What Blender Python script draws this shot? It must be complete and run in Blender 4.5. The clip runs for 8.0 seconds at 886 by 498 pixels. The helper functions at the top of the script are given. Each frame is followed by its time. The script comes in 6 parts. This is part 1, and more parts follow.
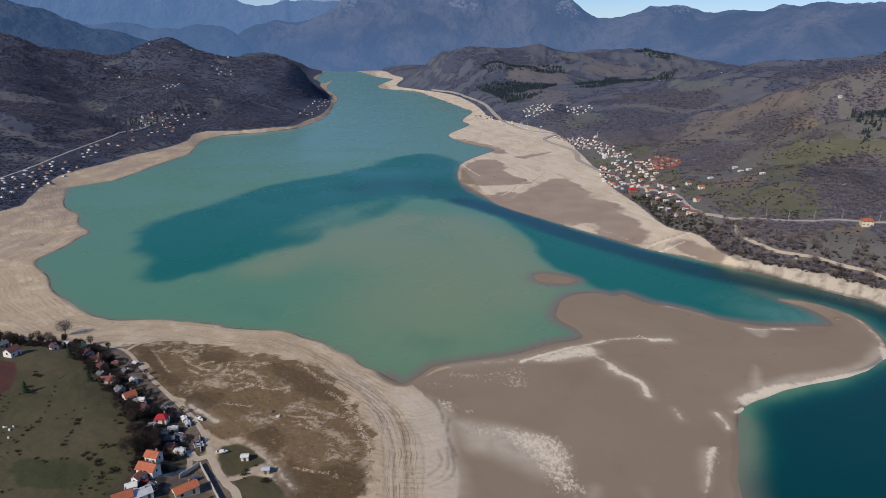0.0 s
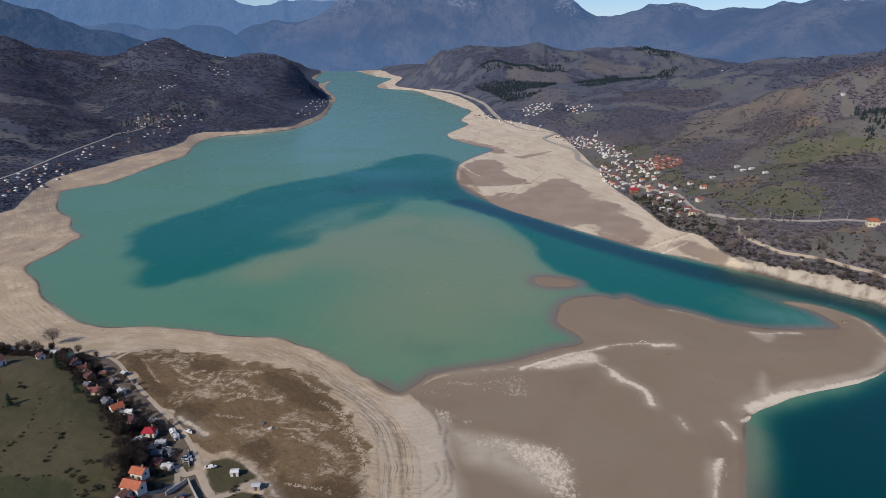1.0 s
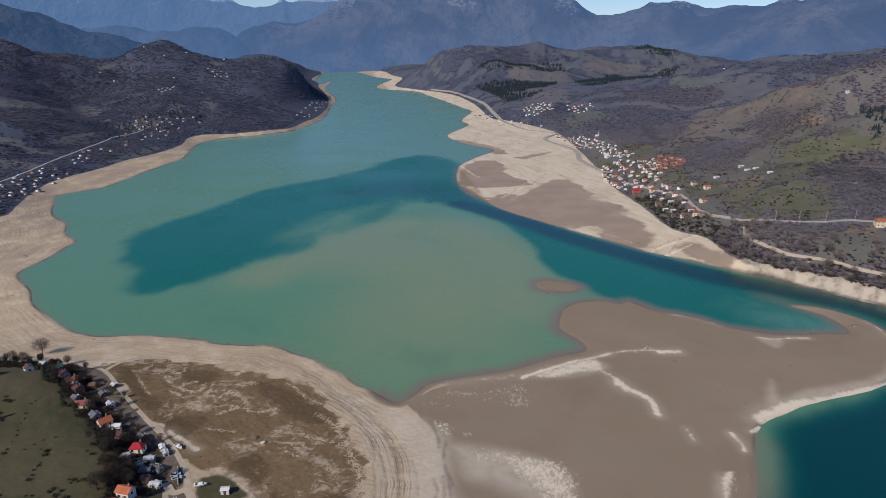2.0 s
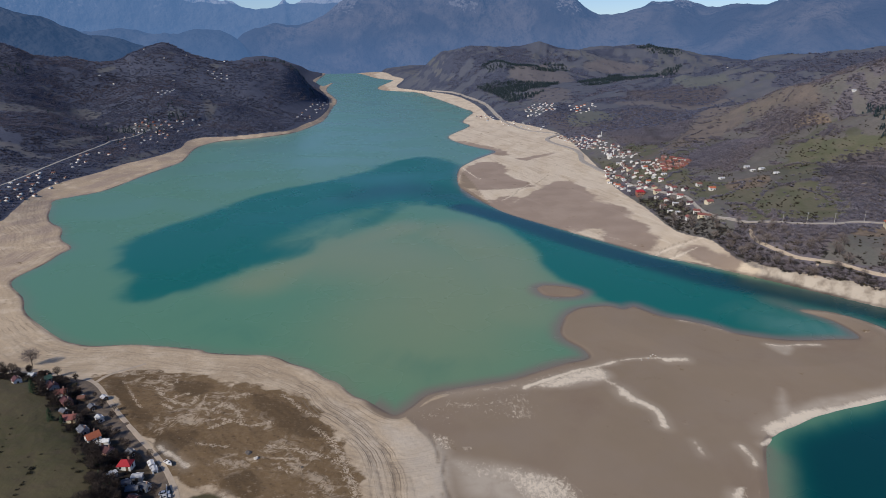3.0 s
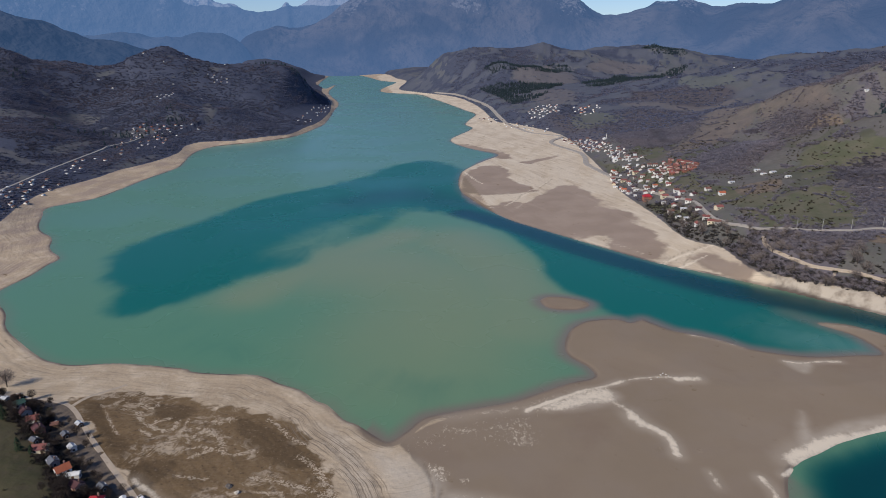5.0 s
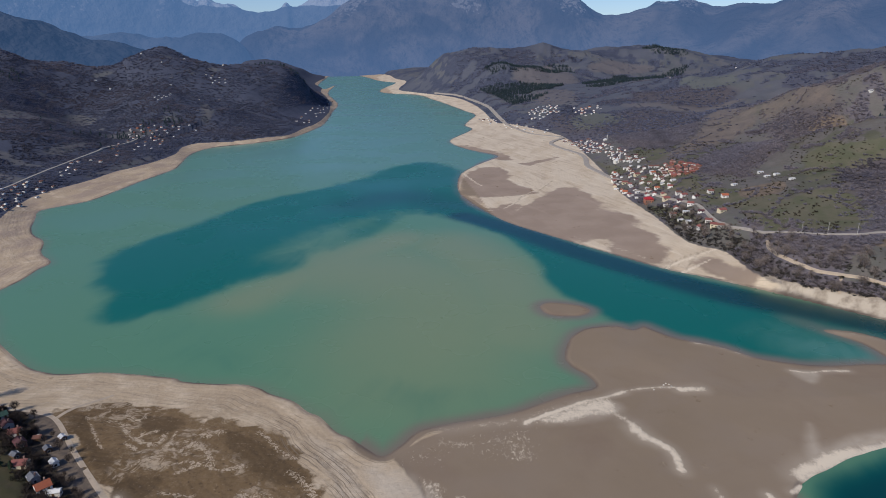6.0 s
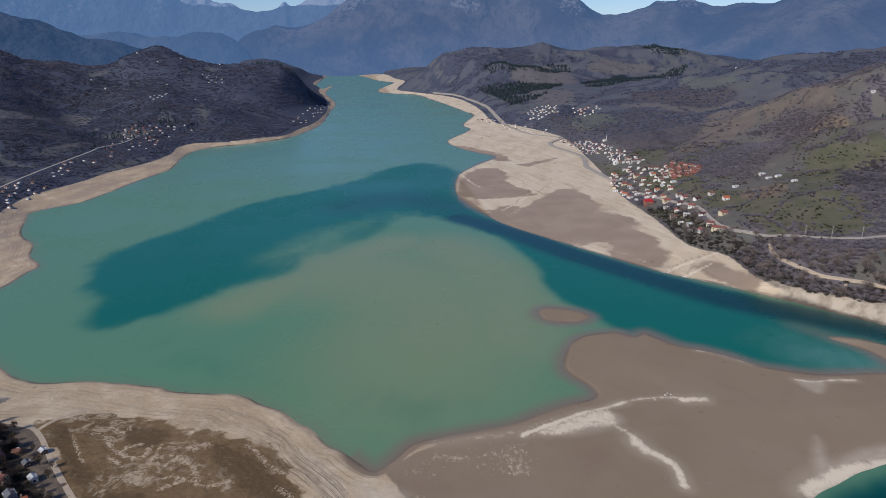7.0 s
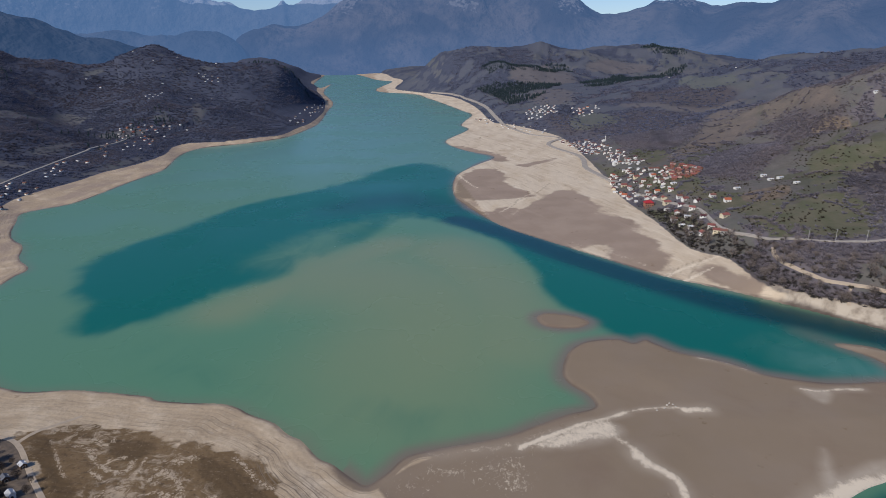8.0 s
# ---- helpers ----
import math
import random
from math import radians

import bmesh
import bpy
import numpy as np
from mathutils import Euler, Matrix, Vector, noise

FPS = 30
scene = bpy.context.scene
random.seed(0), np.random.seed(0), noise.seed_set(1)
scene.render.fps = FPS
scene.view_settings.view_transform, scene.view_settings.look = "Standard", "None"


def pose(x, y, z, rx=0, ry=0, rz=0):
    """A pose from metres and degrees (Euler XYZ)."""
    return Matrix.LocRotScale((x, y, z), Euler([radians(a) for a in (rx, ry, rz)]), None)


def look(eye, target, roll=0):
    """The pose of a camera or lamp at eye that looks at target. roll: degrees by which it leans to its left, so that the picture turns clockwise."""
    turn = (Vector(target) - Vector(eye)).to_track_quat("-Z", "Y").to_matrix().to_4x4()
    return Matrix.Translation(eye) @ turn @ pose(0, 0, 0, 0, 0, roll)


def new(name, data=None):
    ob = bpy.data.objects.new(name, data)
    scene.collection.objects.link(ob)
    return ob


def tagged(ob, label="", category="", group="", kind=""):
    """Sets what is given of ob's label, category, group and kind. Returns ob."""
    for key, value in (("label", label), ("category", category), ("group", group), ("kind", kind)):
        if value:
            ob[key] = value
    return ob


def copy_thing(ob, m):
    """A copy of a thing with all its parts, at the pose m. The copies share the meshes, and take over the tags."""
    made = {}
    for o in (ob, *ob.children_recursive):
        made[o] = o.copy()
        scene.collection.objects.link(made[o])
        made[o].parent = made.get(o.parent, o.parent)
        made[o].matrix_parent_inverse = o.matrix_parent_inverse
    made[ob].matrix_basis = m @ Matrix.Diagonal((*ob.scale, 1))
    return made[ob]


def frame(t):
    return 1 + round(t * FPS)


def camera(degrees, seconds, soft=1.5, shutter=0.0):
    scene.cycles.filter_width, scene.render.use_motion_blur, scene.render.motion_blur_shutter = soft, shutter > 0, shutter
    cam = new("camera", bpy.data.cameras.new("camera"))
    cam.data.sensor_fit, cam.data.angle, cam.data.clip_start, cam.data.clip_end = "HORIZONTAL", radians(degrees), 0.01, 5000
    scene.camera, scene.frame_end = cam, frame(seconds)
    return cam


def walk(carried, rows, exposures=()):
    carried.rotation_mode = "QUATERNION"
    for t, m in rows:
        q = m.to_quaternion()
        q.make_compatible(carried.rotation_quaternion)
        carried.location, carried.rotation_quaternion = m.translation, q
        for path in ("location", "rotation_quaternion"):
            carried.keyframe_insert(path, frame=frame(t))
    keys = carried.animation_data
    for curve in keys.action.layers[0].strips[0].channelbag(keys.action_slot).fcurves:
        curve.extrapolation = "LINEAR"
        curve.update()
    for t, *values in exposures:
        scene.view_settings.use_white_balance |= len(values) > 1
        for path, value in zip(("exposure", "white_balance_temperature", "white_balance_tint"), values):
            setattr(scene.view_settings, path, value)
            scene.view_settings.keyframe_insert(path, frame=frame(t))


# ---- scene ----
cam = camera(70.0, 8.0, 0.8)
PATH = [
    (0, (-2.92, -8.93, 180.89), (-23.60, 179.86, 118.22), 0.69),
    (0.5, (-2.66, -3.62, 180.74), (-23.30, 185.14, 117.93), 0.57),
    (1, (-2.34, 1.73, 180.61), (-23.07, 190.45, 117.72), 0.38),
    (1.5, (-1.96, 7.11, 180.50), (-22.92, 195.80, 117.59), 0.17),
    (3, (-0.60, 23.42, 180.27), (-22.82, 212.04, 117.59), -0.44),
    (3.5, (-0.11, 28.89, 180.22), (-22.81, 217.49, 117.66), -0.59),
    (4, (0.39, 34.37, 180.18), (-22.76, 222.96, 117.75), -0.71),
    (4.5, (0.88, 39.85, 180.15), (-22.63, 228.43, 117.83), -0.79),
    (6, (2.22, 56.26, 180.04), (-21.67, 244.85, 117.88), -0.86),
    (6.5, (2.60, 61.71, 179.99), (-21.17, 250.30, 117.80), -0.84),
    (7, (2.91, 67.13, 179.94), (-20.63, 255.72, 117.67), -0.80),
    (7.5, (3.17, 72.52, 179.88), (-20.13, 261.11, 117.49), -0.76),
    (8, (3.35, 77.89, 179.80), (-19.76, 266.45, 117.29), -0.72),
]
walk(cam, [(t, look(eye, target, roll)) for t, eye, target, roll in PATH], [(0.0, 0.10, 6350, 10), (4.0, 0.07, 6300, 10), (8.0, 0.04, 6230, 10)])

# ---------------------------------------------------------------- light
SUN_AZ, SUN_EL = radians(-143), radians(38)          # clockwise from +y; the sun stands behind, to the left
world = bpy.data.worlds.new("sky")
scene.world = world
world.use_nodes = True
wn = world.node_tree
sky = wn.nodes.new("ShaderNodeTexSky")
sky.sky_type = "NISHITA"
sky.sun_disc = False
sky.sun_elevation, sky.sun_rotation = SUN_EL, SUN_AZ
sky.altitude, sky.air_density, sky.dust_density, sky.ozone_density = 900, 1.0, 0.25, 1.8
tint = wn.nodes.new("ShaderNodeMix")
tint.data_type, tint.blend_type = "RGBA", "MULTIPLY"
tint.inputs["Factor"].default_value = 1.0
tint.inputs[7].default_value = (0.66, 0.76, 1.00, 1)          # clear, cold spring air
wn.links.new(sky.outputs[0], tint.inputs[6])
wn.links.new(tint.outputs[2], wn.nodes["Background"].inputs[0])
wn.nodes["Background"].inputs[1].default_value = 0.094
sun = new("sun", bpy.data.lights.new("sun", "SUN"))
sun.data.energy, sun.data.angle, sun.data.color = 3.5, radians(0.5), (1.0, 0.90, 0.765)
sun_from = Vector((math.sin(SUN_AZ) * math.cos(SUN_EL), math.cos(SUN_AZ) * math.cos(SUN_EL), math.sin(SUN_EL)))
sun.matrix_world = look(sun_from * 500, (0, 0, 0))


# ---------------------------------------------------------------- materials
class Nodes:
    """Short forms for building a node material."""

    def __init__(self, name):
        self.mat = bpy.data.materials.new(name)
        self.mat.use_nodes = True
        self.t = self.mat.node_tree
        self.bsdf = self.t.nodes["Principled BSDF"]
        self.out = self.t.nodes["Material Output"]

    def put(self, socket, value):
        if isinstance(value, bpy.types.NodeSocket):
            self.t.links.new(value, socket)
        elif isinstance(value, tuple) and len(value) == 3 and socket.type == "RGBA":
            socket.default_value = (*value, 1)
        else:
            socket.default_value = value

    def where(self):
        return self.t.nodes.new("ShaderNodeNewGeometry").outputs["Position"]

    def local(self):
        return self.t.nodes.new("ShaderNodeTexCoord").outputs["Object"]

    def noise(self, size, detail=3.0, at=None, rough=0.55, warp=0.0, stretch=None):
        n = self.t.nodes.new("ShaderNodeTexNoise")
        at = at or self.where()
        if stretch:
            mp = self.t.nodes.new("ShaderNodeMapping")
            mp.inputs["Scale"].default_value = stretch
            self.put(mp.inputs["Vector"], at)
            at = mp.outputs[0]
        self.put(n.inputs["Vector"], at)
        n.inputs["Scale"].default_value = 1.0 / size
        n.inputs["Detail"].default_value = detail
        n.inputs["Roughness"].default_value = rough
        n.inputs["Distortion"].default_value = warp
        return n.outputs["Fac"]

    def streak(self, size, angle, ratio, detail=5, rough=0.6):
        """Noise drawn out along one direction of the plan."""
        turn, squeeze = self.t.nodes.new("ShaderNodeMapping"), self.t.nodes.new("ShaderNodeMapping")
        turn.inputs["Rotation"].default_value = (0, 0, -radians(angle))
        squeeze.inputs["Scale"].default_value = (1.0 / ratio, 1, 1)
        self.put(turn.inputs["Vector"], self.where())
        self.put(squeeze.inputs["Vector"], turn.outputs[0])
        return self.noise(size, detail, squeeze.outputs[0], rough, 0.4)

    def attr(self, name):
        n = self.t.nodes.new("ShaderNodeAttribute")
        n.attribute_name = name
        return n.outputs["Fac"]

    def math(self, op, a, b=0.0, c=None):
        n = self.t.nodes.new("ShaderNodeMath")
        n.operation = op
        self.put(n.inputs[0], a)
        self.put(n.inputs[1], b)
        if c is not None:
            self.put(n.inputs[2], c)
        return n.outputs[0]

    def step(self, v, lo, hi, a=0.0, b=1.0):
        n = self.t.nodes.new("ShaderNodeMapRange")
        n.interpolation_type = "SMOOTHSTEP"
        for k, x in zip((0, 1, 2, 3, 4), (v, lo, hi, a, b)):
            self.put(n.inputs[k], x)
        return n.outputs[0]

    def mix(self, f, a, b):
        n = self.t.nodes.new("ShaderNodeMix")
        n.data_type = "RGBA"
        self.put(n.inputs["Factor"], f)
        self.put(n.inputs[6], a)
        self.put(n.inputs[7], b)
        return n.outputs[2]

    def edge(self, mask, size, amount=0.5, lo=0.35, hi=0.65):
        """A zone's mask with an edge that noise breaks up."""
        f = self.math("MULTIPLY_ADD", self.math("SUBTRACT", self.noise(size, 5), 0.5), amount * 2, mask)
        return self.step(f, lo, hi)

    def random(self):
        return self.t.nodes.new("ShaderNodeObjectInfo").outputs["Random"]

    def bump(self, height, distance, strength=1.0):
        n = self.t.nodes.new("ShaderNodeBump")
        n.inputs["Strength"].default_value = strength
        n.inputs["Distance"].default_value = distance
        self.put(n.inputs["Height"], height)
        self.put(self.bsdf.inputs["Normal"], n.outputs[0])

    def done(self, colour, rough=0.9, metal=0.0, spec=0.3):
        self.put(self.bsdf.inputs["Base Color"], colour)
        self.put(self.bsdf.inputs["Roughness"], rough)
        self.bsdf.inputs["Metallic"].default_value = metal
        self.bsdf.inputs["Specular IOR Level"].default_value = spec
        return self.mat


def ground_material():
    n = Nodes("ground")
    big, mid, fine, grit = n.noise(90, 4), n.noise(14, 5), n.noise(2.5, 5), n.noise(0.5, 4)
    # dried shore: pale silt with old waterlines running along the shore
    sand = n.mix(n.step(big, 0.35, 0.65), SAND_A, SAND_B)
    sand = n.mix(n.step(mid, 0.45, 0.75), sand, SAND_C)
    line = n.math("ADD", n.math("MULTIPLY", n.attr("shore"), 0.11), n.math("MULTIPLY", n.noise(38, 4), 1.3))
    ripple = n.math("SINE", n.math("MULTIPLY", line, 6.283))
    ripple = n.math("ADD", ripple, n.math("MULTIPLY", n.math("SINE", n.math("MULTIPLY", line, 15.1)), 0.6))
    sand = n.mix(n.math("MULTIPLY", n.step(ripple, -0.2, 1.5), n.step(n.noise(45, 3), 0.40, 0.62, 0.04, 0.3)), sand, (0.33, 0.258, 0.175))
    # far and west shores have browner sand
    sand = n.mix(n.math("MULTIPLY", n.attr("haze_zone"), n.step(n.noise(18, 5, stretch=(1.0, 0.35, 1)), 0.40, 0.62, 0.15, 0.85)), sand, (0.340, 0.262, 0.205))
    sand = n.mix(n.step(n.noise(3.0, 7, rough=0.7), 0.52, 0.72, 0.0, 0.35), sand, (0.62, 0.53, 0.41))
    fine_line = n.math("SINE", n.math("ADD", n.math("MULTIPLY", n.attr("shore"), 1.9), n.math("MULTIPLY", n.noise(34, 3), 7.0)))
    fine_line = n.math("MULTIPLY", n.step(fine_line, 0.70, 0.98), n.step(n.noise(26, 3), 0.50, 0.62, 0.0, 0.5))
    sand = n.mix(fine_line, sand, (0.225, 0.178, 0.125))
    sand = n.mix(n.step(n.noise(1.1, 4, rough=0.7), 0.56, 0.72, 0.0, 0.5), sand, (0.27, 0.215, 0.155))
    # wet and dry mud flat
    mud = n.mix(n.step(big, 0.3, 0.7), MUD_A, MUD_B)
    mud = n.mix(n.step(n.noise(30, 4), 0.4, 0.7, 0, 0.4), mud, (0.265, 0.21, 0.16))
    mud = n.mix(n.step(n.noise(55, 5, warp=0.8), 0.50, 0.72, 0, 0.5), mud, (0.215, 0.152, 0.108))
    mud = n.mix(n.step(fine, 0.60, 0.85, 0, 0.25), mud, (0.30, 0.24, 0.19))
    sand = n.mix(n.math("MULTIPLY", n.attr("slope_grass"), n.step(n.noise(26, 5, stretch=(1, 0.4, 1)), 0.32, 0.60, 0.45, 0.95)), sand, (0.62, 0.525, 0.40))
    strips = n.streak(9, 116, 6)
    sand = n.mix(n.math("MULTIPLY", n.attr("slope_grass"), n.step(strips, 0.52, 0.66, 0.0, 0.6)), sand, (0.43, 0.34, 0.25))
    sand = n.mix(n.math("MULTIPLY", n.attr("slope_grass"), n.step(strips, 0.46, 0.34, 0.0, 0.6)), sand, (0.69, 0.605, 0.475))
    mud = n.mix(n.math("MULTIPLY", n.attr("slope_grass"), n.step(n.streak(14, 116, 7), 0.54, 0.70, 0.0, 0.55)), mud, (0.42, 0.34, 0.255))
    mud = n.mix(n.math("MULTIPLY", n.attr("slope_grass"), 0.7), mud, n.mix(n.step(n.noise(34, 5), 0.35, 0.65), (0.385, 0.300, 0.240), (0.320, 0.245, 0.195)))
    muddy = n.edge(n.attr("mud"), 22, 0.6)
    colour = n.mix(muddy, sand, mud)
    # brown flat with dead grass and bare silt veins
    veins, patches = n.noise(7.5, 9, warp=0.7, rough=0.74), n.noise(34, 5, warp=0.5)
    dry = n.mix(n.step(big, 0.38, 0.6), DRY_A, DRY_B)
    dry = n.mix(n.step(n.noise(4, 6, rough=0.7), 0.40, 0.70), dry, (0.206, 0.140, 0.076))
    dry = n.mix(n.math("MULTIPLY", n.edge(n.attr("sod"), 14, 0.8, 0.3, 0.8), 0.65), dry, (0.092, 0.060, 0.030))
    bare = n.math("MULTIPLY", n.step(veins, 0.50, 0.60), n.step(patches, 0.44, 0.58))
    bare = n.math("MULTIPLY", bare, n.math("SUBTRACT", 1.0, n.attr("sod")))
    told = n.math("MULTIPLY_ADD", n.math("SUBTRACT", n.noise(2.4, 8, warp=1.6, rough=0.74), 0.5), 3.8, n.attr("vein"))
    bare = n.math("MAXIMUM", n.math("MULTIPLY", bare, 0.75), n.step(told, 0.86, 1.06))
    dry = n.mix(n.math("MULTIPLY", bare, 0.88), dry, (0.53, 0.43, 0.31))
    dry = n.mix(n.step(n.noise(1.6, 6, rough=0.72), 0.57, 0.69, 0, 0.42), dry, (0.40, 0.315, 0.22))
    dry = n.mix(n.step(n.noise(2.6, 7, rough=0.74), 0.52, 0.68, 0, 0.65), dry, (0.078, 0.052, 0.030))
    colour = n.mix(n.edge(n.attr("dry"), 11, 1.1, 0.34, 0.62), colour, dry)
    # pale salt and silt crusts
    colour = n.mix(n.math("MULTIPLY", n.attr("silt"), n.step(n.noise(9, 6, warp=0.5), 0.25, 0.65, 0.6, 0.95)), colour, (0.54, 0.47, 0.375))
    flakes = n.math("MULTIPLY", n.math("SUBTRACT", n.noise(1.7, 7, warp=0.8, rough=0.74, stretch=(1.0, 0.6, 1)), 0.5), 1.9)
    colour = n.mix(n.step(n.math("ADD", n.attr("speck"), flakes), 0.40, 0.80, 0.0, 0.9), colour, CRUST)
    soft = n.math("MULTIPLY", n.math("SUBTRACT", n.noise(5, 7, warp=0.6, rough=0.66), 0.5), 1.2)
    colour = n.mix(n.step(n.math("ADD", n.attr("crust"), n.math("ADD", soft, n.math("MULTIPLY", flakes, 0.55))), 0.30, 0.95, 0.0, 0.95), colour, CRUST)
    colour = n.mix(n.math("MULTIPLY", n.attr("rut"), n.step(n.noise(4, 5), 0.35, 0.6, 0.1, 0.7)), colour, (0.22, 0.17, 0.12))
    # wheel tracks side by side along the shore
    across = n.math("MULTIPLY_ADD", n.math("SUBTRACT", n.noise(30, 4), 0.5), 7.0, n.attr("band"))
    pair = n.math("MAXIMUM", n.step(n.math("SINE", n.math("MULTIPLY", across, 2.6)), 0.66, 0.95), n.step(n.math("SINE", n.math("MULTIPLY", across, 4.3)), 0.80, 0.98, 0.0, 0.7))
    pair = n.math("MULTIPLY", pair, n.step(n.math("ABSOLUTE", n.attr("band")), 5.0, 10.0, 1.0, 0.0))
    pair = n.math("MULTIPLY", pair, n.step(n.noise(15, 4), 0.36, 0.56, 0.12, 0.85))
    pair = n.math("MULTIPLY", n.math("MULTIPLY", pair, n.attr("worn")), n.math("SUBTRACT", 1.0, n.attr("wood")))
    colour = n.mix(pair, colour, (0.215, 0.168, 0.118))
    # floor of the bare woods
    wood = n.mix(n.step(n.noise(120, 5), 0.35, 0.65), WOOD_A, WOOD_B)
    wood = n.mix(n.step(n.noise(9, 6, rough=0.7), 0.42, 0.68), wood, WOOD_C)
    # far and west floor: blue haze painted into the colour
    haze_zone = n.mix(n.step(n.noise(14, 6, rough=0.7), 0.40, 0.66), HAZED_FLOOR_A, HAZED_FLOOR_B)
    wood = n.mix(n.attr("haze_zone"), wood, haze_zone)
    litter = n.mix(n.step(fine, 0.35, 0.65), (0.070, 0.054, 0.038), (0.048, 0.038, 0.028))
    wood = n.mix(n.math("MAXIMUM", n.attr("slope_grass"), n.attr("haze_zone")), litter, wood)
    sward = n.mix(n.step(n.noise(40, 6, rough=0.65), 0.35, 0.65), (0.148, 0.134, 0.118), (0.106, 0.108, 0.090))
    sward = n.mix(n.step(n.noise(7, 6, rough=0.75), 0.46, 0.66, 0.0, 0.65), sward, (0.098, 0.086, 0.078))
    sward = n.mix(n.math("MULTIPLY", n.attr("haze_zone"), 0.85), sward, (0.086, 0.096, 0.126))
    thin = n.math("SUBTRACT", 1.0, n.step(n.attr("crowns"), 0.1, 0.6))
    wood = n.mix(n.math("MULTIPLY", thin, n.math("MULTIPLY", n.attr("slope_grass"), 0.8)), wood, sward)
    colour = n.mix(n.edge(n.attr("wood"), 6, 0.3), colour, wood)
    # meadows
    grass = n.mix(n.step(n.noise(45, 5), 0.35, 0.65), GRASS_A, GRASS_B)
    grass = n.mix(n.step(n.noise(6, 6, rough=0.65), 0.42, 0.70, 0, 0.75), grass, (0.088, 0.070, 0.042))
    grass = n.mix(n.math("MULTIPLY", n.attr("slope_grass"), n.step(n.noise(30, 6, rough=0.65), 0.25, 0.50)), grass, (0.122, 0.112, 0.103))
    grass = n.mix(n.math("MULTIPLY", n.attr("slope_grass"), n.step(n.noise(4.5, 6, rough=0.75), 0.46, 0.66, 0.0, 0.6)), grass, (0.075, 0.070, 0.062))
    field = n.noise(70, 2, warp=0.4)
    grass = n.mix(n.math("MULTIPLY", n.attr("slope_grass"), n.step(field, 0.55, 0.58, 0.0, 0.55)), grass, (0.072, 0.078, 0.044))
    grass = n.mix(n.math("MULTIPLY", n.attr("slope_grass"), n.step(field, 0.43, 0.40, 0.0, 0.6)), grass, (0.128, 0.108, 0.082))
    # haze painted into the far grass, and into straw and leys below
    grass = n.mix(n.math("MULTIPLY", n.attr("haze_zone"), 0.85), grass, n.mix(n.step(n.noise(60, 5), 0.35, 0.65), (0.114, 0.116, 0.134), (0.088, 0.098, 0.112)))
    colour = n.mix(n.edge(n.attr("grass"), 16, 0.5, 0.3, 0.7), colour, grass)
    straw = n.mix(n.step(n.noise(16, 6, rough=0.7), 0.35, 0.65), (0.192, 0.152, 0.124), (0.128, 0.106, 0.094))
    straw = n.mix(n.step(n.noise(5, 6, rough=0.75), 0.52, 0.68, 0.0, 0.6), straw, (0.070, 0.058, 0.050))
    straw = n.mix(n.math("MULTIPLY", n.attr("haze_zone"), 0.7), straw, (0.112, 0.108, 0.126))
    colour = n.mix(n.math("MULTIPLY", n.edge(n.attr("tawny"), 26, 0.6, 0.3, 0.8), n.math("MULTIPLY", n.attr("grass"), 0.85)), colour, straw)
    colour = n.mix(n.math("MULTIPLY", n.attr("dark_wood"), 0.7), colour, n.mix(mid, (0.070, 0.060, 0.064), (0.092, 0.076, 0.076)))
    leys = n.mix(n.step(n.noise(18, 5), 0.35, 0.65), (0.086, 0.094, 0.050), (0.128, 0.118, 0.078))
    leys = n.mix(n.math("MULTIPLY", n.attr("haze_zone"), 0.8), leys, (0.104, 0.116, 0.122))
    leys = n.mix(n.attr("slope_grass"), (0.044, 0.052, 0.022), leys)
    colour = n.mix(n.math("MULTIPLY", n.edge(n.attr("green"), 9, 0.5, 0.3, 0.7), 0.8), colour, leys)
    # worked fields and worn earth
    earth = n.mix(mid, (0.095, 0.036, 0.027), (0.070, 0.032, 0.026))
    colour = n.mix(n.edge(n.attr("earth"), 8, 0.25), colour, earth)
    stubble = n.mix(n.step(n.noise(5, 6, rough=0.7), 0.35, 0.65), (0.195, 0.152, 0.112), (0.118, 0.094, 0.076))
    colour = n.mix(n.edge(n.attr("stubble"), 8, 0.3), colour, stubble)
    rock = n.mix(n.step(n.noise(7, 6, stretch=(1, 1, 0.35)), 0.4, 0.7), (0.46, 0.395, 0.31), (0.25, 0.205, 0.155))
    colour = n.mix(n.edge(n.attr("rock"), 14, 0.5), colour, rock)
    # wet rim at the water
    wet = n.math("MULTIPLY", n.step(n.attr("shore"), 0.2, 2.3, 0.9, 0.0), n.math("MULTIPLY", n.step(n.noise(40, 3), 0.35, 0.6, 0.35, 1.0), n.math("SUBTRACT", 1.0, n.math("MULTIPLY", n.attr("mud"), 0.45))))
    wet = n.math("MULTIPLY", wet, n.attr("rim"))
    wet = n.math("MULTIPLY", wet, n.math("SUBTRACT", 1.0, n.step(n.attr("crust"), 0.2, 0.7)))
    colour = n.mix(wet, colour, (0.085, 0.065, 0.052))
    flat = n.math("SUBTRACT", 1.0, n.math("MULTIPLY", n.attr("mud"), 0.9))
    h = n.math("MULTIPLY", n.math("ADD", n.math("MULTIPLY", fine, 0.5), n.math("MULTIPLY", mid, 1.2)), flat)
    h = n.math("ADD", h, n.math("MULTIPLY", n.math("MULTIPLY", ripple, n.math("MULTIPLY", flat, n.math("SUBTRACT", 1.0, n.attr("wood")))), 0.06))
    h = n.math("ADD", h, n.math("MULTIPLY", grit, 0.06))
    n.bump(h, 1.0, 0.55)
    return n.done(colour, n.step(n.attr("shore"), 0.2, 3.5, 0.45, 0.95), spec=0.25)


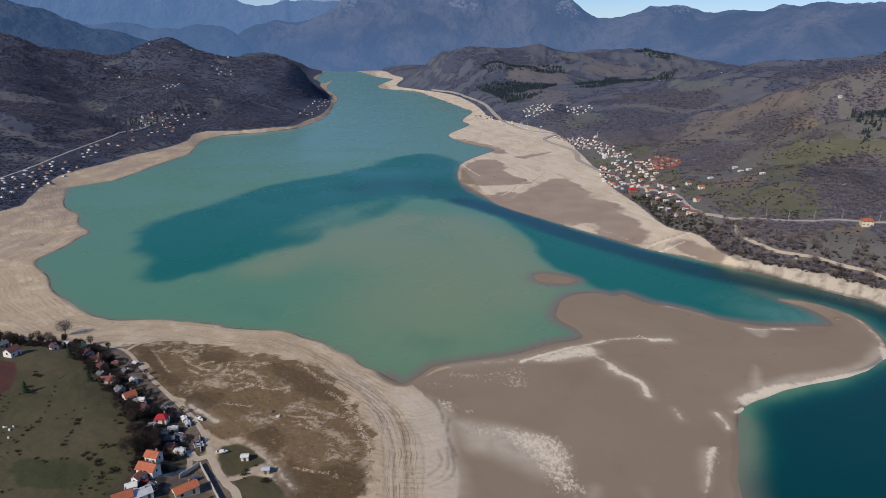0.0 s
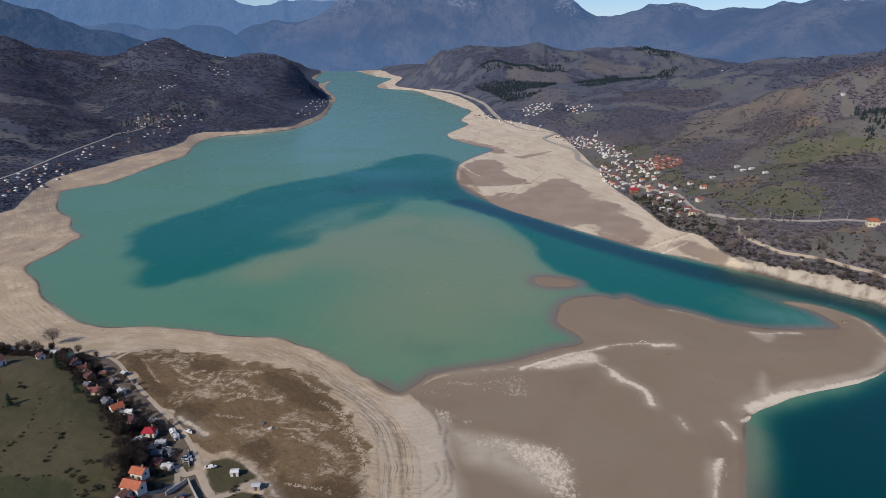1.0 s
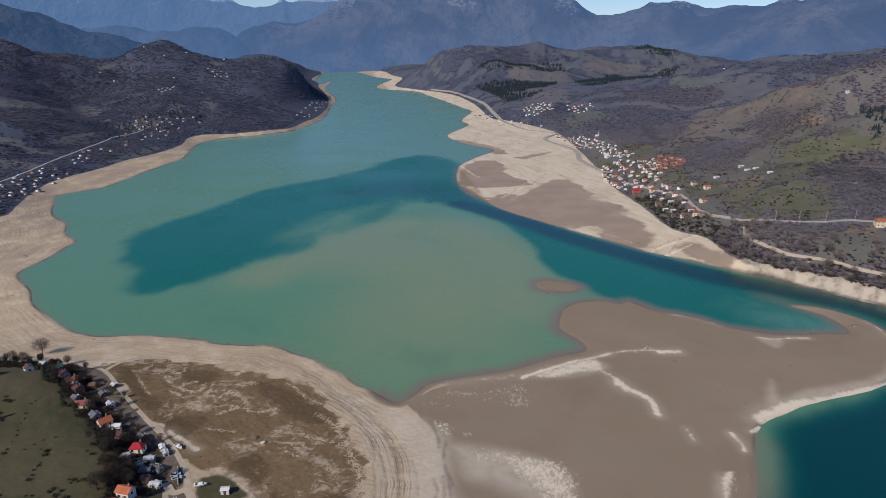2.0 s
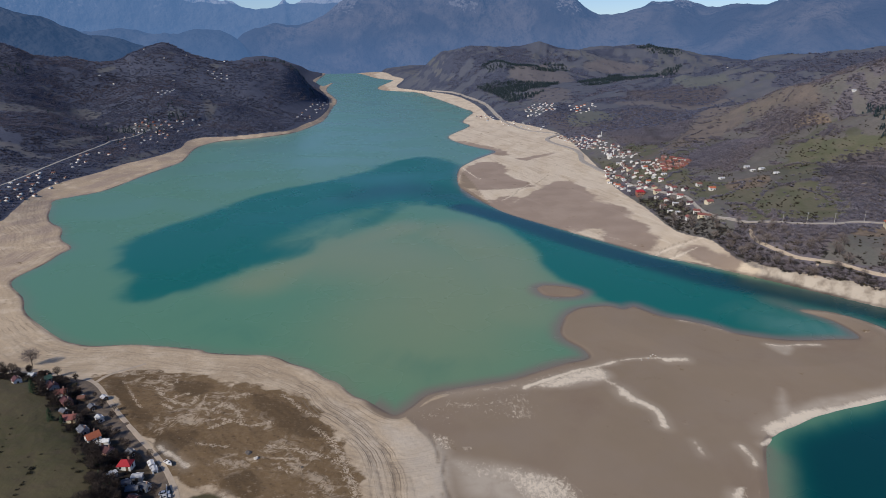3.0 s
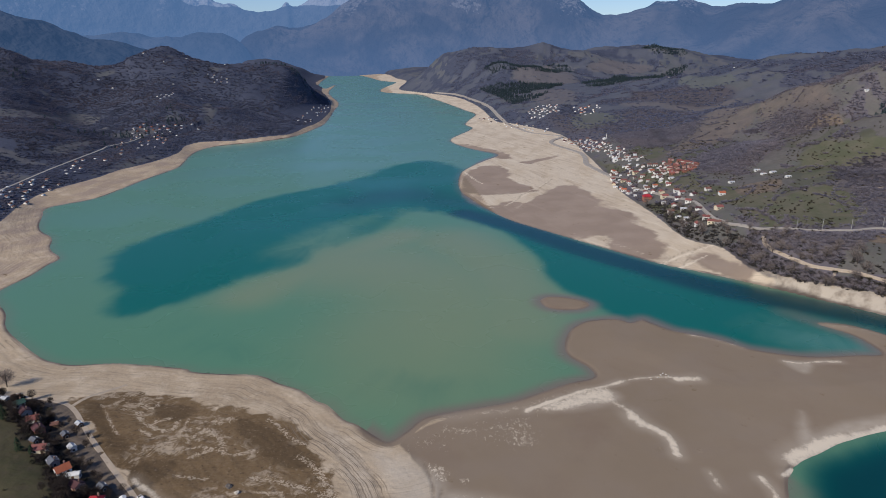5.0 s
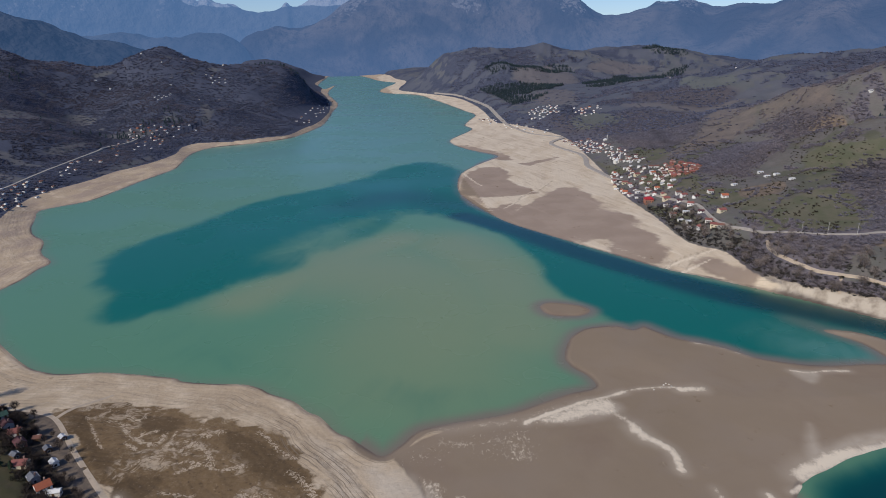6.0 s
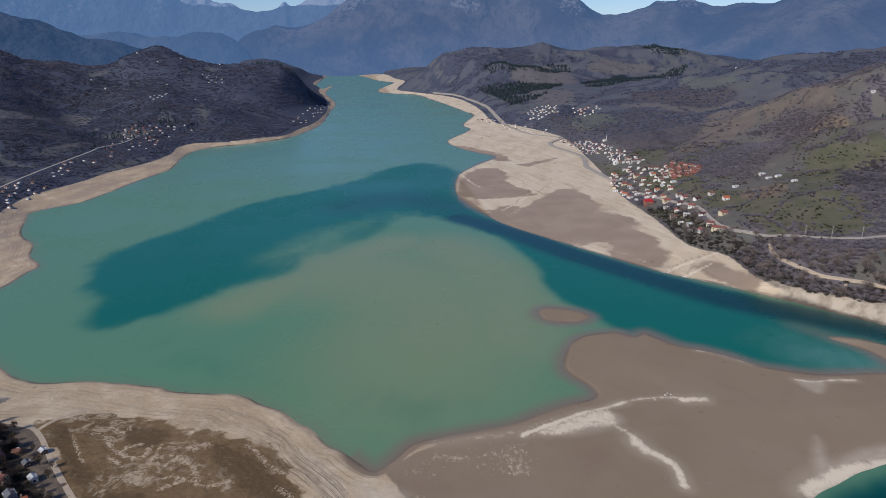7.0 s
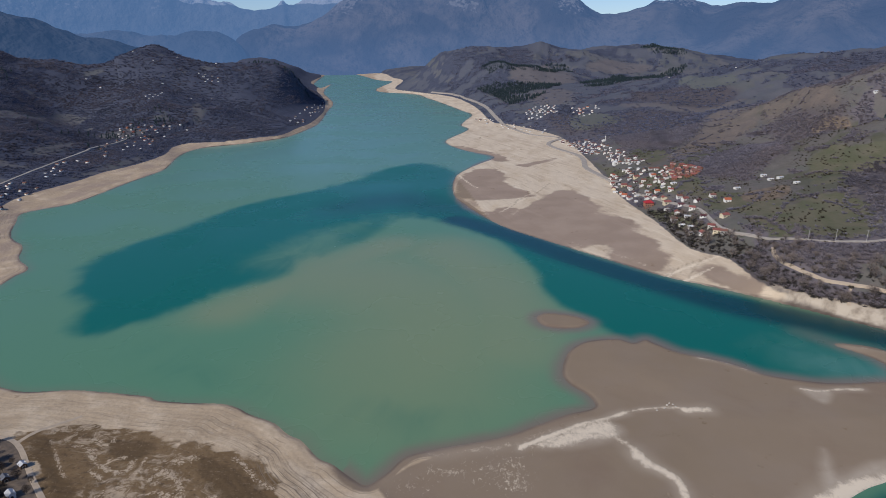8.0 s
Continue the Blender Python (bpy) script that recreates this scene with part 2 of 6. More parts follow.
def water_material():
    n = Nodes("lake_water")
    soft = n.math("SUBTRACT", n.noise(160, 5, warp=0.8), 0.5)
    wisps = n.math("SUBTRACT", n.noise(45, 6, warp=1.5, stretch=(1.0, 0.55, 1)), 0.5)

    def zone(name, k1, k2, lo, hi):
        f = n.math("MULTIPLY_ADD", soft, k1, n.attr(name))
        return n.step(n.math("MULTIPLY_ADD", wisps, k2, f), lo, hi)

    colour = n.mix(zone("tan", 0.3, 0.12, 0.0, 1.2), WATER_GREEN, WATER_TAN)
    # haze over distant water painted in; the pale lagoon shares this tone
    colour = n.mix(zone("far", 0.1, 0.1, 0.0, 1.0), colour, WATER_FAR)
    colour = n.mix(zone("teal", 0.45, 0.60, 0.20, 0.85), colour, WATER_TEAL)
    colour = n.mix(zone("deep", 0.25, 0.15, 0.15, 0.95), colour, WATER_DEEP)
    colour = n.mix(zone("shallow", 0.1, 0.15, 0.0, 1.15), colour, WATER_SHALLOW)
    chop = n.math("ADD", n.noise(1.6, 4, stretch=(1, 2.2, 1)), n.math("MULTIPLY", n.noise(0.5, 3), 0.35))
    n.bump(chop, 0.06, 0.06)
    return n.done(colour, n.step(n.noise(120, 4), 0.3, 0.7, 0.20, 0.32), spec=0.25)


def mountain_material(name, a, b, c, haze, amount, snow=0.0):
    """A far-off mountain, its haze painted on as a faint surface glow."""
    n = Nodes(name)
    col = n.mix(n.step(n.noise(380, 6, warp=0.6), 0.38, 0.62), a, b)
    col = n.mix(n.step(n.noise(60, 7, rough=0.7), 0.50, 0.72), col, c)
    col = n.mix(n.edge(n.attr("rock"), 24, 1.4, 0.62, 0.92), col, (0.22, 0.205, 0.215))
    col = n.mix(n.math("MULTIPLY", n.edge(n.attr("snow"), 110, 0.7, 0.45, 0.6), snow), col, (0.85, 0.86, 0.9))
    n.bump(n.math("ADD", n.noise(60, 5, rough=0.55), n.math("MULTIPLY", n.noise(220, 4), 3.0)), 38, 0.8)
    n.done(col, 1.0, spec=0.0)
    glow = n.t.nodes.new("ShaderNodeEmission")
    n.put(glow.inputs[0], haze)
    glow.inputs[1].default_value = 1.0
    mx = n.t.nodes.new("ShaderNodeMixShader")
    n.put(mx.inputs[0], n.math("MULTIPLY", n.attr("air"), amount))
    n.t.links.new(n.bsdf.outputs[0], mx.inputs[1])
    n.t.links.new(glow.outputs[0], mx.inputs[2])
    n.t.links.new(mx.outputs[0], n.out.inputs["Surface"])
    return n.mat


SAND_A, SAND_B, SAND_C = (0.515, 0.402, 0.272), (0.440, 0.340, 0.228), (0.62, 0.505, 0.36)
MUD_A, MUD_B = (0.245, 0.187, 0.127), (0.270, 0.208, 0.146)
CRUST = (0.72, 0.62, 0.475)
DRY_A, DRY_B = (0.112, 0.071, 0.033), (0.184, 0.122, 0.062)
GRASS_A, GRASS_B = (0.066, 0.063, 0.028), (0.100, 0.084, 0.045)
WOOD_A, WOOD_B, WOOD_C = (0.118, 0.106, 0.120), (0.145, 0.126, 0.132), (0.092, 0.086, 0.100)
HAZED_FLOOR_A, HAZED_FLOOR_B = (0.062, 0.070, 0.104), (0.046, 0.054, 0.082)
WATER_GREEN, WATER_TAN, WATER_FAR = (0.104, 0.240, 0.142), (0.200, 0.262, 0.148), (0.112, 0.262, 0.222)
WATER_TEAL, WATER_DEEP, WATER_SHALLOW = (0.002, 0.130, 0.098), (0.0, 0.046, 0.050), (0.20, 0.165, 0.13)

GROUND, WATER = ground_material(), water_material()
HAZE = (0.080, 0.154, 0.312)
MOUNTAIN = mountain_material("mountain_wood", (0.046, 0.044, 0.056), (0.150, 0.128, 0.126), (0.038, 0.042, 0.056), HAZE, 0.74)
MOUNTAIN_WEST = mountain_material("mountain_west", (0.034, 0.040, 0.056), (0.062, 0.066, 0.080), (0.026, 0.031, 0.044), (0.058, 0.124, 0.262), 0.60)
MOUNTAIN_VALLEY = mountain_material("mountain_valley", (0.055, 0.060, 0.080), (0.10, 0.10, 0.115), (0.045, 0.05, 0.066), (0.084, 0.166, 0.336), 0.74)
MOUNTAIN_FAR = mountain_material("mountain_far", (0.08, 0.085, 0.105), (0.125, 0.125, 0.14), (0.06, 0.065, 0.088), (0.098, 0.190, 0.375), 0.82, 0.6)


# ---------------------------------------------------------------- plan of the land
WEST_SHORE = [
    (-1180, 4016), (-1094, 3640), (-945, 3001), (-816, 2664), (-846, 2941), (-742, 2478), (-579, 2046), (-525, 1808), (-464, 1530),
    (-456, 1406), (-460, 1315), (-480, 1266), (-520, 1215), (-566, 1174), (-574, 1120), (-561, 1061), (-536, 992), (-527, 955),
    (-528, 880), (-526, 823), (-526, 758), (-553, 712), (-533, 676), (-508, 638), (-487, 615), (-460, 595), (-435, 560),
    (-408, 538),
]
NEAR_SHORE = [
    (-406, 519), (-401, 494), (-398, 452), (-363, 421), (-342, 397), (-313, 376), (-286, 359), (-271, 354), (-258, 353),
    (-238, 357), (-221, 357), (-192, 355), (-185, 352), (-168, 351), (-149, 352), (-138, 349), (-130, 344), (-115, 338),
    (-104, 329), (-96, 325), (-84, 313), (-76, 309), (-64, 300), (-57, 297), (-50, 307), (-44, 318), (-31, 325),
    (-13, 332), (0, 338), (17, 350), (31, 360), (43, 366), (46, 371), (43, 380), (34, 391), (31, 403),
    (34, 421), (39, 433), (49, 444), (67, 449), (77, 444), (85, 450),
]
SPIT_SHORE = [
    (91, 444), (102, 434), (118, 428), (132, 420), (142, 412), (158, 407), (178, 405), (201, 409), (218, 413),
    (213, 437), (198, 454), (216, 453), (233, 440), (243, 420), (241, 393), (234, 375), (218, 356), (194, 339),
    (168, 328), (149, 317), (135, 307), (126, 300), (118, 288), (108, 256), (99, 223), (96, 150), (100, 40),
    (150, -120), (320, -300), (620, -150), (420, 120), (330, 330),
]
EAST_SHORE = [
    (271, 448), (254, 467), (223, 492), (188, 521), (148, 549), (117, 569), (54, 631), (-5, 691), (-33, 736), (-57, 784), (-75, 834), (-83, 912),
    (-80, 968), (-57, 1040), (-36, 1102), (-85, 1157), (-123, 1222), (-134, 1283), (-105, 1427), (-126, 1497), (-124, 1591), (-118, 1713), (-159, 1827),
    (-232, 2027), (-296, 2186), (-374, 2371), (-551, 2532), (-591, 3068),
]
FAR_SHORE = [
    (-635, 3151), (-719, 3279), (-852, 3592), (-976, 3829),
]
LAKE = WEST_SHORE + NEAR_SHORE + SPIT_SHORE + EAST_SHORE + FAR_SHORE
ISLAND = [
    (18, 476), (25, 485), (44, 482), (53, 473), (44, 463), (25, 463),
]
UPLAND_WEST = [
    (-3600, 4300), (-1400, 4300), (-1330, 3900), (-1112, 3660), (-965, 3010), (-838, 2720), (-770, 2480), (-650, 2170), (-540, 1833), (-486, 1591),
    (-469, 1465), (-471, 1408), (-469, 1305), (-501, 1261), (-551, 1207), (-602, 1180), (-606, 1131), (-582, 1064), (-576, 976),
    (-590, 903), (-587, 854), (-596, 768), (-586, 722), (-565, 670), (-546, 632), (-533, 576), (-640, 480), (-480, 330),
    (-304, 304), (-267, 307), (-234, 301), (-216, 286), (-185, 259), (-157, 242), (-138, 217), (-109, 187), (-95, 150),
    (-80, -300), (-3600, -300),
]
UPLAND_EAST = [
    (3600, 4000), (-1100, 4000), (-800, 3800), (-640, 3330), (-540, 3080), (-480, 2560), (-378, 2400), (-218, 2178), (-120, 1856), (-58, 1516),
    (-17, 1469), (77, 1297), (104, 1091), (119, 895), (122, 804), (140, 705), (152, 618), (177, 590), (183, 542), (205, 511), (241, 492), (274, 461),
    (350, 390), (480, 200), (3600, 0),
]
WEST_RIDGES = [
    ([(-1481, 1350, 194), (-1354, 1400, 172), (-1230, 1450, 150), (-1141, 1520, 127), (-1090, 1620, 118), (-1046, 1680, 129), (-974, 1700, 147), (-896, 1700, 132), (-795, 1718, 116), (-746, 1794, 112), (-716, 1890, 110), (-712, 1990, 102), (-716, 2090, 88), (-722, 2190, 72), (-740, 2310, 54), (-800, 2460, 32)], 430),
    ([(-1229, 1450, 141), (-1000, 1150, 79), (-770, 940, 32), (-700, 905, 8)], 210),
    ([(-1353, 1400, 157), (-1150, 960, 95), (-850, 760, 24)], 220),
    ([(-840, 2380, 34), (-980, 2750, 44), (-1180, 3200, 60), (-1500, 3700, 90)], 330),
    ([(-974, 1700, 136), (-755, 1357, 47), (-640, 1345, 38), (-590, 1310, 8)], 240),
]
EAST_SPURS = [
    ([(318, 1280, 4), (372, 1230, 26), (415, 1120, 60), (450, 1040, 90), (500, 1000, 110), (570, 960, 122), (720, 900, 130)], 165),
    ([(262, 860, 8), (312, 850, 24), (362, 840, 46), (410, 825, 66), (470, 800, 78), (570, 780, 90), (720, 740, 104)], 150),
    ([(255, 700, 6), (310, 690, 16), (380, 660, 26), (480, 620, 40), (640, 560, 60)], 110),
    ([(-112, 2300, 77), (-33, 2300, 72), (85, 2300, 45)], 260),
]
EAST_HEIGHTS = [
    ([(372, 1900, 29), (443, 1805, 57), (533, 1700, 84), (650, 1560, 101), (729, 1520, 108), (776, 1500, 119), (856, 1400, 146), (897, 1250, 156)], 500),
    ([(-508, 2700, 42), (-398, 2600, 85), (-262, 2600, 114), (-151, 2600, 125), (72, 2700, 127), (186, 2700, 110), (377, 2800, 116), (514, 2800, 122), (652, 2800, 101), (744, 2800, 78)], 420),
]
EAST_RIDGES = EAST_HEIGHTS + EAST_SPURS
MAIN_MOUNTAIN = [
    (-1990, 4028, 24), (-1922, 4061, 94), (-1870, 4085, 153), (-1802, 4116, 212), (-1718, 4151, 269), (-1501, 4234, 294), (-1327, 4292, 342), (-1221, 4323, 372),
    (-1112, 4352, 440), (-822, 4416, 535), (-456, 4468, 591), (-86, 4490, 559), (137, 4489, 502), (286, 4482, 447), (341, 4478, 434), (436, 4470, 375),
    (509, 4462, 355), (580, 4453, 351), (683, 4439, 372), (786, 4421, 365), (853, 4409, 372), (967, 4385, 398), (1034, 4370, 382), (1150, 4341, 351),
    (1229, 4319, 348),
]
EAST_MOUNTAIN = [
    (1094, 4200, 236), (1205, 4170, 320), (1290, 4145, 351), (1402, 4108, 363), (1536, 4060, 389), (1638, 4020, 412), (1712, 3989, 422), (1789, 3955, 406),
    (1884, 3911, 407), (2022, 3841, 390), (2226, 3726, 407),
]
WEST_RIDGE = [
    (-2452, 2561, 413), (-2336, 2671, 370), (-2252, 2744, 331), (-2176, 2806, 295), (-2126, 2845, 293), (-2093, 2870, 274), (-2007, 2933, 242), (-1911, 2997, 229),
    (-1834, 3046, 197), (-1709, 3120, 161), (-1598, 3179, 130), (-1530, 3214, 104),
]
VALLEY_RIDGE = [
    (-2577, 3318, 206), (-2490, 3385, 242), (-2380, 3465, 253), (-2193, 3589, 252), (-2015, 3694, 257), (-1905, 3753, 281), (-1806, 3802, 299), (-1724, 3841, 267),
    (-1670, 3865, 222), (-1632, 3881, 151),
]
FAR_RANGE = [
    (-3322, 3666, 633), (-3121, 3842, 615), (-2842, 4057, 595), (-2579, 4232, 571), (-2349, 4366, 520), (-2247, 4420, 465), (-2201, 4443, 440), (-2104, 4491, 430),
    (-2004, 4537, 423), (-1939, 4566, 393), (-1835, 4609, 378), (-1726, 4652, 396), (-1675, 4671, 437), (-1633, 4686, 411), (-1539, 4718, 430), (-1462, 4743, 456),
    (-1346, 4778, 489), (-1154, 4829, 473),
]
MUD_NEAR = [
    (-51, 300), (-48, 289), (-32, 267), (-26, 237), (-18, 207), (-25, 160), (90, 160), (97, 222), (111, 273), (119, 290), (133, 301), (153, 313),
    (184, 329), (212, 346), (238, 379), (242, 419), (234, 440), (191, 452), (190, 408), (153, 407), (95, 442), (63, 452), (34, 428), (32, 393), (39, 365),
    (-17, 331),
]
MUD_FAR = [
    [(98, 706), (123, 667), (136, 609), (123, 570), (103, 579), (84, 596)],
    [(145, 574), (164, 587), (177, 570), (186, 541), (177, 530), (157, 546)],
    [(-76, 824), (-79, 924), (-62, 984), (-25, 970), (-5, 872), (17, 818), (-31, 796), (-52, 802)],
    [(1, 753), (20, 800), (52, 842), (72, 835), (89, 783), (97, 727), (112, 662), (99, 632), (41, 641), (13, 670), (-13, 701)],
    [(-59, 762), (-39, 754), (-7, 766), (9, 693), (25, 640), (-6, 660), (-36, 707)],
    [(-5, 1022), (27, 1042), (65, 1079), (62, 1063), (36, 1028), (11, 1012)],
    [(-120, 1224), (-82, 1188), (-27, 1111), (-12, 1061), (-27, 1049), (-59, 1109), (-101, 1152)],
]
DRY_FLAT = [
    (-219, 302), (-222, 316), (-210, 326), (-193, 325), (-173, 321), (-159, 318), (-133, 314), (-114, 307), (-96, 291), (-87, 277), (-78, 267), (-70, 255), (-64, 247), (-60, 228), (-59, 213), (-56, 201), (-62, 150), (-95, 150), (-90, 196), (-104, 211), (-115, 222), (-129, 221), (-142, 236), (-161, 252), (-179, 265), (-202, 285),
]
NEAR_CRUST_LINES = [
    ([(8, 330), (20, 338), (34, 349), (45, 356), (60, 364)], 2.6, 0.9),
    ([(57, 364), (71, 368), (90, 371)], 1.6, 0.6),
    ([(51, 341), (60, 329)], 3.4, 0.55),
    ([(59, 330), (64, 321)], 4.2, 0.95),
    ([(64, 321), (71, 315), (74, 309), (74, 298)], 3.2, 0.9),
    ([(89, 369), (101, 370)], 3.4, 0.95),
    ([(112, 427), (125, 423), (137, 413)], 2.2, 0.6),
    ([(156, 397), (166, 396), (188, 400)], 2.4, 0.75),
    ([(86, 288), (87, 279)], 2.4, 0.6),
]
OUTER_CRUST_LINES = [
    ([(107, 287), (109, 281), (109, 275)], 2.6, 0.85),
    ([(117, 291), (123, 295)], 2, 0.8),
    ([(126, 301), (136, 309), (149, 318), (167, 325), (196, 336), (215, 349), (226, 359), (234, 374)], 6, 1.1),
    ([(237, 431), (240, 414), (238, 388), (233, 374)], 3, 0.6),
    ([(-33, 321), (-10, 327), (10, 334)], 3.6, 0.42),
    ([(197, 452), (214, 449), (232, 437)], 3, 0.35),
    ([(-158, 251), (-151, 246), (-140, 239)], 3, 0.65),
    ([(-116, 224), (-101, 213), (-86, 198)], 2.4, 0.6),
]
CRUST_LINES = NEAR_CRUST_LINES + OUTER_CRUST_LINES
FAR_CRUST_LINES = [
    ([(124, 551), (142, 563), (159, 576)], 3.0, 0.80),
    ([(114, 556), (131, 573), (152, 586), (172, 598)], 4.0, 0.85),
    ([(-78, 947), (-66, 910), (-49, 866)], 3.0, 0.90),
    ([(-14, 751), (1, 785), (10, 806)], 3.5, 0.80),
    ([(-52, 771), (-25, 769), (-3, 785)], 4.0, 0.50),
    ([(10, 817), (29, 849), (42, 889)], 3.0, 0.60),
    ([(-76, 830), (-77, 902), (-77, 947)], 2.5, 0.50),
    ([(-38, 740), (-17, 746), (5, 763)], 3.5, 0.45),
    ([(55, 644), (86, 616), (110, 588)], 4, 0.5),
]
SHORE_CRACKS = [
    ([(168, 600), (177, 585), (191, 559), (204, 538)], 1.0, 0.90),
    ([(125, 564), (135, 571)], 1.0, 0.90),
    ([(137, 560), (148, 580), (157, 594)], 1.1, 0.90),
    ([(116, 558), (134, 579), (154, 592), (175, 603), (190, 607)], 1.4, 0.90),
    ([(-15, 757), (-2, 777), (3, 801), (11, 811), (20, 820), (28, 841), (37, 870), (43, 888)], 1.6, 0.90),
    ([(62, 872), (77, 893), (100, 908)], 1.3, 0.40),
    ([(108, 756), (128, 767)], 1.6, 0.60),
    ([(4, 1023), (30, 1041), (61, 1077)], 2.0, 0.60),
]
NEAR_CRUST_PATCHES = [
    ([(-26, 314), (-15, 323), (9, 332), (18, 323), (16, 298), (1, 291), (-16, 295)], 12, 0.26),
    ([(9, 343), (29, 350), (47, 362), (54, 352), (30, 333), (11, 327)], 8, 0.34),
    ([(-51, 299), (-35, 313), (-25, 314), (-25, 290), (-41, 285)], 9, 0.22),
    ([(12, 330), (24, 340), (34, 350), (45, 357), (53, 353), (53, 341), (40, 337), (25, 330)], 3, 0.8),
    ([(-1, 318), (8, 321), (14, 298), (1, 298)], 4, 0.36),
    ([(-38, 283), (-28, 279), (-26, 270), (-33, 271)], 3, 0.42),
    ([(-22, 272), (-17, 273), (-18, 270), (-21, 269)], 2, 0.55),
    ([(-35, 313), (-18, 314), (-17, 308), (-33, 306)], 3, 0.36),
]
OUTER_CRUST_PATCHES = [
    ([(-13, 262), (1, 258), (21, 257), (30, 245), (31, 225), (36, 214), (22, 212), (16, 223), (8, 236)], 7, 0.56),
    ([(-27, 263), (-10, 262), (1, 255), (-4, 249), (-18, 250)], 6, 0.36),
    ([(94, 255), (99, 257), (96, 248), (90, 235), (84, 220), (83, 220), (89, 240)], 2.2, 0.85),
    ([(97, 249), (99, 250), (94, 238)], 1.5, 0.5),
    ([(127, 301), (138, 315), (148, 322), (151, 319), (136, 306)], 2.5, 0.9),
]
CRUST_PATCHES = NEAR_CRUST_PATCHES + OUTER_CRUST_PATCHES
NEAR_SILT_PATCHES = [
    ([(-29, 263), (-13, 261), (9, 256), (21, 248), (26, 232), (16, 223), (8, 228), (-6, 235), (-15, 237), (-21, 247)], 7, 0.75),
    ([(15, 330), (34, 346), (52, 354), (55, 342), (40, 334)], 5, 0.6),
    ([(144, 341), (142, 322), (161, 334), (198, 347), (229, 378), (233, 371), (214, 347), (184, 331), (156, 319), (129, 301)], 4, 0.65),
    ([(-63, 288), (-41, 282), (-27, 265), (-23, 238), (-17, 207), (-34, 205), (-41, 236), (-52, 267)], 6, 0.75),
    ([(-97, 308), (-65, 282), (-51, 243), (-43, 204), (-47, 203), (-57, 242), (-77, 280)], 4, 0.5),
]
OUTER_SILT_PATCHES = [
    ([(90, 253), (95, 253), (87, 229), (84, 228)], 4, 0.5),
    ([(36, 221), (40, 221), (38, 214), (34, 213)], 4, 0.4),
    ([(57, 223), (61, 222), (59, 217)], 4, 0.3),
    ([(156, 397), (172, 397), (164, 383), (160, 385)], 3, 0.6),
    ([(59, 333), (65, 327), (74, 315), (73, 300), (69, 311), (59, 320)], 3, 0.4),
]
SILT_PATCHES = NEAR_SILT_PATCHES + OUTER_SILT_PATCHES
NEAR_RUTS = [
    ([(-95, 301), (-71, 274), (-55, 246), (-48, 220), (-44, 201)], 1.3, 0.9),
    ([(-80, 293), (-63, 275), (-52, 256), (-45, 232), (-39, 201)], 1.5, 1),
    ([(-75, 291), (-59, 272), (-50, 254), (-43, 232), (-36, 202)], 1.1, 0.7),
    ([(-113, 315), (-87, 294), (-66, 267), (-56, 235), (-48, 200)], 1, 0.7),
    ([(-38, 281), (-33, 269), (-31, 259)], 1.3, 1),
    ([(-28, 264), (-28, 251), (-25, 241), (-22, 233)], 1.5, 1),
    ([(-31, 236), (-28, 228), (-30, 221), (-33, 217)], 1.3, 0.8),
]
OUTER_RUTS = [
    ([(-27, 239), (-25, 227), (-26, 219), (-30, 214)], 1.2, 0.7),
    ([(-24, 235), (-22, 223), (-24, 217), (-28, 212)], 1.2, 0.8),
    ([(-22, 219), (-25, 215), (-31, 210)], 1, 0.7),
    ([(-171, 337), (-132, 333), (-101, 311), (-79, 288)], 1.1, 0.5),
    ([(-210, 325), (-168, 329), (-133, 325)], 1, 0.5),
    ([(-42, 248), (-37, 233), (-33, 202)], 0.9, 0.5),
]
RUTS = NEAR_RUTS + OUTER_RUTS
MEADOW_RUTS = [
    ([(-229, 268), (-210, 244), (-201, 229), (-189, 216)], 0.8, 0.6),
    ([(-249, 263), (-245, 254), (-233, 229), (-227, 213)], 0.7, 0.6),
    ([(-237, 254), (-235, 248), (-228, 227), (-222, 210)], 0.6, 0.5),
    ([(-223, 275), (-192, 245), (-167, 219)], 0.8, 0.35),
    ([(-172, 172), (-178, 193), (-173, 202)], 0.7, 0.35),
]
MEADOW_NEAR = [
    (-298.2, 296.1), (-265.0, 304.3), (-220.5, 268.6), (-185.0, 240.0), (-160.3, 214.4), (-152.1, 193.8), (-150.6, 174.9), (-140, 120), (-600, 120),
    (-600, 300),
]
SOD_PATCHES = [
    [(-137, 299), (-134, 307), (-122, 302), (-105, 291), (-90, 279), (-86, 274), (-95, 269), (-110, 276), (-125, 288)],
    [(-185, 310), (-175, 314), (-162, 313), (-161, 301), (-173, 299)],
    [(-220, 304), (-211, 309), (-196, 292), (-179, 278), (-170, 267), (-178, 268), (-200, 287)],
    [(-165, 260), (-152, 269), (-145, 265), (-146, 254), (-146, 236), (-155, 245)],
    [(-97, 219), (-81, 214), (-63, 220), (-57, 199), (-73, 194), (-87, 195)],
    [(-120, 234), (-110, 244), (-101, 228), (-105, 217), (-113, 224)],
]
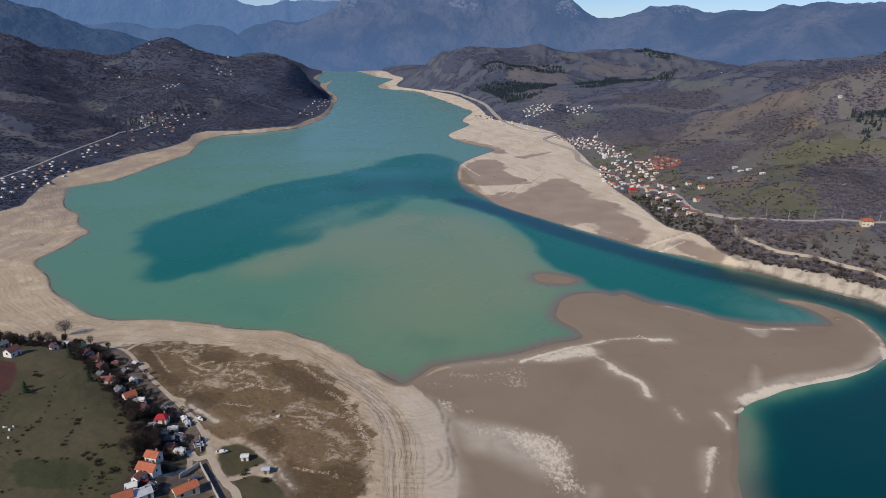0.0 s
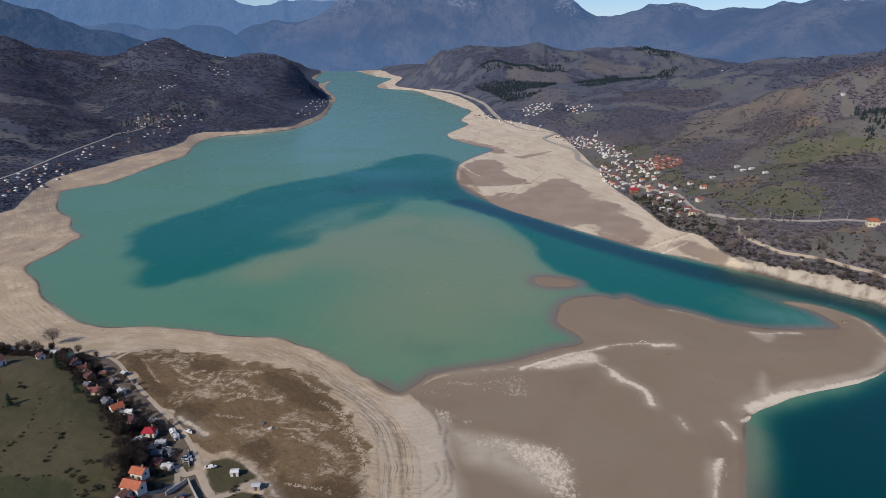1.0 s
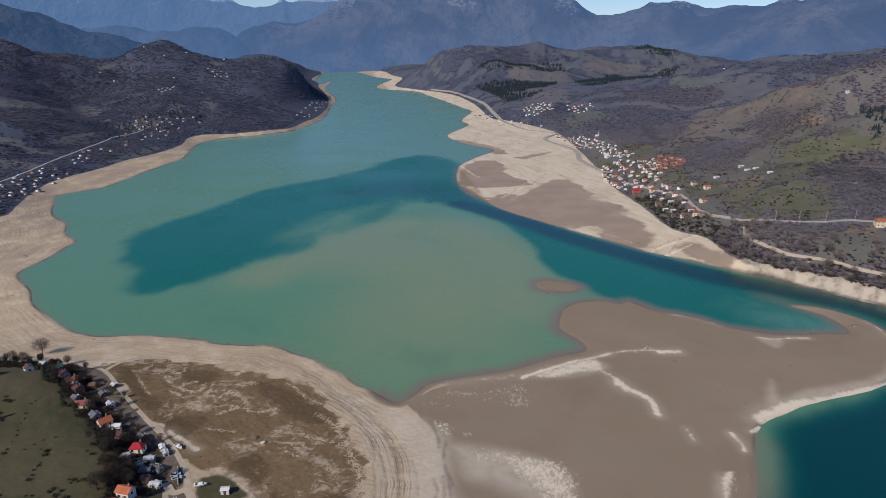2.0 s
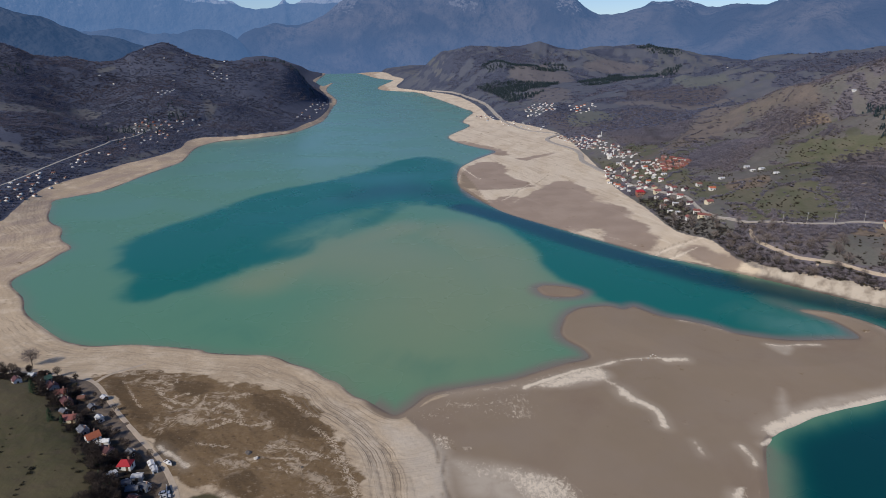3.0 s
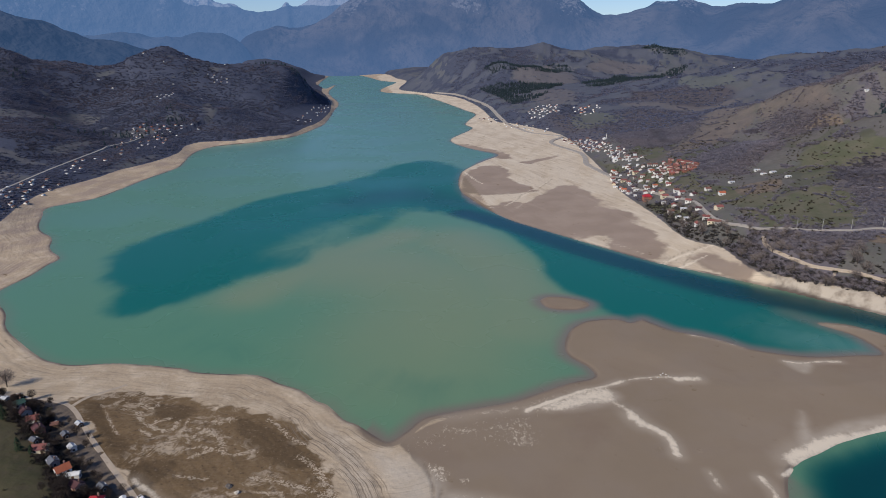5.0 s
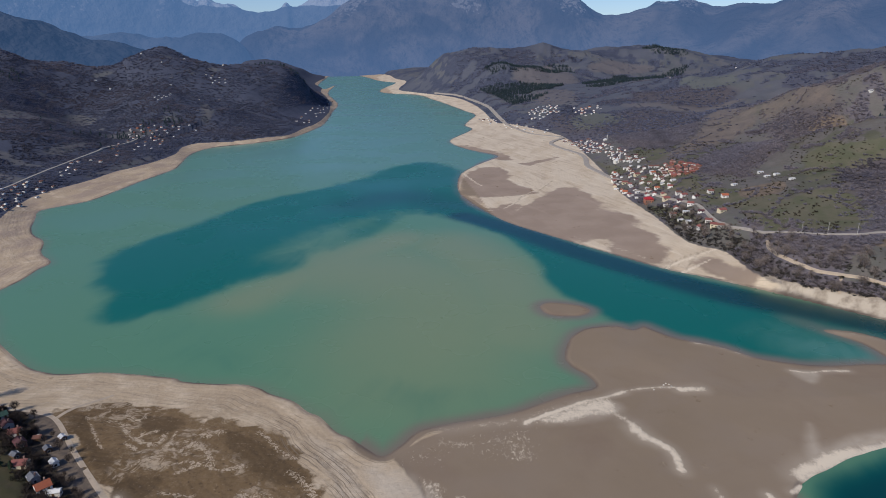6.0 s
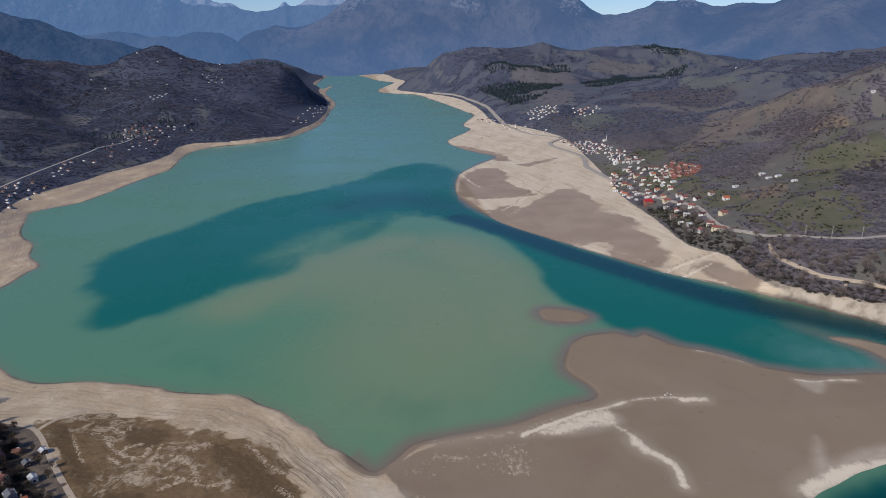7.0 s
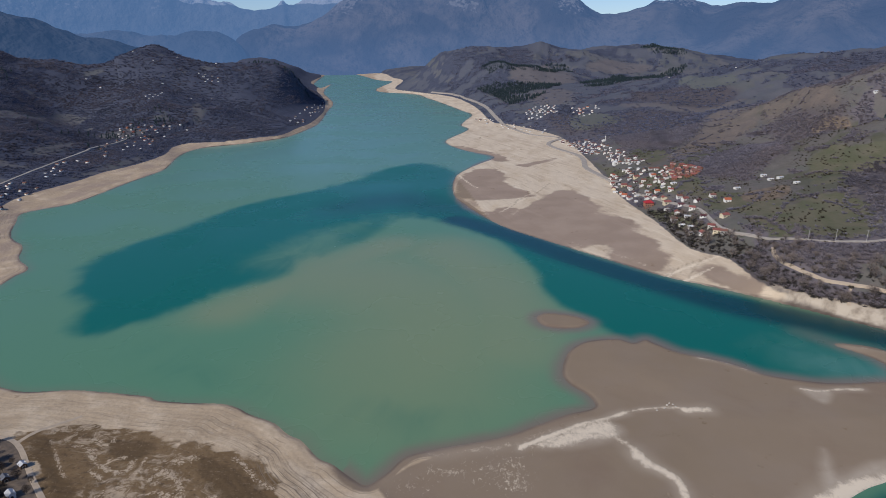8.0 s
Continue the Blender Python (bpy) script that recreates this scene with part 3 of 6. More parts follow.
EAST_GREENS = [
    [(111, 1022), (126, 972), (144, 905), (131, 901), (117, 948)],
    [(166, 1013), (212, 1028), (220, 985), (179, 916), (164, 946)],
    [(151, 848), (188, 826), (201, 777), (187, 729), (163, 768), (146, 803)],
    [(192, 741), (222, 725), (248, 674), (231, 607), (213, 597), (200, 662), (183, 688)],
    [(318, 797), (356, 785), (411, 754), (404, 735), (360, 747), (307, 704), (284, 716)],
    [(246, 659), (286, 674), (298, 651), (297, 609), (270, 578), (233, 597)],
    [(369, 1642), (425, 1598), (452, 1509), (420, 1448), (363, 1507)],
    [(104, 1404), (161, 1418), (202, 1315), (134, 1255), (103, 1319)],
    [(137, 745), (167, 693), (168, 646), (147, 681)],
]
TAWNY_SLOPES = [
    [(197, 935), (273, 1084), (322, 1215), (378, 1181), (347, 1046), (313, 1016), (242, 945)],
    [(384, 1172), (399, 1084), (420, 1054), (425, 998), (420, 972), (395, 991), (364, 1021), (347, 1046)],
    [(-31, 2215), (90, 2466), (177, 2225), (152, 2117), (8, 2123)],
    [(237, 2492), (375, 2597), (475, 2549), (422, 2466), (253, 2417)],
    [(24, 1851), (121, 1890), (132, 1612), (49, 1585)],
    [(217, 1497), (308, 1432), (300, 1390), (218, 1423)],
    [(268, 1393), (333, 1379), (430, 1372), (411, 1340), (319, 1314)],
    [(214, 724), (249, 689), (227, 654), (194, 671)],
]
DARK_WOODS = [
    [(197, 1389), (328, 1289), (272, 1093), (199, 984), (164, 1054), (157, 1196)],
    [(295, 1608), (418, 1442), (417, 1398), (341, 1342), (244, 1518)],
    [(374, 1018), (408, 984), (418, 961), (339, 834), (347, 964), (340, 1011)],
    [(201, 861), (303, 939), (311, 835), (265, 801), (226, 787)],
    [(339, 752), (400, 733), (330, 578), (295, 594), (297, 660)],
    [(130, 1276), (191, 1331), (198, 1195), (147, 1143)],
    [(58, 1451), (118, 1424), (128, 1258), (83, 1309)],
]
PINE_STANDS = [
    [(-149, 2140), (-29, 2123), (124, 2083), (68, 1772), (-50, 1681), (-127, 1899)],
    [(124, 2083), (273, 2238), (480, 2449), (579, 2546), (572, 2491), (340, 1980), (196, 1848)],
    [(-134, 2344), (27, 2455), (173, 2449), (141, 2258), (-88, 2219)],
    [(511, 2788), (631, 2714), (593, 2630), (453, 2701)],
    [(455, 938), (488, 920), (411, 764), (389, 780)],
]
WEST_FIELDS = [
    [(-944, 1085), (-907, 1122), (-943, 1297), (-870, 1302), (-863, 1270), (-847, 1099), (-906, 1037)],
    [(-803, 908), (-751, 900), (-694, 894), (-662, 869), (-703, 869), (-779, 877)],
    [(-729, 813), (-692, 831), (-642, 810), (-657, 785), (-702, 780)],
    [(-1024, 1516), (-993, 1551), (-977, 1510), (-997, 1483)],
    [(-709, 1410), (-692, 1438), (-630, 1312), (-648, 1297)],
    [(-769, 1143), (-737, 1206), (-687, 1200), (-718, 1132)],
    [(-599, 846), (-608, 940), (-594, 1028), (-594, 1076), (-580, 966), (-593, 878)],
    [(-727, 929), (-722, 1037), (-703, 1056), (-696, 952)],
]
SILT_VEINS = [
    ([(-193, 311), (-182, 308), (-182, 314)], 1.6),
    ([(-189, 304), (-182, 297), (-171, 292), (-162, 290), (-164, 298)], 1.7),
    ([(-177, 290), (-171, 286), (-166, 283)], 1.5),
    ([(-174, 297), (-169, 300)], 1.8),
    ([(-148, 287), (-146, 294), (-141, 291)], 2.0),
    ([(-164, 273), (-163, 278)], 1.0),
    ([(-157, 292), (-160, 302)], 0.8),
    ([(-146, 302), (-142, 302), (-139, 305)], 2.6),
    ([(-198, 304), (-194, 305), (-185, 303)], 1.4),
    ([(-143, 271), (-137, 277), (-133, 281)], 1.6),
    ([(-137, 289), (-129, 278)], 1.3),
    ([(-124, 274), (-117, 279)], 1.8),
    ([(-161, 278), (-155, 282)], 1.4),
    ([(-185, 283), (-199, 295), (-211, 307)], 1.0),
    ([(-121, 309), (-106, 294), (-96, 288)], 1.6),
    ([(-223, 317), (-217, 322), (-207, 327), (-193, 330)], 1.6),
    ([(-110, 261), (-95, 259), (-81, 256), (-70, 252)], 1.8),
    ([(-104, 252), (-93, 253)], 1.3),
    ([(-100, 246), (-93, 244)], 1.2),
    ([(-157, 290), (-149, 295), (-139, 290)], 1.3),
    ([(-148, 276), (-140, 280), (-127, 274)], 1.4),
    ([(-147, 302), (-139, 306)], 2.6),
    ([(-143, 257), (-129, 256)], 1.4),
    ([(-70, 249), (-61, 233), (-58, 213)], 2.2),
    ([(-91, 212), (-77, 212)], 1.3),
    ([(-94, 278), (-84, 271), (-71, 254)], 2.0),
]
WHEEL_BAND = [(-330, 372), (-290, 345), (-235, 341), (-185, 338), (-150, 330), (-112, 314), (-98, 299), (-84, 288), (-69, 275), (-56, 257), (-49, 237), (-45, 221), (-41, 197), (-39, 173)]
NEAR_GREEN = [(-201.0, 188.2), (-187.8, 193.6), (-168.4, 190.7), (-165.4, 179.5), (-186.3, 176.0)]
EARTH_FIELDS = [
    [(-284.3, 265.3), (-264.4, 267.6), (-246.3, 242.6), (-255.6, 233.2)],
]
STUBBLE_FIELDS = [
    [(-262, 309), (-236, 305), (-221, 300), (-196, 278), (-166, 253), (-150, 240), (-136, 224), (-140, 217), (-157, 240), (-185, 257), (-216, 284), (-236, 300)],
    [(272.3, 558.9), (297.0, 559.4), (300.3, 551.6), (289.7, 538.4), (270.3, 545.2)],
    [(223.9, 719.3), (265.1, 727.3), (255.3, 693.5), (220.9, 687.6)],
    [(386.6, 968.2), (419.1, 956.3), (413.0, 928.9), (381.4, 940.6)],
    [(-138.2, 196.8), (-134.2, 209.9), (-130.1, 213.7), (-104.7, 189.0), (-129.2, 180.6)],
]
ROCKS = [(311.5, 903.4, 9), (323.5, 903.9, 6), (351.6, 1185.5, 12), (323.5, 648.1, 4), (-694.8, 1484, 9), (-670.5, 1330, 9), (322.7, 610.6, 6)]
PLUME = [
    (-365, 543), (-332, 492), (-299, 449), (-281, 430), (-264, 429), (-254, 441), (-238, 455), (-222, 495), (-197, 541), (-174, 595), (-147, 635), (-127, 721), (-72, 718), (-31, 682), (-6, 746), (-55, 856), (-100, 995), (-165, 1042), (-224, 910), (-293, 789), (-329, 722), (-350, 647), (-363, 590),
]
CHANNEL = [
    (-92, 911), (-41, 755), (-5, 696), (53, 626), (116, 564), (186, 513), (251, 461), (276, 434), (244, 363), (246, 394), (229, 413), (219, 407),
    (162, 391), (132, 400), (93, 428), (60, 463), (27, 519), (18, 576), (-17, 653), (-72, 713), (-119, 758),
]
NEAR_POOL = [
    (-263, 423), (-190, 410), (-117, 379), (-66, 321), (-33, 325), (0, 360), (-78, 384), (-124, 351), (-231, 363),
]
DEEP_LINE = [
    (-59, 720), (-5, 671), (52, 606), (113, 547), (161, 507), (217, 477), (248, 455), (263, 432), (262, 396),
]
PLUME_GAP = [
    (-240, 561), (-220, 621), (-187, 683), (-148, 723), (-158, 643), (-184, 584), (-216, 541),
]
PLUME_CORE = [
    (-192, 762), (-141, 804), (-77, 765),
]
BAY = [
    (132, 295), (152, 308), (189, 326), (236, 359), (260, 338), (215, 274), (168, 251), (143, 261), (130, 272),
]
BAY_TEAL = [
    (129, 296), (152, 311), (190, 330), (239, 365), (306, 371), (222, 233), (104, 216), (117, 257),
]
LAGOON = [
    (173, 434), (196, 422), (218, 414),
]
TURF_PATCHES = [
    [(-129, 221), (-121, 225), (-112, 221), (-104, 215), (-108, 210), (-111, 204), (-116, 201), (-122, 207)],
    [(-113, 197), (-109, 202), (-104, 204), (-96, 202), (-87, 193), (-93, 187), (-105, 190)],
    [(-149, 233), (-143, 230), (-132, 217), (-135, 214), (-140, 218)],
    [(-147, 213), (-138, 211), (-134, 203), (-135, 193), (-142, 200)],
]
SILT_LINES = [
    ([(-153, 550), (-95, 533), (-49, 479), (-55, 388)], 150),
    ([(-200, 471), (-163, 549), (-111, 627)], 60),
    ([(-62, 613), (-13, 529), (-2, 437)], 90),
]
BAY_TOP = [
    (134, 303), (148, 314), (166, 323), (192, 334), (216, 350), (236, 375),
]
BAR = [
    (186, 472), (200, 458), (218, 441), (228, 427),
]


def smooth_line(pts, n=3, closed=False):
    """A rounded line through the points of a plan."""
    p = np.array(pts, float)
    if closed:
        q = np.concatenate([p[-1:], p, p[:2]])
    else:
        q = np.concatenate([2 * p[:1] - p[1:2], p, 2 * p[-1:] - p[-2:-1]])
    out = []
    for i in range(1, len(q) - 2):
        for s in np.arange(n) / n:
            a, b, c, d = q[i - 1], q[i], q[i + 1], q[i + 2]
            out.append(0.5 * (2 * b + (c - a) * s + (2 * a - 5 * b + 4 * c - d) * s**2 + (3 * b - a - 3 * c + d) * s**3))
    if not closed:
        out.append(q[-2])
    return np.array(out)


def line_distance(x, y, line, closed=False, values=None):
    """Distance to a line; for a closed one also whether it holds the points; for one with values those at the nearest place."""
    line = np.asarray(line, float)
    ends = np.roll(line, -1, 0) if closed else line[1:]
    near = np.full(x.shape, 1e18)
    inside = np.zeros(x.shape, bool)
    val = np.zeros(x.shape)
    for i, (b0, b1) in enumerate(ends[:, :2]):
        a0, a1 = line[i, :2]
        ex, ey = b0 - a0, b1 - a1
        t = np.clip(((x - a0) * ex + (y - a1) * ey) / (ex * ex + ey * ey + 1e-9), 0, 1)
        d = (x - a0 - t * ex) ** 2 + (y - a1 - t * ey) ** 2
        if values is not None:
            v = values[i] + t * (values[i + 1] - values[i])
            val = np.where(d < near, v, val)
        near = np.minimum(near, d)
        if closed and ey != 0:
            hit = ((a1 > y) != (b1 > y)) & (x < a0 + (y - a1) * ex / ey)
            inside ^= hit
    return np.sqrt(near), inside, val


def sstep(v, lo, hi):
    t = np.clip((v - lo) / (hi - lo), 0, 1)
    return t * t * (3 - 2 * t)


def lattice(ix, iy, seed):
    h = (ix.astype(np.int64) * 374761393 + iy.astype(np.int64) * 668265263 + seed * 974711) & 0x7FFFFFFF
    h = ((h ^ (h >> 13)) * 1274126177) & 0x7FFFFFFF
    return ((h ^ (h >> 16)) & 0xFFFF) / 65535.0


def rough_noise(x, y, size, octaves=4, seed=0, ridged=False, gain=0.5):
    """Noise from 0 to 1 over the plan."""
    total, amp, norm = 0.0, 1.0, 0.0
    for o in range(octaves):
        u, v = x / size * 2**o + 17.3 * o, y / size * 2**o - 9.1 * o
        iu, iv = np.floor(u), np.floor(v)
        fu, fv = u - iu, v - iv
        fu, fv = fu * fu * (3 - 2 * fu), fv * fv * (3 - 2 * fv)
        a, b = lattice(iu, iv, seed + o), lattice(iu + 1, iv, seed + o)
        c, d = lattice(iu, iv + 1, seed + o), lattice(iu + 1, iv + 1, seed + o)
        w = (a * (1 - fu) + b * fu) * (1 - fv) + (c * (1 - fu) + d * fu) * fv
        if ridged:
            w = 1 - np.abs(2 * w - 1)
        total, norm, amp = total + w * amp, norm + amp, amp * gain
    return total / norm


def zone(x, y, poly, soft):
    """1 inside an outline, 0 outside, with a soft edge."""
    line = smooth_line(poly, 3, True)
    (x0, y0), (x1, y1) = line.min(0) - soft, line.max(0) + soft
    close = (x > x0) & (x < x1) & (y > y0) & (y < y1)
    out = np.zeros(x.shape)
    d, inside, _ = line_distance(x[close], y[close], line, True)
    out[close] = sstep(np.where(inside, d, -d), -soft, soft)
    return out


def near_line(x, y, line, width, soft=1.0):
    line = smooth_line(line, 3)
    (x0, y0), (x1, y1) = line.min(0) - width, line.max(0) + width
    close = (x > x0) & (x < x1) & (y > y0) & (y < y1)
    out = np.zeros(x.shape)
    d, _, _ = line_distance(x[close], y[close], line)
    out[close] = 1 - sstep(d, width * (1 - soft), width)
    return out


def ridge(x, y, crest, width, power=1.0):
    """The height of a ridge whose crest runs through the given places."""
    c = np.array(crest, float)
    s = smooth_line(c, 3)
    d, _, z = line_distance(x, y, s[:, :2], values=s[:, 2])
    return z * (0.5 + 0.5 * np.cos(np.pi * np.clip(d / width, 0, 1))) ** power


LAKE_LINE = smooth_line(LAKE, 4, True)


def shore_distance(x, y):
    d, water, _ = line_distance(x, y, LAKE_LINE, True)
    d = np.where(water, -d, d)
    di, land, _ = line_distance(x, y, smooth_line(ISLAND, 3, True), True)
    d = np.maximum(d, np.where(land, di, -di))
    return d + (rough_noise(x, y, 14, 3, 3) - 0.5) * 3.0 * np.clip(np.abs(d) / 4, 0, 1)


def upland_distance(x, y):
    a, ina, _ = line_distance(x, y, smooth_line(UPLAND_WEST, 3, True), True)
    b, inb, _ = line_distance(x, y, smooth_line(UPLAND_EAST, 3, True), True)
    return np.maximum(np.where(ina, a, -a), np.where(inb, b, -b))


def is_east(x, y):
    return x > np.interp(y, (300, 430, 450, 480, 540, 620, 1600, 3600), (420, 275, 250, 215, 130, 0, -250, -800))


def land(x, y):
    """Height of the land and the distances to the shore and into the upland."""
    x, y = np.asarray(x, float), np.asarray(y, float)
    ds, du = shore_distance(x, y), upland_distance(x, y)
    rise = np.clip(ds, 0, None) / (np.clip(ds, 0, None) + np.clip(-du, 0, None) + 1e-6)
    east = is_east(x, y)
    brink = np.where(east, np.interp(y, (400, 570, 700, 900), (7.5, 7.5, 7, 6)), 6.0)
    z = brink * rise ** np.where(east, 1.1, 1.3)
    z = z + np.clip(ds, 0, 3) * 0.15
    z = np.where(ds < 0, np.clip(ds * 0.07, -9, 0), z)
    inl = np.clip(du, 0, None)
    z = z + np.where(east, 14.0 * sstep(inl, 0, 50), 5.0 * sstep(inl, 0, 30)) + np.where(east, 0.12, 0.05) * np.clip(inl, 0, 170)
    west_hills = [ridge(x, y, c, w) for c, w in WEST_RIDGES]
    east_hills = [ridge(x, y, c, w) for c, w in EAST_RIDGES]
    hills = sum(np.clip(h, 0, None) ** 4 for h in west_hills + east_hills) ** 0.25
    gully = rough_noise(x + 30 * rough_noise(x, y, 120, 2, 8), y, 210, 5, 21, True)
    drain = rough_noise(x + 25 * rough_noise(x, y, 60, 2, 9), y, 115, 3, 23, True)
    hills = hills * (0.80 + 0.24 * gully) - np.where(east, 21.0, 10.0) * (1 - drain) * np.clip(hills / 40, 0, 1) + 6 * (rough_noise(x, y, 70, 4, 31) - 0.5) * np.clip(hills / 30, 0, 1)
    roll = 14 * rough_noise(x, y, 420, 4, 41, True) * sstep(inl, 150, 700) * np.where(east, 1, 0.6)
    z = z + (hills + roll) * sstep(inl, 10, np.where(east | (y < 1450), 190, 120))
    z = z + (rough_noise(x, y, 9, 3, 51) - 0.5) * 0.7 * sstep(ds, 2, 30) * (0.3 + sstep(rise, 0.4, 0.9))
    return z, ds, du


def hedge_lines(x, y):
    """Old field edges, where shrubs grow in rows."""
    a = rough_noise(x + 0.3 * y, y, 75, 2, 81)
    b = rough_noise(x - 0.4 * y, y, 60, 2, 85)
    return np.maximum(1 - sstep(np.abs(a - 0.5), 0.003, 0.011), 1 - sstep(np.abs(b - 0.55), 0.003, 0.010))


def cover(x, y, du):
    """How far the upland is open grass, and how far it is upland at all."""
    upland = sstep(du, -5, 3)
    east = is_east(x, y)
    wx = x + 30 * rough_noise(x, y, 45, 3, 62)
    n = 0.42 * rough_noise(x, y, 170, 3, 61) + 0.38 * rough_noise(wx + 0.5 * y, y - 0.3 * x, 48, 3, 71) + 0.20 * rough_noise(wx, y, 17, 3, 75)
    n = n + np.where(east, 0.20, 0.0) * (rough_noise(x + 25 * rough_noise(x, y, 60, 2, 9), y, 115, 3, 23, True) - 0.62)
    lo = np.where(east, 0.56 + 0.02 * sstep(y, 1100, 2000), 0.64)
    open_land = sstep(n, lo, lo + 0.04) * sstep(du, 25, 60) * np.where(east, 0.9, 0.6)
    wob = 26 * (rough_noise(x, y, 38, 3, 64) - 0.5)
    for poly in TAWNY_SLOPES:
        open_land = np.maximum(open_land, 0.86 * zone(x + wob, y + wob, poly, 16))
    for poly in EAST_GREENS:
        open_land = np.maximum(open_land, 0.94 * zone(x + 0.5 * wob, y + 0.5 * wob, poly, 10))
    for poly in WEST_FIELDS:
        open_land = np.maximum(open_land, 0.7 * zone(x + 0.5 * wob, y + 0.7 * wob, poly, 14))
    for poly in DARK_WOODS:
        open_land = open_land * (1 - 0.92 * zone(x + wob, y + wob, poly, 14))
    open_land = np.maximum(open_land, zone(x, y, MEADOW_NEAR, 9))
    return upland * np.clip(open_land, 0, 1), upland


def canopy(x, y, grass):
    """How closely the bare trees stand, from 0 to 1."""
    wx, wy = x + 14 * rough_noise(x, y, 26, 2, 18), y + 14 * rough_noise(x, y, 26, 2, 19)
    n = 0.55 * rough_noise(wx + 0.4 * wy, wy - 0.3 * wx, 64, 3, 17) + 0.45 * rough_noise(wx, wy, 21, 3, 20)
    drain = rough_noise(x + 25 * rough_noise(x, y, 60, 2, 9), y, 115, 3, 23, True)
    n = n + 0.34 * (0.62 - drain)
    close = sstep(n, np.where(is_east(x, y), 0.445, 0.24), np.where(is_east(x, y), 0.53, 0.36))
    for poly in DARK_WOODS:
        close = np.maximum(close, zone(x, y, poly, 14))
    return np.clip(close * (1 - grass) ** 1.5, 0, 1)


def height(x, y):
    return float(land(np.array([x]), np.array([y]))[0][0])


# ---------------------------------------------------------------- meshes
def fan(radii, angles, centre):
    r, a = np.meshgrid(radii, angles, indexing="ij")
    return centre[0] + r * np.sin(a), centre[1] + r * np.cos(a)


def sheet(name, x, y, z, material, closed=False, keep=None, masks=()):
    """A surface over a grid of places, with named masks for its material."""
    rows, cols = x.shape
    co = np.stack([x.ravel(), y.ravel(), z.ravel()], 1).astype(np.float32)
    i, j = np.meshgrid(np.arange(rows - 1), np.arange(cols if closed else cols - 1), indexing="ij")
    k = (j + 1) % cols
    quads = np.stack([i * cols + j, i * cols + k, (i + 1) * cols + k, (i + 1) * cols + j], -1).reshape(-1, 4)
    if keep is not None:
        quads = quads[keep.ravel()[quads].any(1)]
        used, inverse = np.unique(quads, return_inverse=True)
        co, quads = co[used], inverse.reshape(-1, 4)
    else:
        used = slice(None)
    a, b, c = co[quads[0, 0]], co[quads[0, 1]], co[quads[0, 2]]
    if np.cross(b - a, c - b)[2] < 0:
        quads = quads[:, ::-1]
    me = bpy.data.meshes.new(name)
    me.vertices.add(len(co))
    me.vertices.foreach_set("co", co.ravel())
    me.loops.add(quads.size)
    me.loops.foreach_set("vertex_index", quads.ravel().astype(np.int32))
    me.polygons.add(len(quads))
    me.polygons.foreach_set("loop_start", np.arange(0, quads.size, 4, dtype=np.int32))
    me.polygons.foreach_set("use_smooth", np.ones(len(quads), bool))
    me.update(calc_edges=True)
    for key, mask in masks:
        at = me.attributes.new(key, "FLOAT", "POINT")
        at.data.foreach_set("value", mask.ravel()[used].astype(np.float32))
    me.materials.append(material)
    return new(name, me)


FOOT = (0, -60)
radii = np.concatenate([[1, 40, 90, 140, 180, 205], np.geomspace(215, 620, 300, endpoint=False), np.geomspace(620, 2640, 230), np.geomspace(2690, 4880, 80)])
view = np.radians(np.arange(-60, 46, 0.14))
around = np.concatenate([view, np.radians(np.arange(50, 298, 4))])
gx, gy = fan(radii, around, FOOT)
gz, g_shore, g_up = land(gx, gy)
rise = np.clip(g_shore, 0, None) / (np.clip(g_shore, 0, None) + np.clip(-g_up, 0, None) + 1e-6)

fx, fy = gx + 40 * (rough_noise(gx, gy, 60, 4, 24) - 0.5), gy + 60 * (rough_noise(gx * 1.0, gy * 0.4, 40, 4, 25) - 0.5)
mud = np.maximum(zone(gx, gy, MUD_NEAR, 5), zone(gx, gy, ISLAND, 6))
hx, hy = gx + 0.7 * (fx - gx), gy + 0.7 * (fy - gy)
for poly in MUD_FAR:
    mud = np.maximum(mud, zone(hx, hy, poly, 18))
mud = np.maximum(mud, 0.9 * (1 - sstep(g_shore, 2, 9)) * sstep(gx, -100, -50) * (gy < 1200) * (1 - is_east(gx, gy)))
dry = zone(gx + 14 * (rough_noise(gx, gy, 30, 3, 33) - 0.5), gy + 14 * (rough_noise(gx, gy, 30, 3, 34) - 0.5), DRY_FLAT, 9)
crust, speck = np.zeros_like(gx), np.zeros_like(gx)
ux, uy = gx + 4 * (rough_noise(gx, gy, 24, 3, 14) - 0.5), gy + 5 * (rough_noise(gx, gy, 24, 3, 15) - 0.5)
swell = 0.7 + 0.6 * rough_noise(gx, gy, 17, 2, 16)
for line, width, amount in CRUST_LINES + FAR_CRUST_LINES:
    crust = np.maximum(crust, amount * near_line(ux, uy, line, 1.25 * width) * swell)
for poly, soft, amount in CRUST_PATCHES:
    if amount > 0.6:
        crust = np.maximum(crust, amount * zone(ux, uy, poly, 1.3 * soft))
    else:
        speck = np.maximum(speck, (amount + 0.10) * zone(ux, uy, poly, 1.3 * soft))
silt = np.zeros_like(gx)
for poly, soft, amount in SILT_PATCHES:
    silt = np.maximum(silt, amount * zone(ux, uy, poly, soft))
for line, width, amount in CRUST_LINES:
    silt = np.maximum(silt, 0.38 * amount * near_line(ux, uy, line, 2.4 * width))
rut = np.zeros_like(gx)
for line, width, amount in RUTS + MEADOW_RUTS + SHORE_CRACKS:
    rut = np.maximum(rut, amount * near_line(gx, gy, line, width))
grass, wood = cover(gx, gy, g_up)
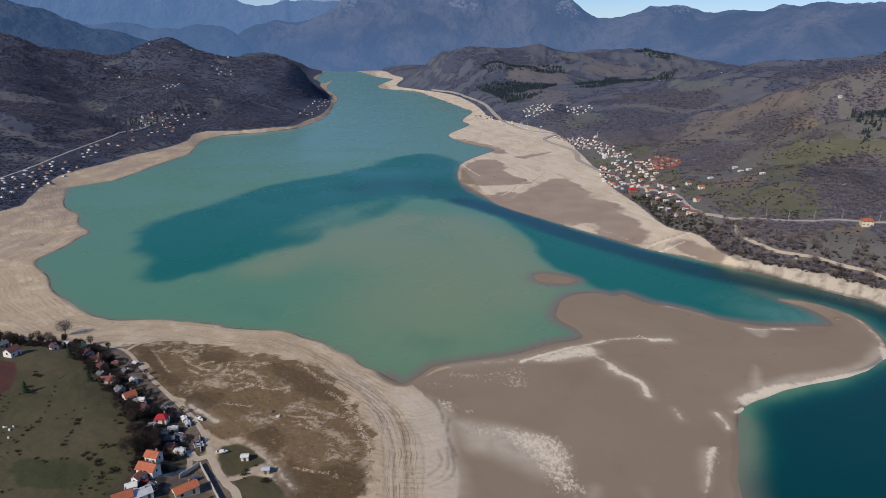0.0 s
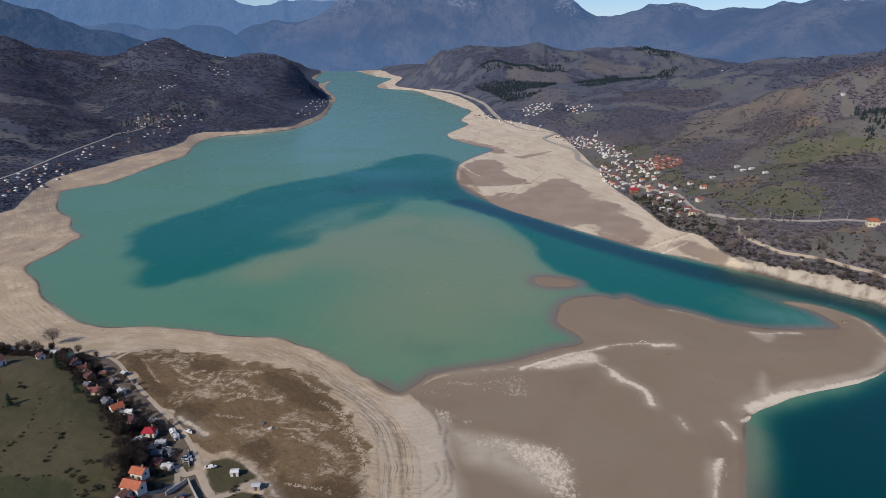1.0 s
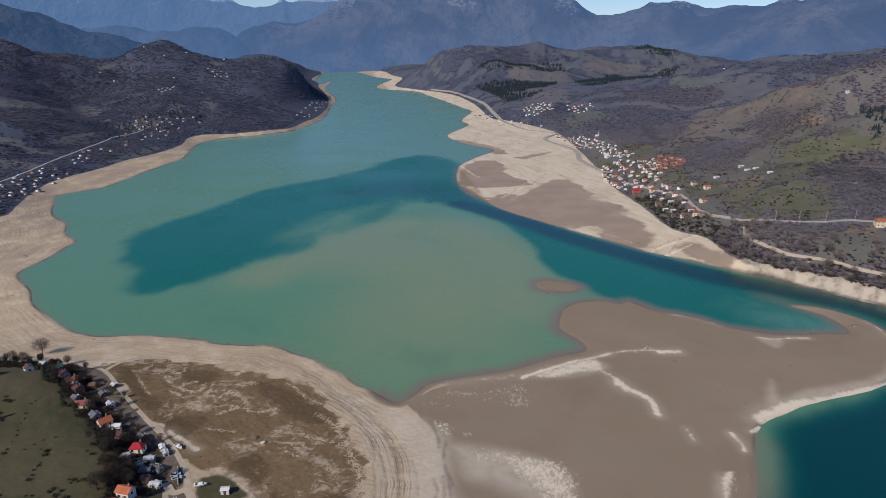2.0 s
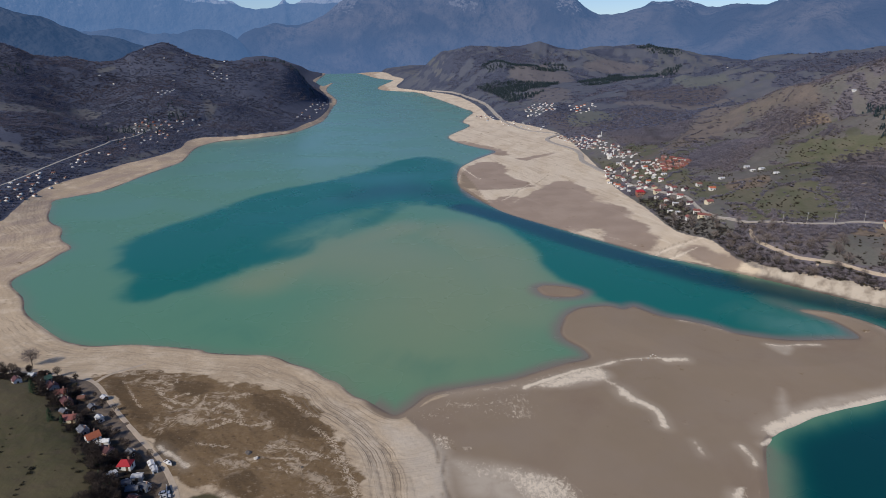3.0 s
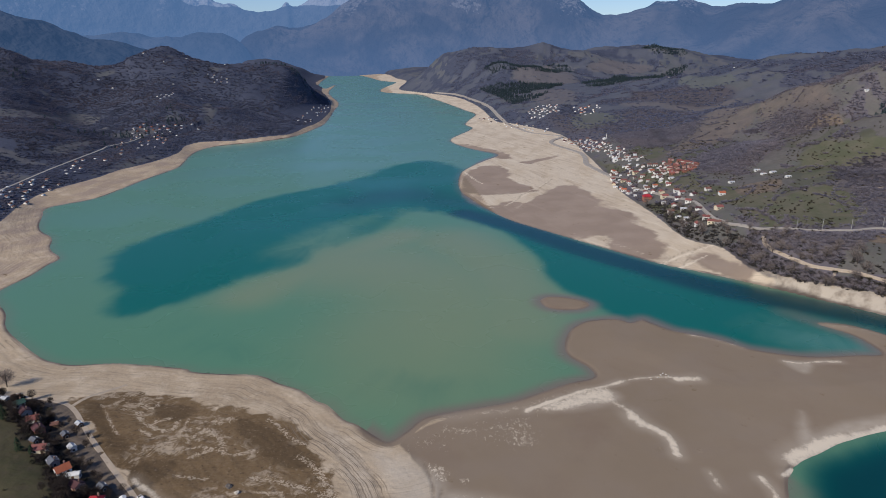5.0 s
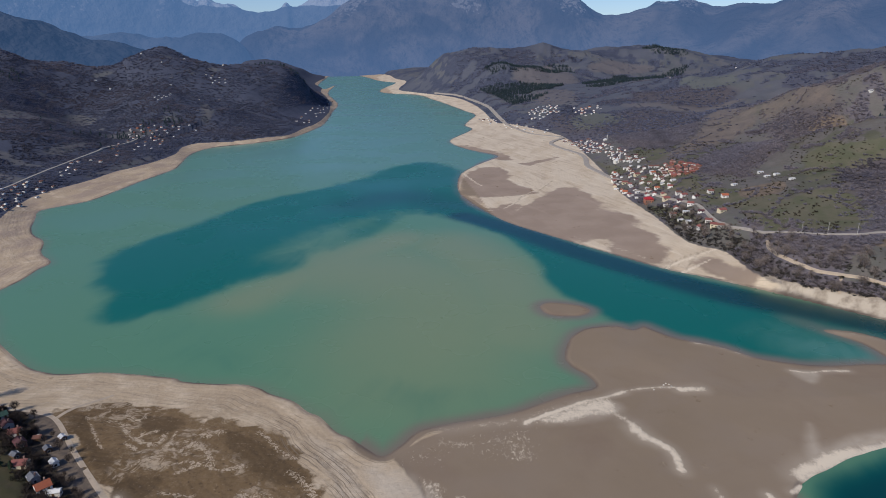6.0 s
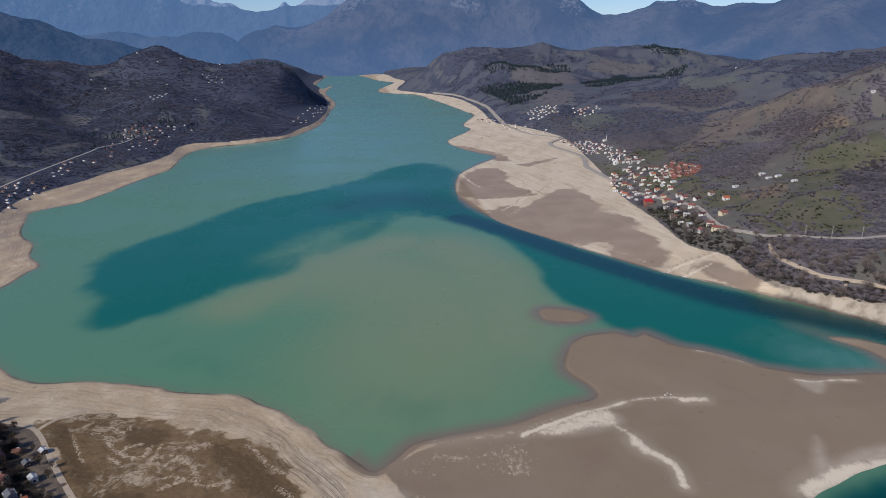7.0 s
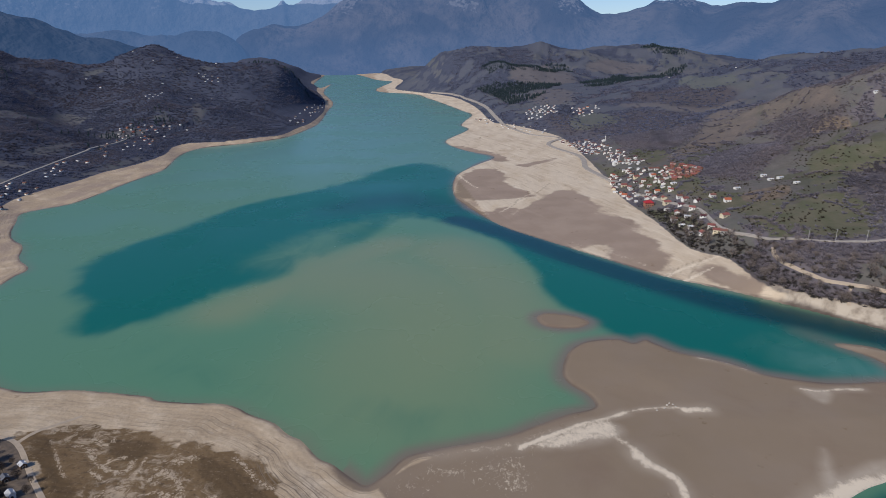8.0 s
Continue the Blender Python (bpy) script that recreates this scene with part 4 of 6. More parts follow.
for poly in TURF_PATCHES:
    grass = np.maximum(grass, 0.85 * zone(gx, gy, poly, 3))
# where haze is painted into the ground: up the valley and all the west
haze_zone = np.maximum(sstep(gy, 850, 1600), 1.0 - is_east(gx, gy)) * (gy > 450)
slope_grass = is_east(gx, gy) * (0.5 + 0.5 * np.maximum(sstep(gy, 520, 640), sstep(g_up, 0, 8)))
crowns = canopy(gx, gy, grass) * wood
sod = np.zeros_like(gx)
for poly in SOD_PATCHES:
    sod = np.maximum(sod, zone(gx, gy, poly, 5))
earth, stubble = np.zeros_like(gx), np.zeros_like(gx)
for poly in STUBBLE_FIELDS:
    stubble = np.maximum(stubble, zone(gx, gy, poly, 4))
for poly in EARTH_FIELDS:
    earth = np.maximum(earth, zone(gx, gy, poly, 4))
rim = (1 - 0.85 * zone(gx, gy, ISLAND, 9)) * (1 - 0.9 * sstep(gx, 30, 50) * (1 - sstep(gy, 265, 285)))
green = np.zeros_like(gx)
for poly in EAST_GREENS:
    green = np.maximum(green, zone(gx + 12 * (rough_noise(gx, gy, 20, 3, 65) - 0.5), gy + 12 * (rough_noise(gx, gy, 20, 3, 66) - 0.5), poly, 6))
green = np.maximum(green * sstep(g_up, 0, 6), zone(gx, gy, NEAR_GREEN, 5))
tawny = np.zeros_like(gx)
for poly in TAWNY_SLOPES:
    tawny = np.maximum(tawny, zone(gx, gy, poly, 18))
for poly in WEST_FIELDS:
    tawny = np.maximum(tawny, 0.5 * zone(gx, gy, poly, 12))
dark_wood = np.zeros_like(gx)
for poly in DARK_WOODS:
    dark_wood = np.maximum(dark_wood, zone(gx, gy, poly, 16))
vein = np.zeros_like(gx)
for line, width in SILT_VEINS:
    vein = np.maximum(vein, near_line(ux, uy, line, 2.6 * width))
band_line = smooth_line(WHEEL_BAND, 6)
band_far, _, _ = line_distance(gx, gy, band_line)
band_side = np.sign(line_distance(gx, gy, band_line + np.array([0.5, 0.3]))[0] - line_distance(gx, gy, band_line - np.array([0.5, 0.3]))[0])
band_off = band_far * band_side
band_worn = 0.22 + 0.78 * sstep(gx, -135, -95)
rock = (1 - sstep(np.abs(g_up + 4), 4, 14)) * sstep(gx, 175, 205) * (gy < 570) * 0.8
for cx, cy, rad in ROCKS:
    rock = np.maximum(rock, 0.55 * (1 - sstep(np.hypot(gx - cx, gy - cy), rad * 0.3, rad)))
gz = gz + 0.15 * crust * (mud > 0.5) - 0.2 * rut
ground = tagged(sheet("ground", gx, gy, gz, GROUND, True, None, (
    ("shore", g_shore), ("mud", mud), ("crust", crust), ("dry", dry), ("grass", grass), ("wood", wood), ("earth", earth), ("stubble", stubble), ("rock", rock), ("haze_zone", haze_zone), ("slope_grass", slope_grass), ("sod", sod), ("silt", silt), ("rut", rut), ("green", green), ("tawny", tawny), ("dark_wood", dark_wood), ("crowns", crowns), ("vein", vein), ("band", band_off), ("worn", band_worn), ("speck", speck), ("rim", rim))),
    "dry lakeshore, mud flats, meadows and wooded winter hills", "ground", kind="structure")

# water
wr = np.concatenate([[1, 40, 90, 140, 180, 205], 215 * 1.008 ** np.arange(366)])
wa = np.concatenate([np.radians(np.arange(-60, 46, 0.25)), np.radians(np.arange(50, 298, 6))])
wx, wy = fan(wr, wa, FOOT)
w_shore = shore_distance(wx, wy)
qx, qy = wx + 34 * (rough_noise(wx, wy, 60, 4, 44) - 0.5), wy + 44 * (rough_noise(wx, wy, 60, 4, 45) - 0.45)
plume = (0.5 * zone(qx, qy, PLUME, 40) + 0.5 * zone(qx, qy, PLUME, 14)) * (0.72 + 0.5 * rough_noise(wx + 0.6 * wy, wy * 1.6, 110, 3, 46))
plume = plume * (1 - 0.5 * zone(qx, qy, PLUME_GAP, 34))
teal = np.maximum(plume, zone(wx, wy, CHANNEL, 13))
teal = np.maximum(teal, 0.35 * zone(wx, wy, NEAR_POOL, 60))
deep = 1.0 * near_line(wx, wy, DEEP_LINE, 36)
teal = np.maximum(teal, zone(wx, wy, BAY_TEAL, 16))
deep = np.maximum(deep, 0.92 * zone(wx, wy, BAY_TEAL, 18))
deep = np.maximum(np.maximum(deep, 0.95 * zone(wx, wy, BAY, 34)), 0.55 * near_line(wx, wy, PLUME_CORE, 95))
lagoon = near_line(wx, wy, LAGOON, 60)
teal = teal * (1 - 0.45 * lagoon)
deep = deep * (1 - 0.7 * lagoon)
tan = np.zeros_like(wx)
for line, width in SILT_LINES:
    tan = np.maximum(tan, near_line(wx, wy, line, width))
tan = tan * (1 - 0.8 * teal)
# painted haze sets in up the lake; the lagoon is pale by itself
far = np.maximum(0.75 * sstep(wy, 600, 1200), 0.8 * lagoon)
bay_side = (wx > 40) & (wy < 285)
shallow = (1 - sstep(-w_shore, -2, np.where(bay_side, 20, 14))) * np.where(bay_side, 0.7, np.where(wx > -70, 1.0, 0.45))
shallow = np.maximum(shallow, 0.9 * near_line(wx, wy, BAR, 20))
shallow = shallow * (1 - 0.85 * near_line(wx, wy, DEEP_LINE, 50)) * (1 - 0.85 * near_line(wx, wy, BAY_TOP, 26, 0.5))
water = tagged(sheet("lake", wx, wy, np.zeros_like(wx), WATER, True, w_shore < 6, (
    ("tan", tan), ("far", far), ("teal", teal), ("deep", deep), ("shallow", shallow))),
    "turquoise reservoir water clouded with pale silt", "lake", kind="structure")

# mountains beyond the lake
def mountains(name, crests, near, a0, a1, material, label, seed, rocky=0.0, snowline=9e9, lift=0.82, foot=0.0):
    x, y = fan(np.linspace(near, 4960, 230), np.radians(np.linspace(a0, a1, 420)), (0, 0))
    z = sum(np.clip(ridge(x, y, c, w, p), 0, None) ** 4 for c, w, p in crests) ** 0.25
    g = rough_noise(x + 60 * rough_noise(x, y, 200, 2, seed), y, 420, 6, seed + 5, True, 0.55)
    spur = rough_noise(x + 90 * rough_noise(x, y, 300, 2, seed + 3), y * 0.55, 330, 4, seed + 7, True, 0.45)
    z = z * (lift + 0.16 * g + 0.24 * spur) + 24 * (rough_noise(x, y, 130, 5, seed + 9) - 0.5) * np.clip(z / 200, 0, 1)
    z = z - 40
    if foot:
        knolls = 10 + 46 * rough_noise(x, y, 330, 5, seed + 11) + 0.05 * np.clip(np.hypot(x, y) - foot, 0, 900)
        z = np.maximum(z, knolls * sstep(np.hypot(x, y), foot, foot + 420) + 20 * sstep(np.hypot(x, y), foot - 60, foot) - 8)
    rocky_mask = rocky * sstep(g, 0.66, 0.82) * sstep(z, 260, 420)
    snow = sstep(z, snowline, snowline + 60) * sstep(x, -2400, -2150)
    # share of painted haze glow: more with distance, less high up
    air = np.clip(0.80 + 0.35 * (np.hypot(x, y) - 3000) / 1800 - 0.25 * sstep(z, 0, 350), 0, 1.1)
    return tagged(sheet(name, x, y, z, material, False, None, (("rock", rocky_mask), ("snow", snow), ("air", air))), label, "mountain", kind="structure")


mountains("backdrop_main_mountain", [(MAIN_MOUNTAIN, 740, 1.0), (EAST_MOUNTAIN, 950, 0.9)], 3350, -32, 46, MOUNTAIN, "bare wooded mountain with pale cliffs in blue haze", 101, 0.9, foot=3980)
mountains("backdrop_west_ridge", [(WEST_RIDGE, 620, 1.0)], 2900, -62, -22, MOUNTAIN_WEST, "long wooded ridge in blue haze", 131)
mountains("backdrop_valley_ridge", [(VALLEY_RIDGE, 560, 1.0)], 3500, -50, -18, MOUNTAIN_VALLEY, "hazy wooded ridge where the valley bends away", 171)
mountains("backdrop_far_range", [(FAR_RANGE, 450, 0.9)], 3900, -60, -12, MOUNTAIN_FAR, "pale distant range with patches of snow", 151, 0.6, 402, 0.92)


# ---------------------------------------------------------------- materials of the things
def plain(name, a, b, size=1.5, rough=0.85, spec=0.3, bump=0.0, vary=0.25, metal=0.0):
    n = Nodes(name)
    col = n.mix(n.step(n.noise(size, 5), 0.35, 0.7), a, b)
    dark = tuple(v * (1 - vary) for v in a)
    col = n.mix(n.step(n.random(), 0.0, 1.0, 0.0, 0.6), col, dark)
    if bump:
        n.bump(n.noise(size * 0.3, 4), bump, 0.6)
    return n.done(col, rough, metal, spec)


def tiled(name, a, b):
    n = Nodes(name)
    p = n.local()
    sep = n.t.nodes.new("ShaderNodeSeparateXYZ")
    n.put(sep.inputs[0], p)
    rows = n.math("SINE", n.math("MULTIPLY", sep.outputs[2], 32.0))
    cols = n.math("SINE", n.math("MULTIPLY", sep.outputs[0], 26.0))
    col = n.mix(n.step(n.noise(0.8, 5), 0.3, 0.7), a, b)
    col = n.mix(n.step(n.noise(3.5, 4), 0.5, 0.8, 0, 0.5), col, tuple(v * 0.55 for v in a))
    col = n.mix(n.step(n.random(), 0, 1, 0, 0.45), col, tuple(v * 0.6 for v in b))
    n.bump(n.math("ADD", rows, n.math("MULTIPLY", cols, 0.6)), 0.02, 0.8)
    return n.done(col, 0.8, 0, 0.3)


def toned(name, a, b, c, rough=0.95, patch=None):
    """For scattered growth: each plant has a tone of its own."""
    n = Nodes(name)
    col = n.mix(n.step(n.attr("tone"), 0.0, 0.55), a, b)
    col = n.mix(n.step(n.attr("tone"), 0.55, 1.0), col, c)
    col = n.mix(n.step(n.noise(60, 4), 0.35, 0.7, 0, 0.5), col, a)
    if patch:
        col = n.mix(n.step(n.noise(150, 5, warp=0.6), 0.44, 0.60, 0, 0.75), col, patch)
        col = n.mix(n.step(n.noise(85, 5, warp=0.8, stretch=(1, 0.6, 1)), 0.54, 0.68, 0, 0.6), col, tuple(v * 0.5 for v in a))
    n.done(col, rough, 0, 0.15)
    thin = n.t.nodes.new("ShaderNodeBsdfTranslucent")          # light passes through fine twigs
    n.put(thin.inputs[0], col)
    mx = n.t.nodes.new("ShaderNodeMixShader")
    mx.inputs[0].default_value = 0.5
    n.t.links.new(n.bsdf.outputs[0], mx.inputs[1])
    n.t.links.new(thin.outputs[0], mx.inputs[2])
    n.t.links.new(mx.outputs[0], n.out.inputs["Surface"])
    return n.mat


ROOFS = {
    "orange": tiled("roof_orange", (0.52, 0.155, 0.075), (0.40, 0.13, 0.07)),
    "red": tiled("roof_red", (0.33, 0.112, 0.092), (0.25, 0.10, 0.088)),
    "crimson": tiled("roof_crimson", (0.48, 0.03, 0.045), (0.38, 0.03, 0.04)),
    "maroon": tiled("roof_maroon", (0.13, 0.055, 0.06), (0.10, 0.045, 0.05)),
    "brown": tiled("roof_brown", (0.24, 0.115, 0.085), (0.19, 0.095, 0.075)),
    "slate": tiled("roof_slate", (0.15, 0.16, 0.18), (0.11, 0.115, 0.135)),
    "metal": plain("roof_metal", (0.55, 0.56, 0.57), (0.42, 0.43, 0.45), 2.0, 0.5, 0.5, 0, 0.2),
    "white": plain("roof_white", (0.78, 0.78, 0.76), (0.66, 0.66, 0.64), 2.0, 0.6),
    "green": tiled("roof_green", (0.05, 0.11, 0.09), (0.04, 0.085, 0.07)),
}
WALLS = {
    "white": plain("plaster_white", (0.80, 0.78, 0.73), (0.70, 0.67, 0.61), 2.5, 0.9, 0.2, 0.01, 0.12),
    "cream": plain("plaster_cream", (0.72, 0.63, 0.45), (0.62, 0.53, 0.37), 2.5, 0.9, 0.2, 0.01, 0.15),
    "grey": plain("block_grey", (0.40, 0.385, 0.36), (0.31, 0.30, 0.28), 2.0, 0.95, 0.2, 0.02, 0.3),
    "brick": plain("brick_red", (0.38, 0.17, 0.11), (0.30, 0.14, 0.10), 1.0, 0.95, 0.2, 0.02, 0.3),
    "pink": plain("plaster_pink", (0.62, 0.40, 0.34), (0.53, 0.34, 0.29), 2.5, 0.9, 0.2, 0.01, 0.2),
    "wood": plain("boards_dark", (0.14, 0.095, 0.065), (0.10, 0.07, 0.05), 0.6, 0.9, 0.2, 0.02, 0.4),
}
GLASS = plain("window_glass", (0.025, 0.03, 0.035), (0.04, 0.045, 0.05), 1.0, 0.12, 0.6, 0, 0.2)
FRAME = plain("window_frame_paint", (0.72, 0.71, 0.68), (0.6, 0.59, 0.56), 1.0, 0.6)
DOOR = plain("door_wood", (0.16, 0.09, 0.05), (0.11, 0.065, 0.04), 0.5, 0.7)
CHIMNEY = plain("chimney_brick", (0.33, 0.19, 0.14), (0.40, 0.30, 0.24), 0.6, 0.95)
CONCRETE = plain("concrete", (0.50, 0.48, 0.44), (0.39, 0.37, 0.34), 1.5, 0.9, 0.2, 0.02)
BARK = plain("bark", (0.105, 0.085, 0.07), (0.075, 0.06, 0.05), 0.3, 0.95, 0.2, 0.02)
TWIG = plain("twigs", (0.066, 0.050, 0.042), (0.046, 0.036, 0.031), 2.0, 0.95, 0.15, 0, 0.35)
TWIG_PALE = plain("twigs_pale", (0.25, 0.205, 0.18), (0.19, 0.155, 0.135), 2.0, 0.95, 0.15, 0, 0.35)
NEEDLE = plain("needles", (0.028, 0.047, 0.026), (0.045, 0.065, 0.032), 1.5, 0.9, 0.15, 0, 0.3)
SHRUB = plain("shrub_leaves", (0.035, 0.038, 0.024), (0.06, 0.05, 0.034), 1.0, 0.95, 0.15, 0, 0.35)
WOODS = toned("bare_woods", (0.215, 0.200, 0.236), (0.292, 0.270, 0.302), (0.375, 0.345, 0.365), patch=(0.310, 0.268, 0.275))
# valley and west woods: distant haze painted in as bluer twig colours
HAZED_WOODS = toned("hazed_woods", (0.165, 0.178, 0.246), (0.212, 0.220, 0.290), (0.270, 0.270, 0.328), patch=(0.230, 0.210, 0.245))
WEST_WOODS = toned("hazed_west_woods", (0.116, 0.132, 0.196), (0.148, 0.158, 0.216), (0.196, 0.190, 0.228), patch=(0.168, 0.152, 0.180))
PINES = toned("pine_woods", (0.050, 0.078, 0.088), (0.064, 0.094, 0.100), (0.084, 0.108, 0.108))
THICKET = toned("thicket", (0.040, 0.034, 0.032), (0.058, 0.048, 0.044), (0.085, 0.070, 0.062))
BANK_THICKET = toned("bank_thicket", (0.070, 0.066, 0.058), (0.105, 0.094, 0.088), (0.160, 0.138, 0.125))
SCRUB = toned("scrub", (0.06, 0.05, 0.04), (0.10, 0.085, 0.055), (0.14, 0.115, 0.075))
ASPHALT = plain("asphalt_worn", (0.33, 0.30, 0.265), (0.40, 0.36, 0.315), 6, 0.95, 0.2, 0.01, 0.0)
GRAVEL = plain("gravel_track", (0.50, 0.41, 0.31), (0.41, 0.335, 0.25), 2.5, 1.0, 0.1, 0.03, 0.0)
HULL = plain("boat_paint", (0.80, 0.80, 0.78), (0.72, 0.72, 0.70), 2.0, 0.4, 0.5, 0, 0.1)
RUBBER = plain("rubber", (0.02, 0.02, 0.02), (0.03, 0.03, 0.03), 0.2, 0.8)
STONE = plain("pale_stone", (0.56, 0.52, 0.45), (0.42, 0.38, 0.32), 0.6, 0.9, 0.2, 0.03, 0.35)
DARKSTONE = plain("dark_stone", (0.16, 0.14, 0.12), (0.22, 0.19, 0.16), 0.6, 0.9, 0.2, 0.03, 0.3)
STEEL = plain("steel", (0.5, 0.5, 0.5), (0.4, 0.4, 0.4), 0.5, 0.4, 0.5, 0, 0.1, 0.8)
CAR_PAINT = {k: plain("car_paint_" + k, c, tuple(v * 0.9 for v in c), 1.0, 0.3, 0.5, 0, 0.05) for k, c in (
    ("white", (0.78, 0.78, 0.77)), ("silver", (0.45, 0.46, 0.47)), ("blue", (0.04, 0.07, 0.16)), ("red", (0.35, 0.03, 0.03)))}


# ---------------------------------------------------------------- building blocks
def part(name, bm, material, parent, label=""):
    """Links a bmesh (or a finished mesh) as one object under a thing or a part."""
    if isinstance(bm, bpy.types.Mesh):
        me = bm
    else:
        me = bpy.data.meshes.new(name)
        bmesh.ops.recalc_face_normals(bm, faces=bm.faces)
        bm.to_mesh(me)
        bm.free()
    if material and not me.materials:
        me.materials.append(material)
    ob = new(name, me)
    ob.parent = parent
    return tagged(ob, label)


def thing(name, label, category, group="", at=(0, 0, 0), yaw=0.0, kind=""):
    ob = new(name)
    ob.empty_display_size = 0.5
    ob.matrix_world = pose(*at, 0, 0, yaw)
    return tagged(ob, label, category, group, kind)


def add_box(bm, lo, hi, bevel=0.0):
    v = [bm.verts.new((x, y, z)) for x in (lo[0], hi[0]) for y in (lo[1], hi[1]) for z in (lo[2], hi[2])]
    faces = [bm.faces.new([v[i] for i in q]) for q in ((0, 1, 3, 2), (4, 6, 7, 5), (0, 4, 5, 1), (2, 3, 7, 6), (0, 2, 6, 4), (1, 5, 7, 3))]
    if bevel:
        edges = list({e for f in faces for e in f.edges})
        bmesh.ops.bevel(bm, geom=edges, offset=bevel, segments=1, affect="EDGES")
    return bm


def box(lo, hi, bevel=0.0):
    return add_box(bmesh.new(), lo, hi, bevel)


def add_tube(bm, a, b, ra, rb, sides=6):
    a, b = Vector(a), Vector(b)
    turn = (b - a).to_track_quat("Z", "Y").to_matrix()
    rings = []
    for c, r in ((a, ra), (b, rb)):
        rings.append([bm.verts.new(c + turn @ Vector((r * math.cos(k * math.tau / sides), r * math.sin(k * math.tau / sides), 0))) for k in range(sides)])
    for k in range(sides):
        m = (k + 1) % sides
        bm.faces.new((rings[0][k], rings[0][m], rings[1][m], rings[1][k]))
    bm.faces.new(rings[1])
    bm.faces.new(rings[0][::-1])
    return bm


def tube(a, b, ra, rb, sides=8):
    return add_tube(bmesh.new(), a, b, ra, rb, sides)


def raw_mesh(name, co, tris, material, tone=None):
    me = bpy.data.meshes.new(name)
    me.vertices.add(len(co))
    me.vertices.foreach_set("co", np.asarray(co, np.float32).ravel())
    me.loops.add(tris.size)
    me.loops.foreach_set("vertex_index", tris.ravel().astype(np.int32))
    me.polygons.add(len(tris))
    me.polygons.foreach_set("loop_start", np.arange(0, tris.size, 3, dtype=np.int32))
    me.update(calc_edges=True)
    if tone is not None:
        at = me.attributes.new("tone", "FLOAT", "POINT")
        at.data.foreach_set("value", np.asarray(tone, np.float32))
    me.materials.append(material)
    return me


# ---------------------------------------------------------------- roads and tracks
def ribbon(name, line, width, material, label, lift=0.35, bank=0.0):
    pts = smooth_line(line, 8)
    d = np.gradient(pts, axis=0)
    d /= np.linalg.norm(d, axis=1)[:, None] + 1e-9
    across = np.stack([d[:, 1], -d[:, 0]], 1)
    offs = np.array([-0.5, -0.46, -0.2, 0.2, 0.46, 0.5]) * width
    edge = 1 + 0.10 * (np.random.RandomState(5).rand(len(pts), 1) - 0.5)
    x = pts[:, :1] + across[:, :1] * offs * edge
    y = pts[:, 1:2] + across[:, 1:2] * offs * edge
    z = land(x, y)[0]
    top = z.max(1, keepdims=True)
    for _ in range(3):
        top = np.concatenate([top[:1], (top[:-2] + top[1:-1] * 2 + top[2:]) / 4, top[-1:]])
    z = np.maximum(z * 0.35 + top * 0.65, z) + lift + bank if lift > 0.1 else z + lift
    z[:, 0] = land(x[:, 0], y[:, 0])[0] - 0.2
    z[:, -1] = land(x[:, -1], y[:, -1])[0] - 0.2
    ob = sheet(name, x, y, z, material)
    ob.data.polygons.foreach_set("use_smooth", np.zeros(len(ob.data.polygons), bool))
    return tagged(ob, label, "road", kind="structure")


ribbon("road_east_lakeside", [(-305, 2326), (-218, 2207), (-156, 2043), (-92, 1806), (-54, 1572), (-37, 1488), (12, 1343), (44, 1300), (75, 1274)], 7, ASPHALT, "pale worn asphalt road along the dry shore", 0.5, 0.6)
ribbon("road_promenade", [(81, 1267), (55, 1212), (64, 1161), (92, 1094), (100, 1049), (98, 986), (109, 937), (127, 870)], 8, ASPHALT, "wide pale concrete road along the village shore", 0.5, 0.6)
ribbon("road_east_upper", [(188.4, 622.3), (201.8, 609.8), (212.9, 596.4), (230.4, 582.2), (246.1, 572.6), (266.0, 568.8), (285.8, 571.1), (302.5, 566.7), (322.4, 562.0), (360, 575)], 3.2, ASPHALT, "pale asphalt road across the meadow slope", 0.4)
ribbon("road_village", [(136.1, 805.5), (158.5, 742.4), (176.3, 695.8), (178.6, 655.7), (181.3, 632.9), (188.4, 622.3)], 3, ASPHALT, "narrow asphalt village street", 0.4)
ribbon("track_slope", [(206.2, 585.0), (203.8, 571.9), (204.8, 553.6), (211.4, 537.9), (220.8, 525.1), (234.0, 518.5), (248.5, 510.6), (263.8, 496.1), (282.0, 475.7), (300, 430)], 2.8, GRAVEL, "pale gravel track through the wooded slope", 0.4)
ribbon("track_spur", [(234.5, 517.0), (229.9, 508.3), (226.5, 499.4)], 2, GRAVEL, "short gravel track down to the shore", 0.3)
ribbon("road_west", [(-619.9, 655.4), (-625.8, 688.1), (-640.8, 764.9), (-653.6, 826.6), (-670.7, 928.4), (-683.7, 1023.7), (-702.8, 1164.2)], 3.6, ASPHALT, "asphalt road along the foot of the hill", 0.5)
ribbon("track_near", [(-309, 309), (-285, 307), (-264, 308), (-237, 306), (-222, 301), (-197, 279), (-167, 254), (-151, 241), (-136, 225), (-130, 216)], 2.5, GRAVEL, "pale dirt track beside the cottages", 0.06)
ribbon("track_to_water", [(-224, 302), (-222, 314), (-212, 331)], 2.4, GRAVEL, "dirt track from the fork to the water", 0.04)
ribbon("track_yard", [(-140, 216), (-134, 211), (-129, 213), (-121, 204), (-114, 197), (-107, 191), (-96, 170)], 3.6, GRAVEL, "wide dirt track past the walled yard", 0.07)
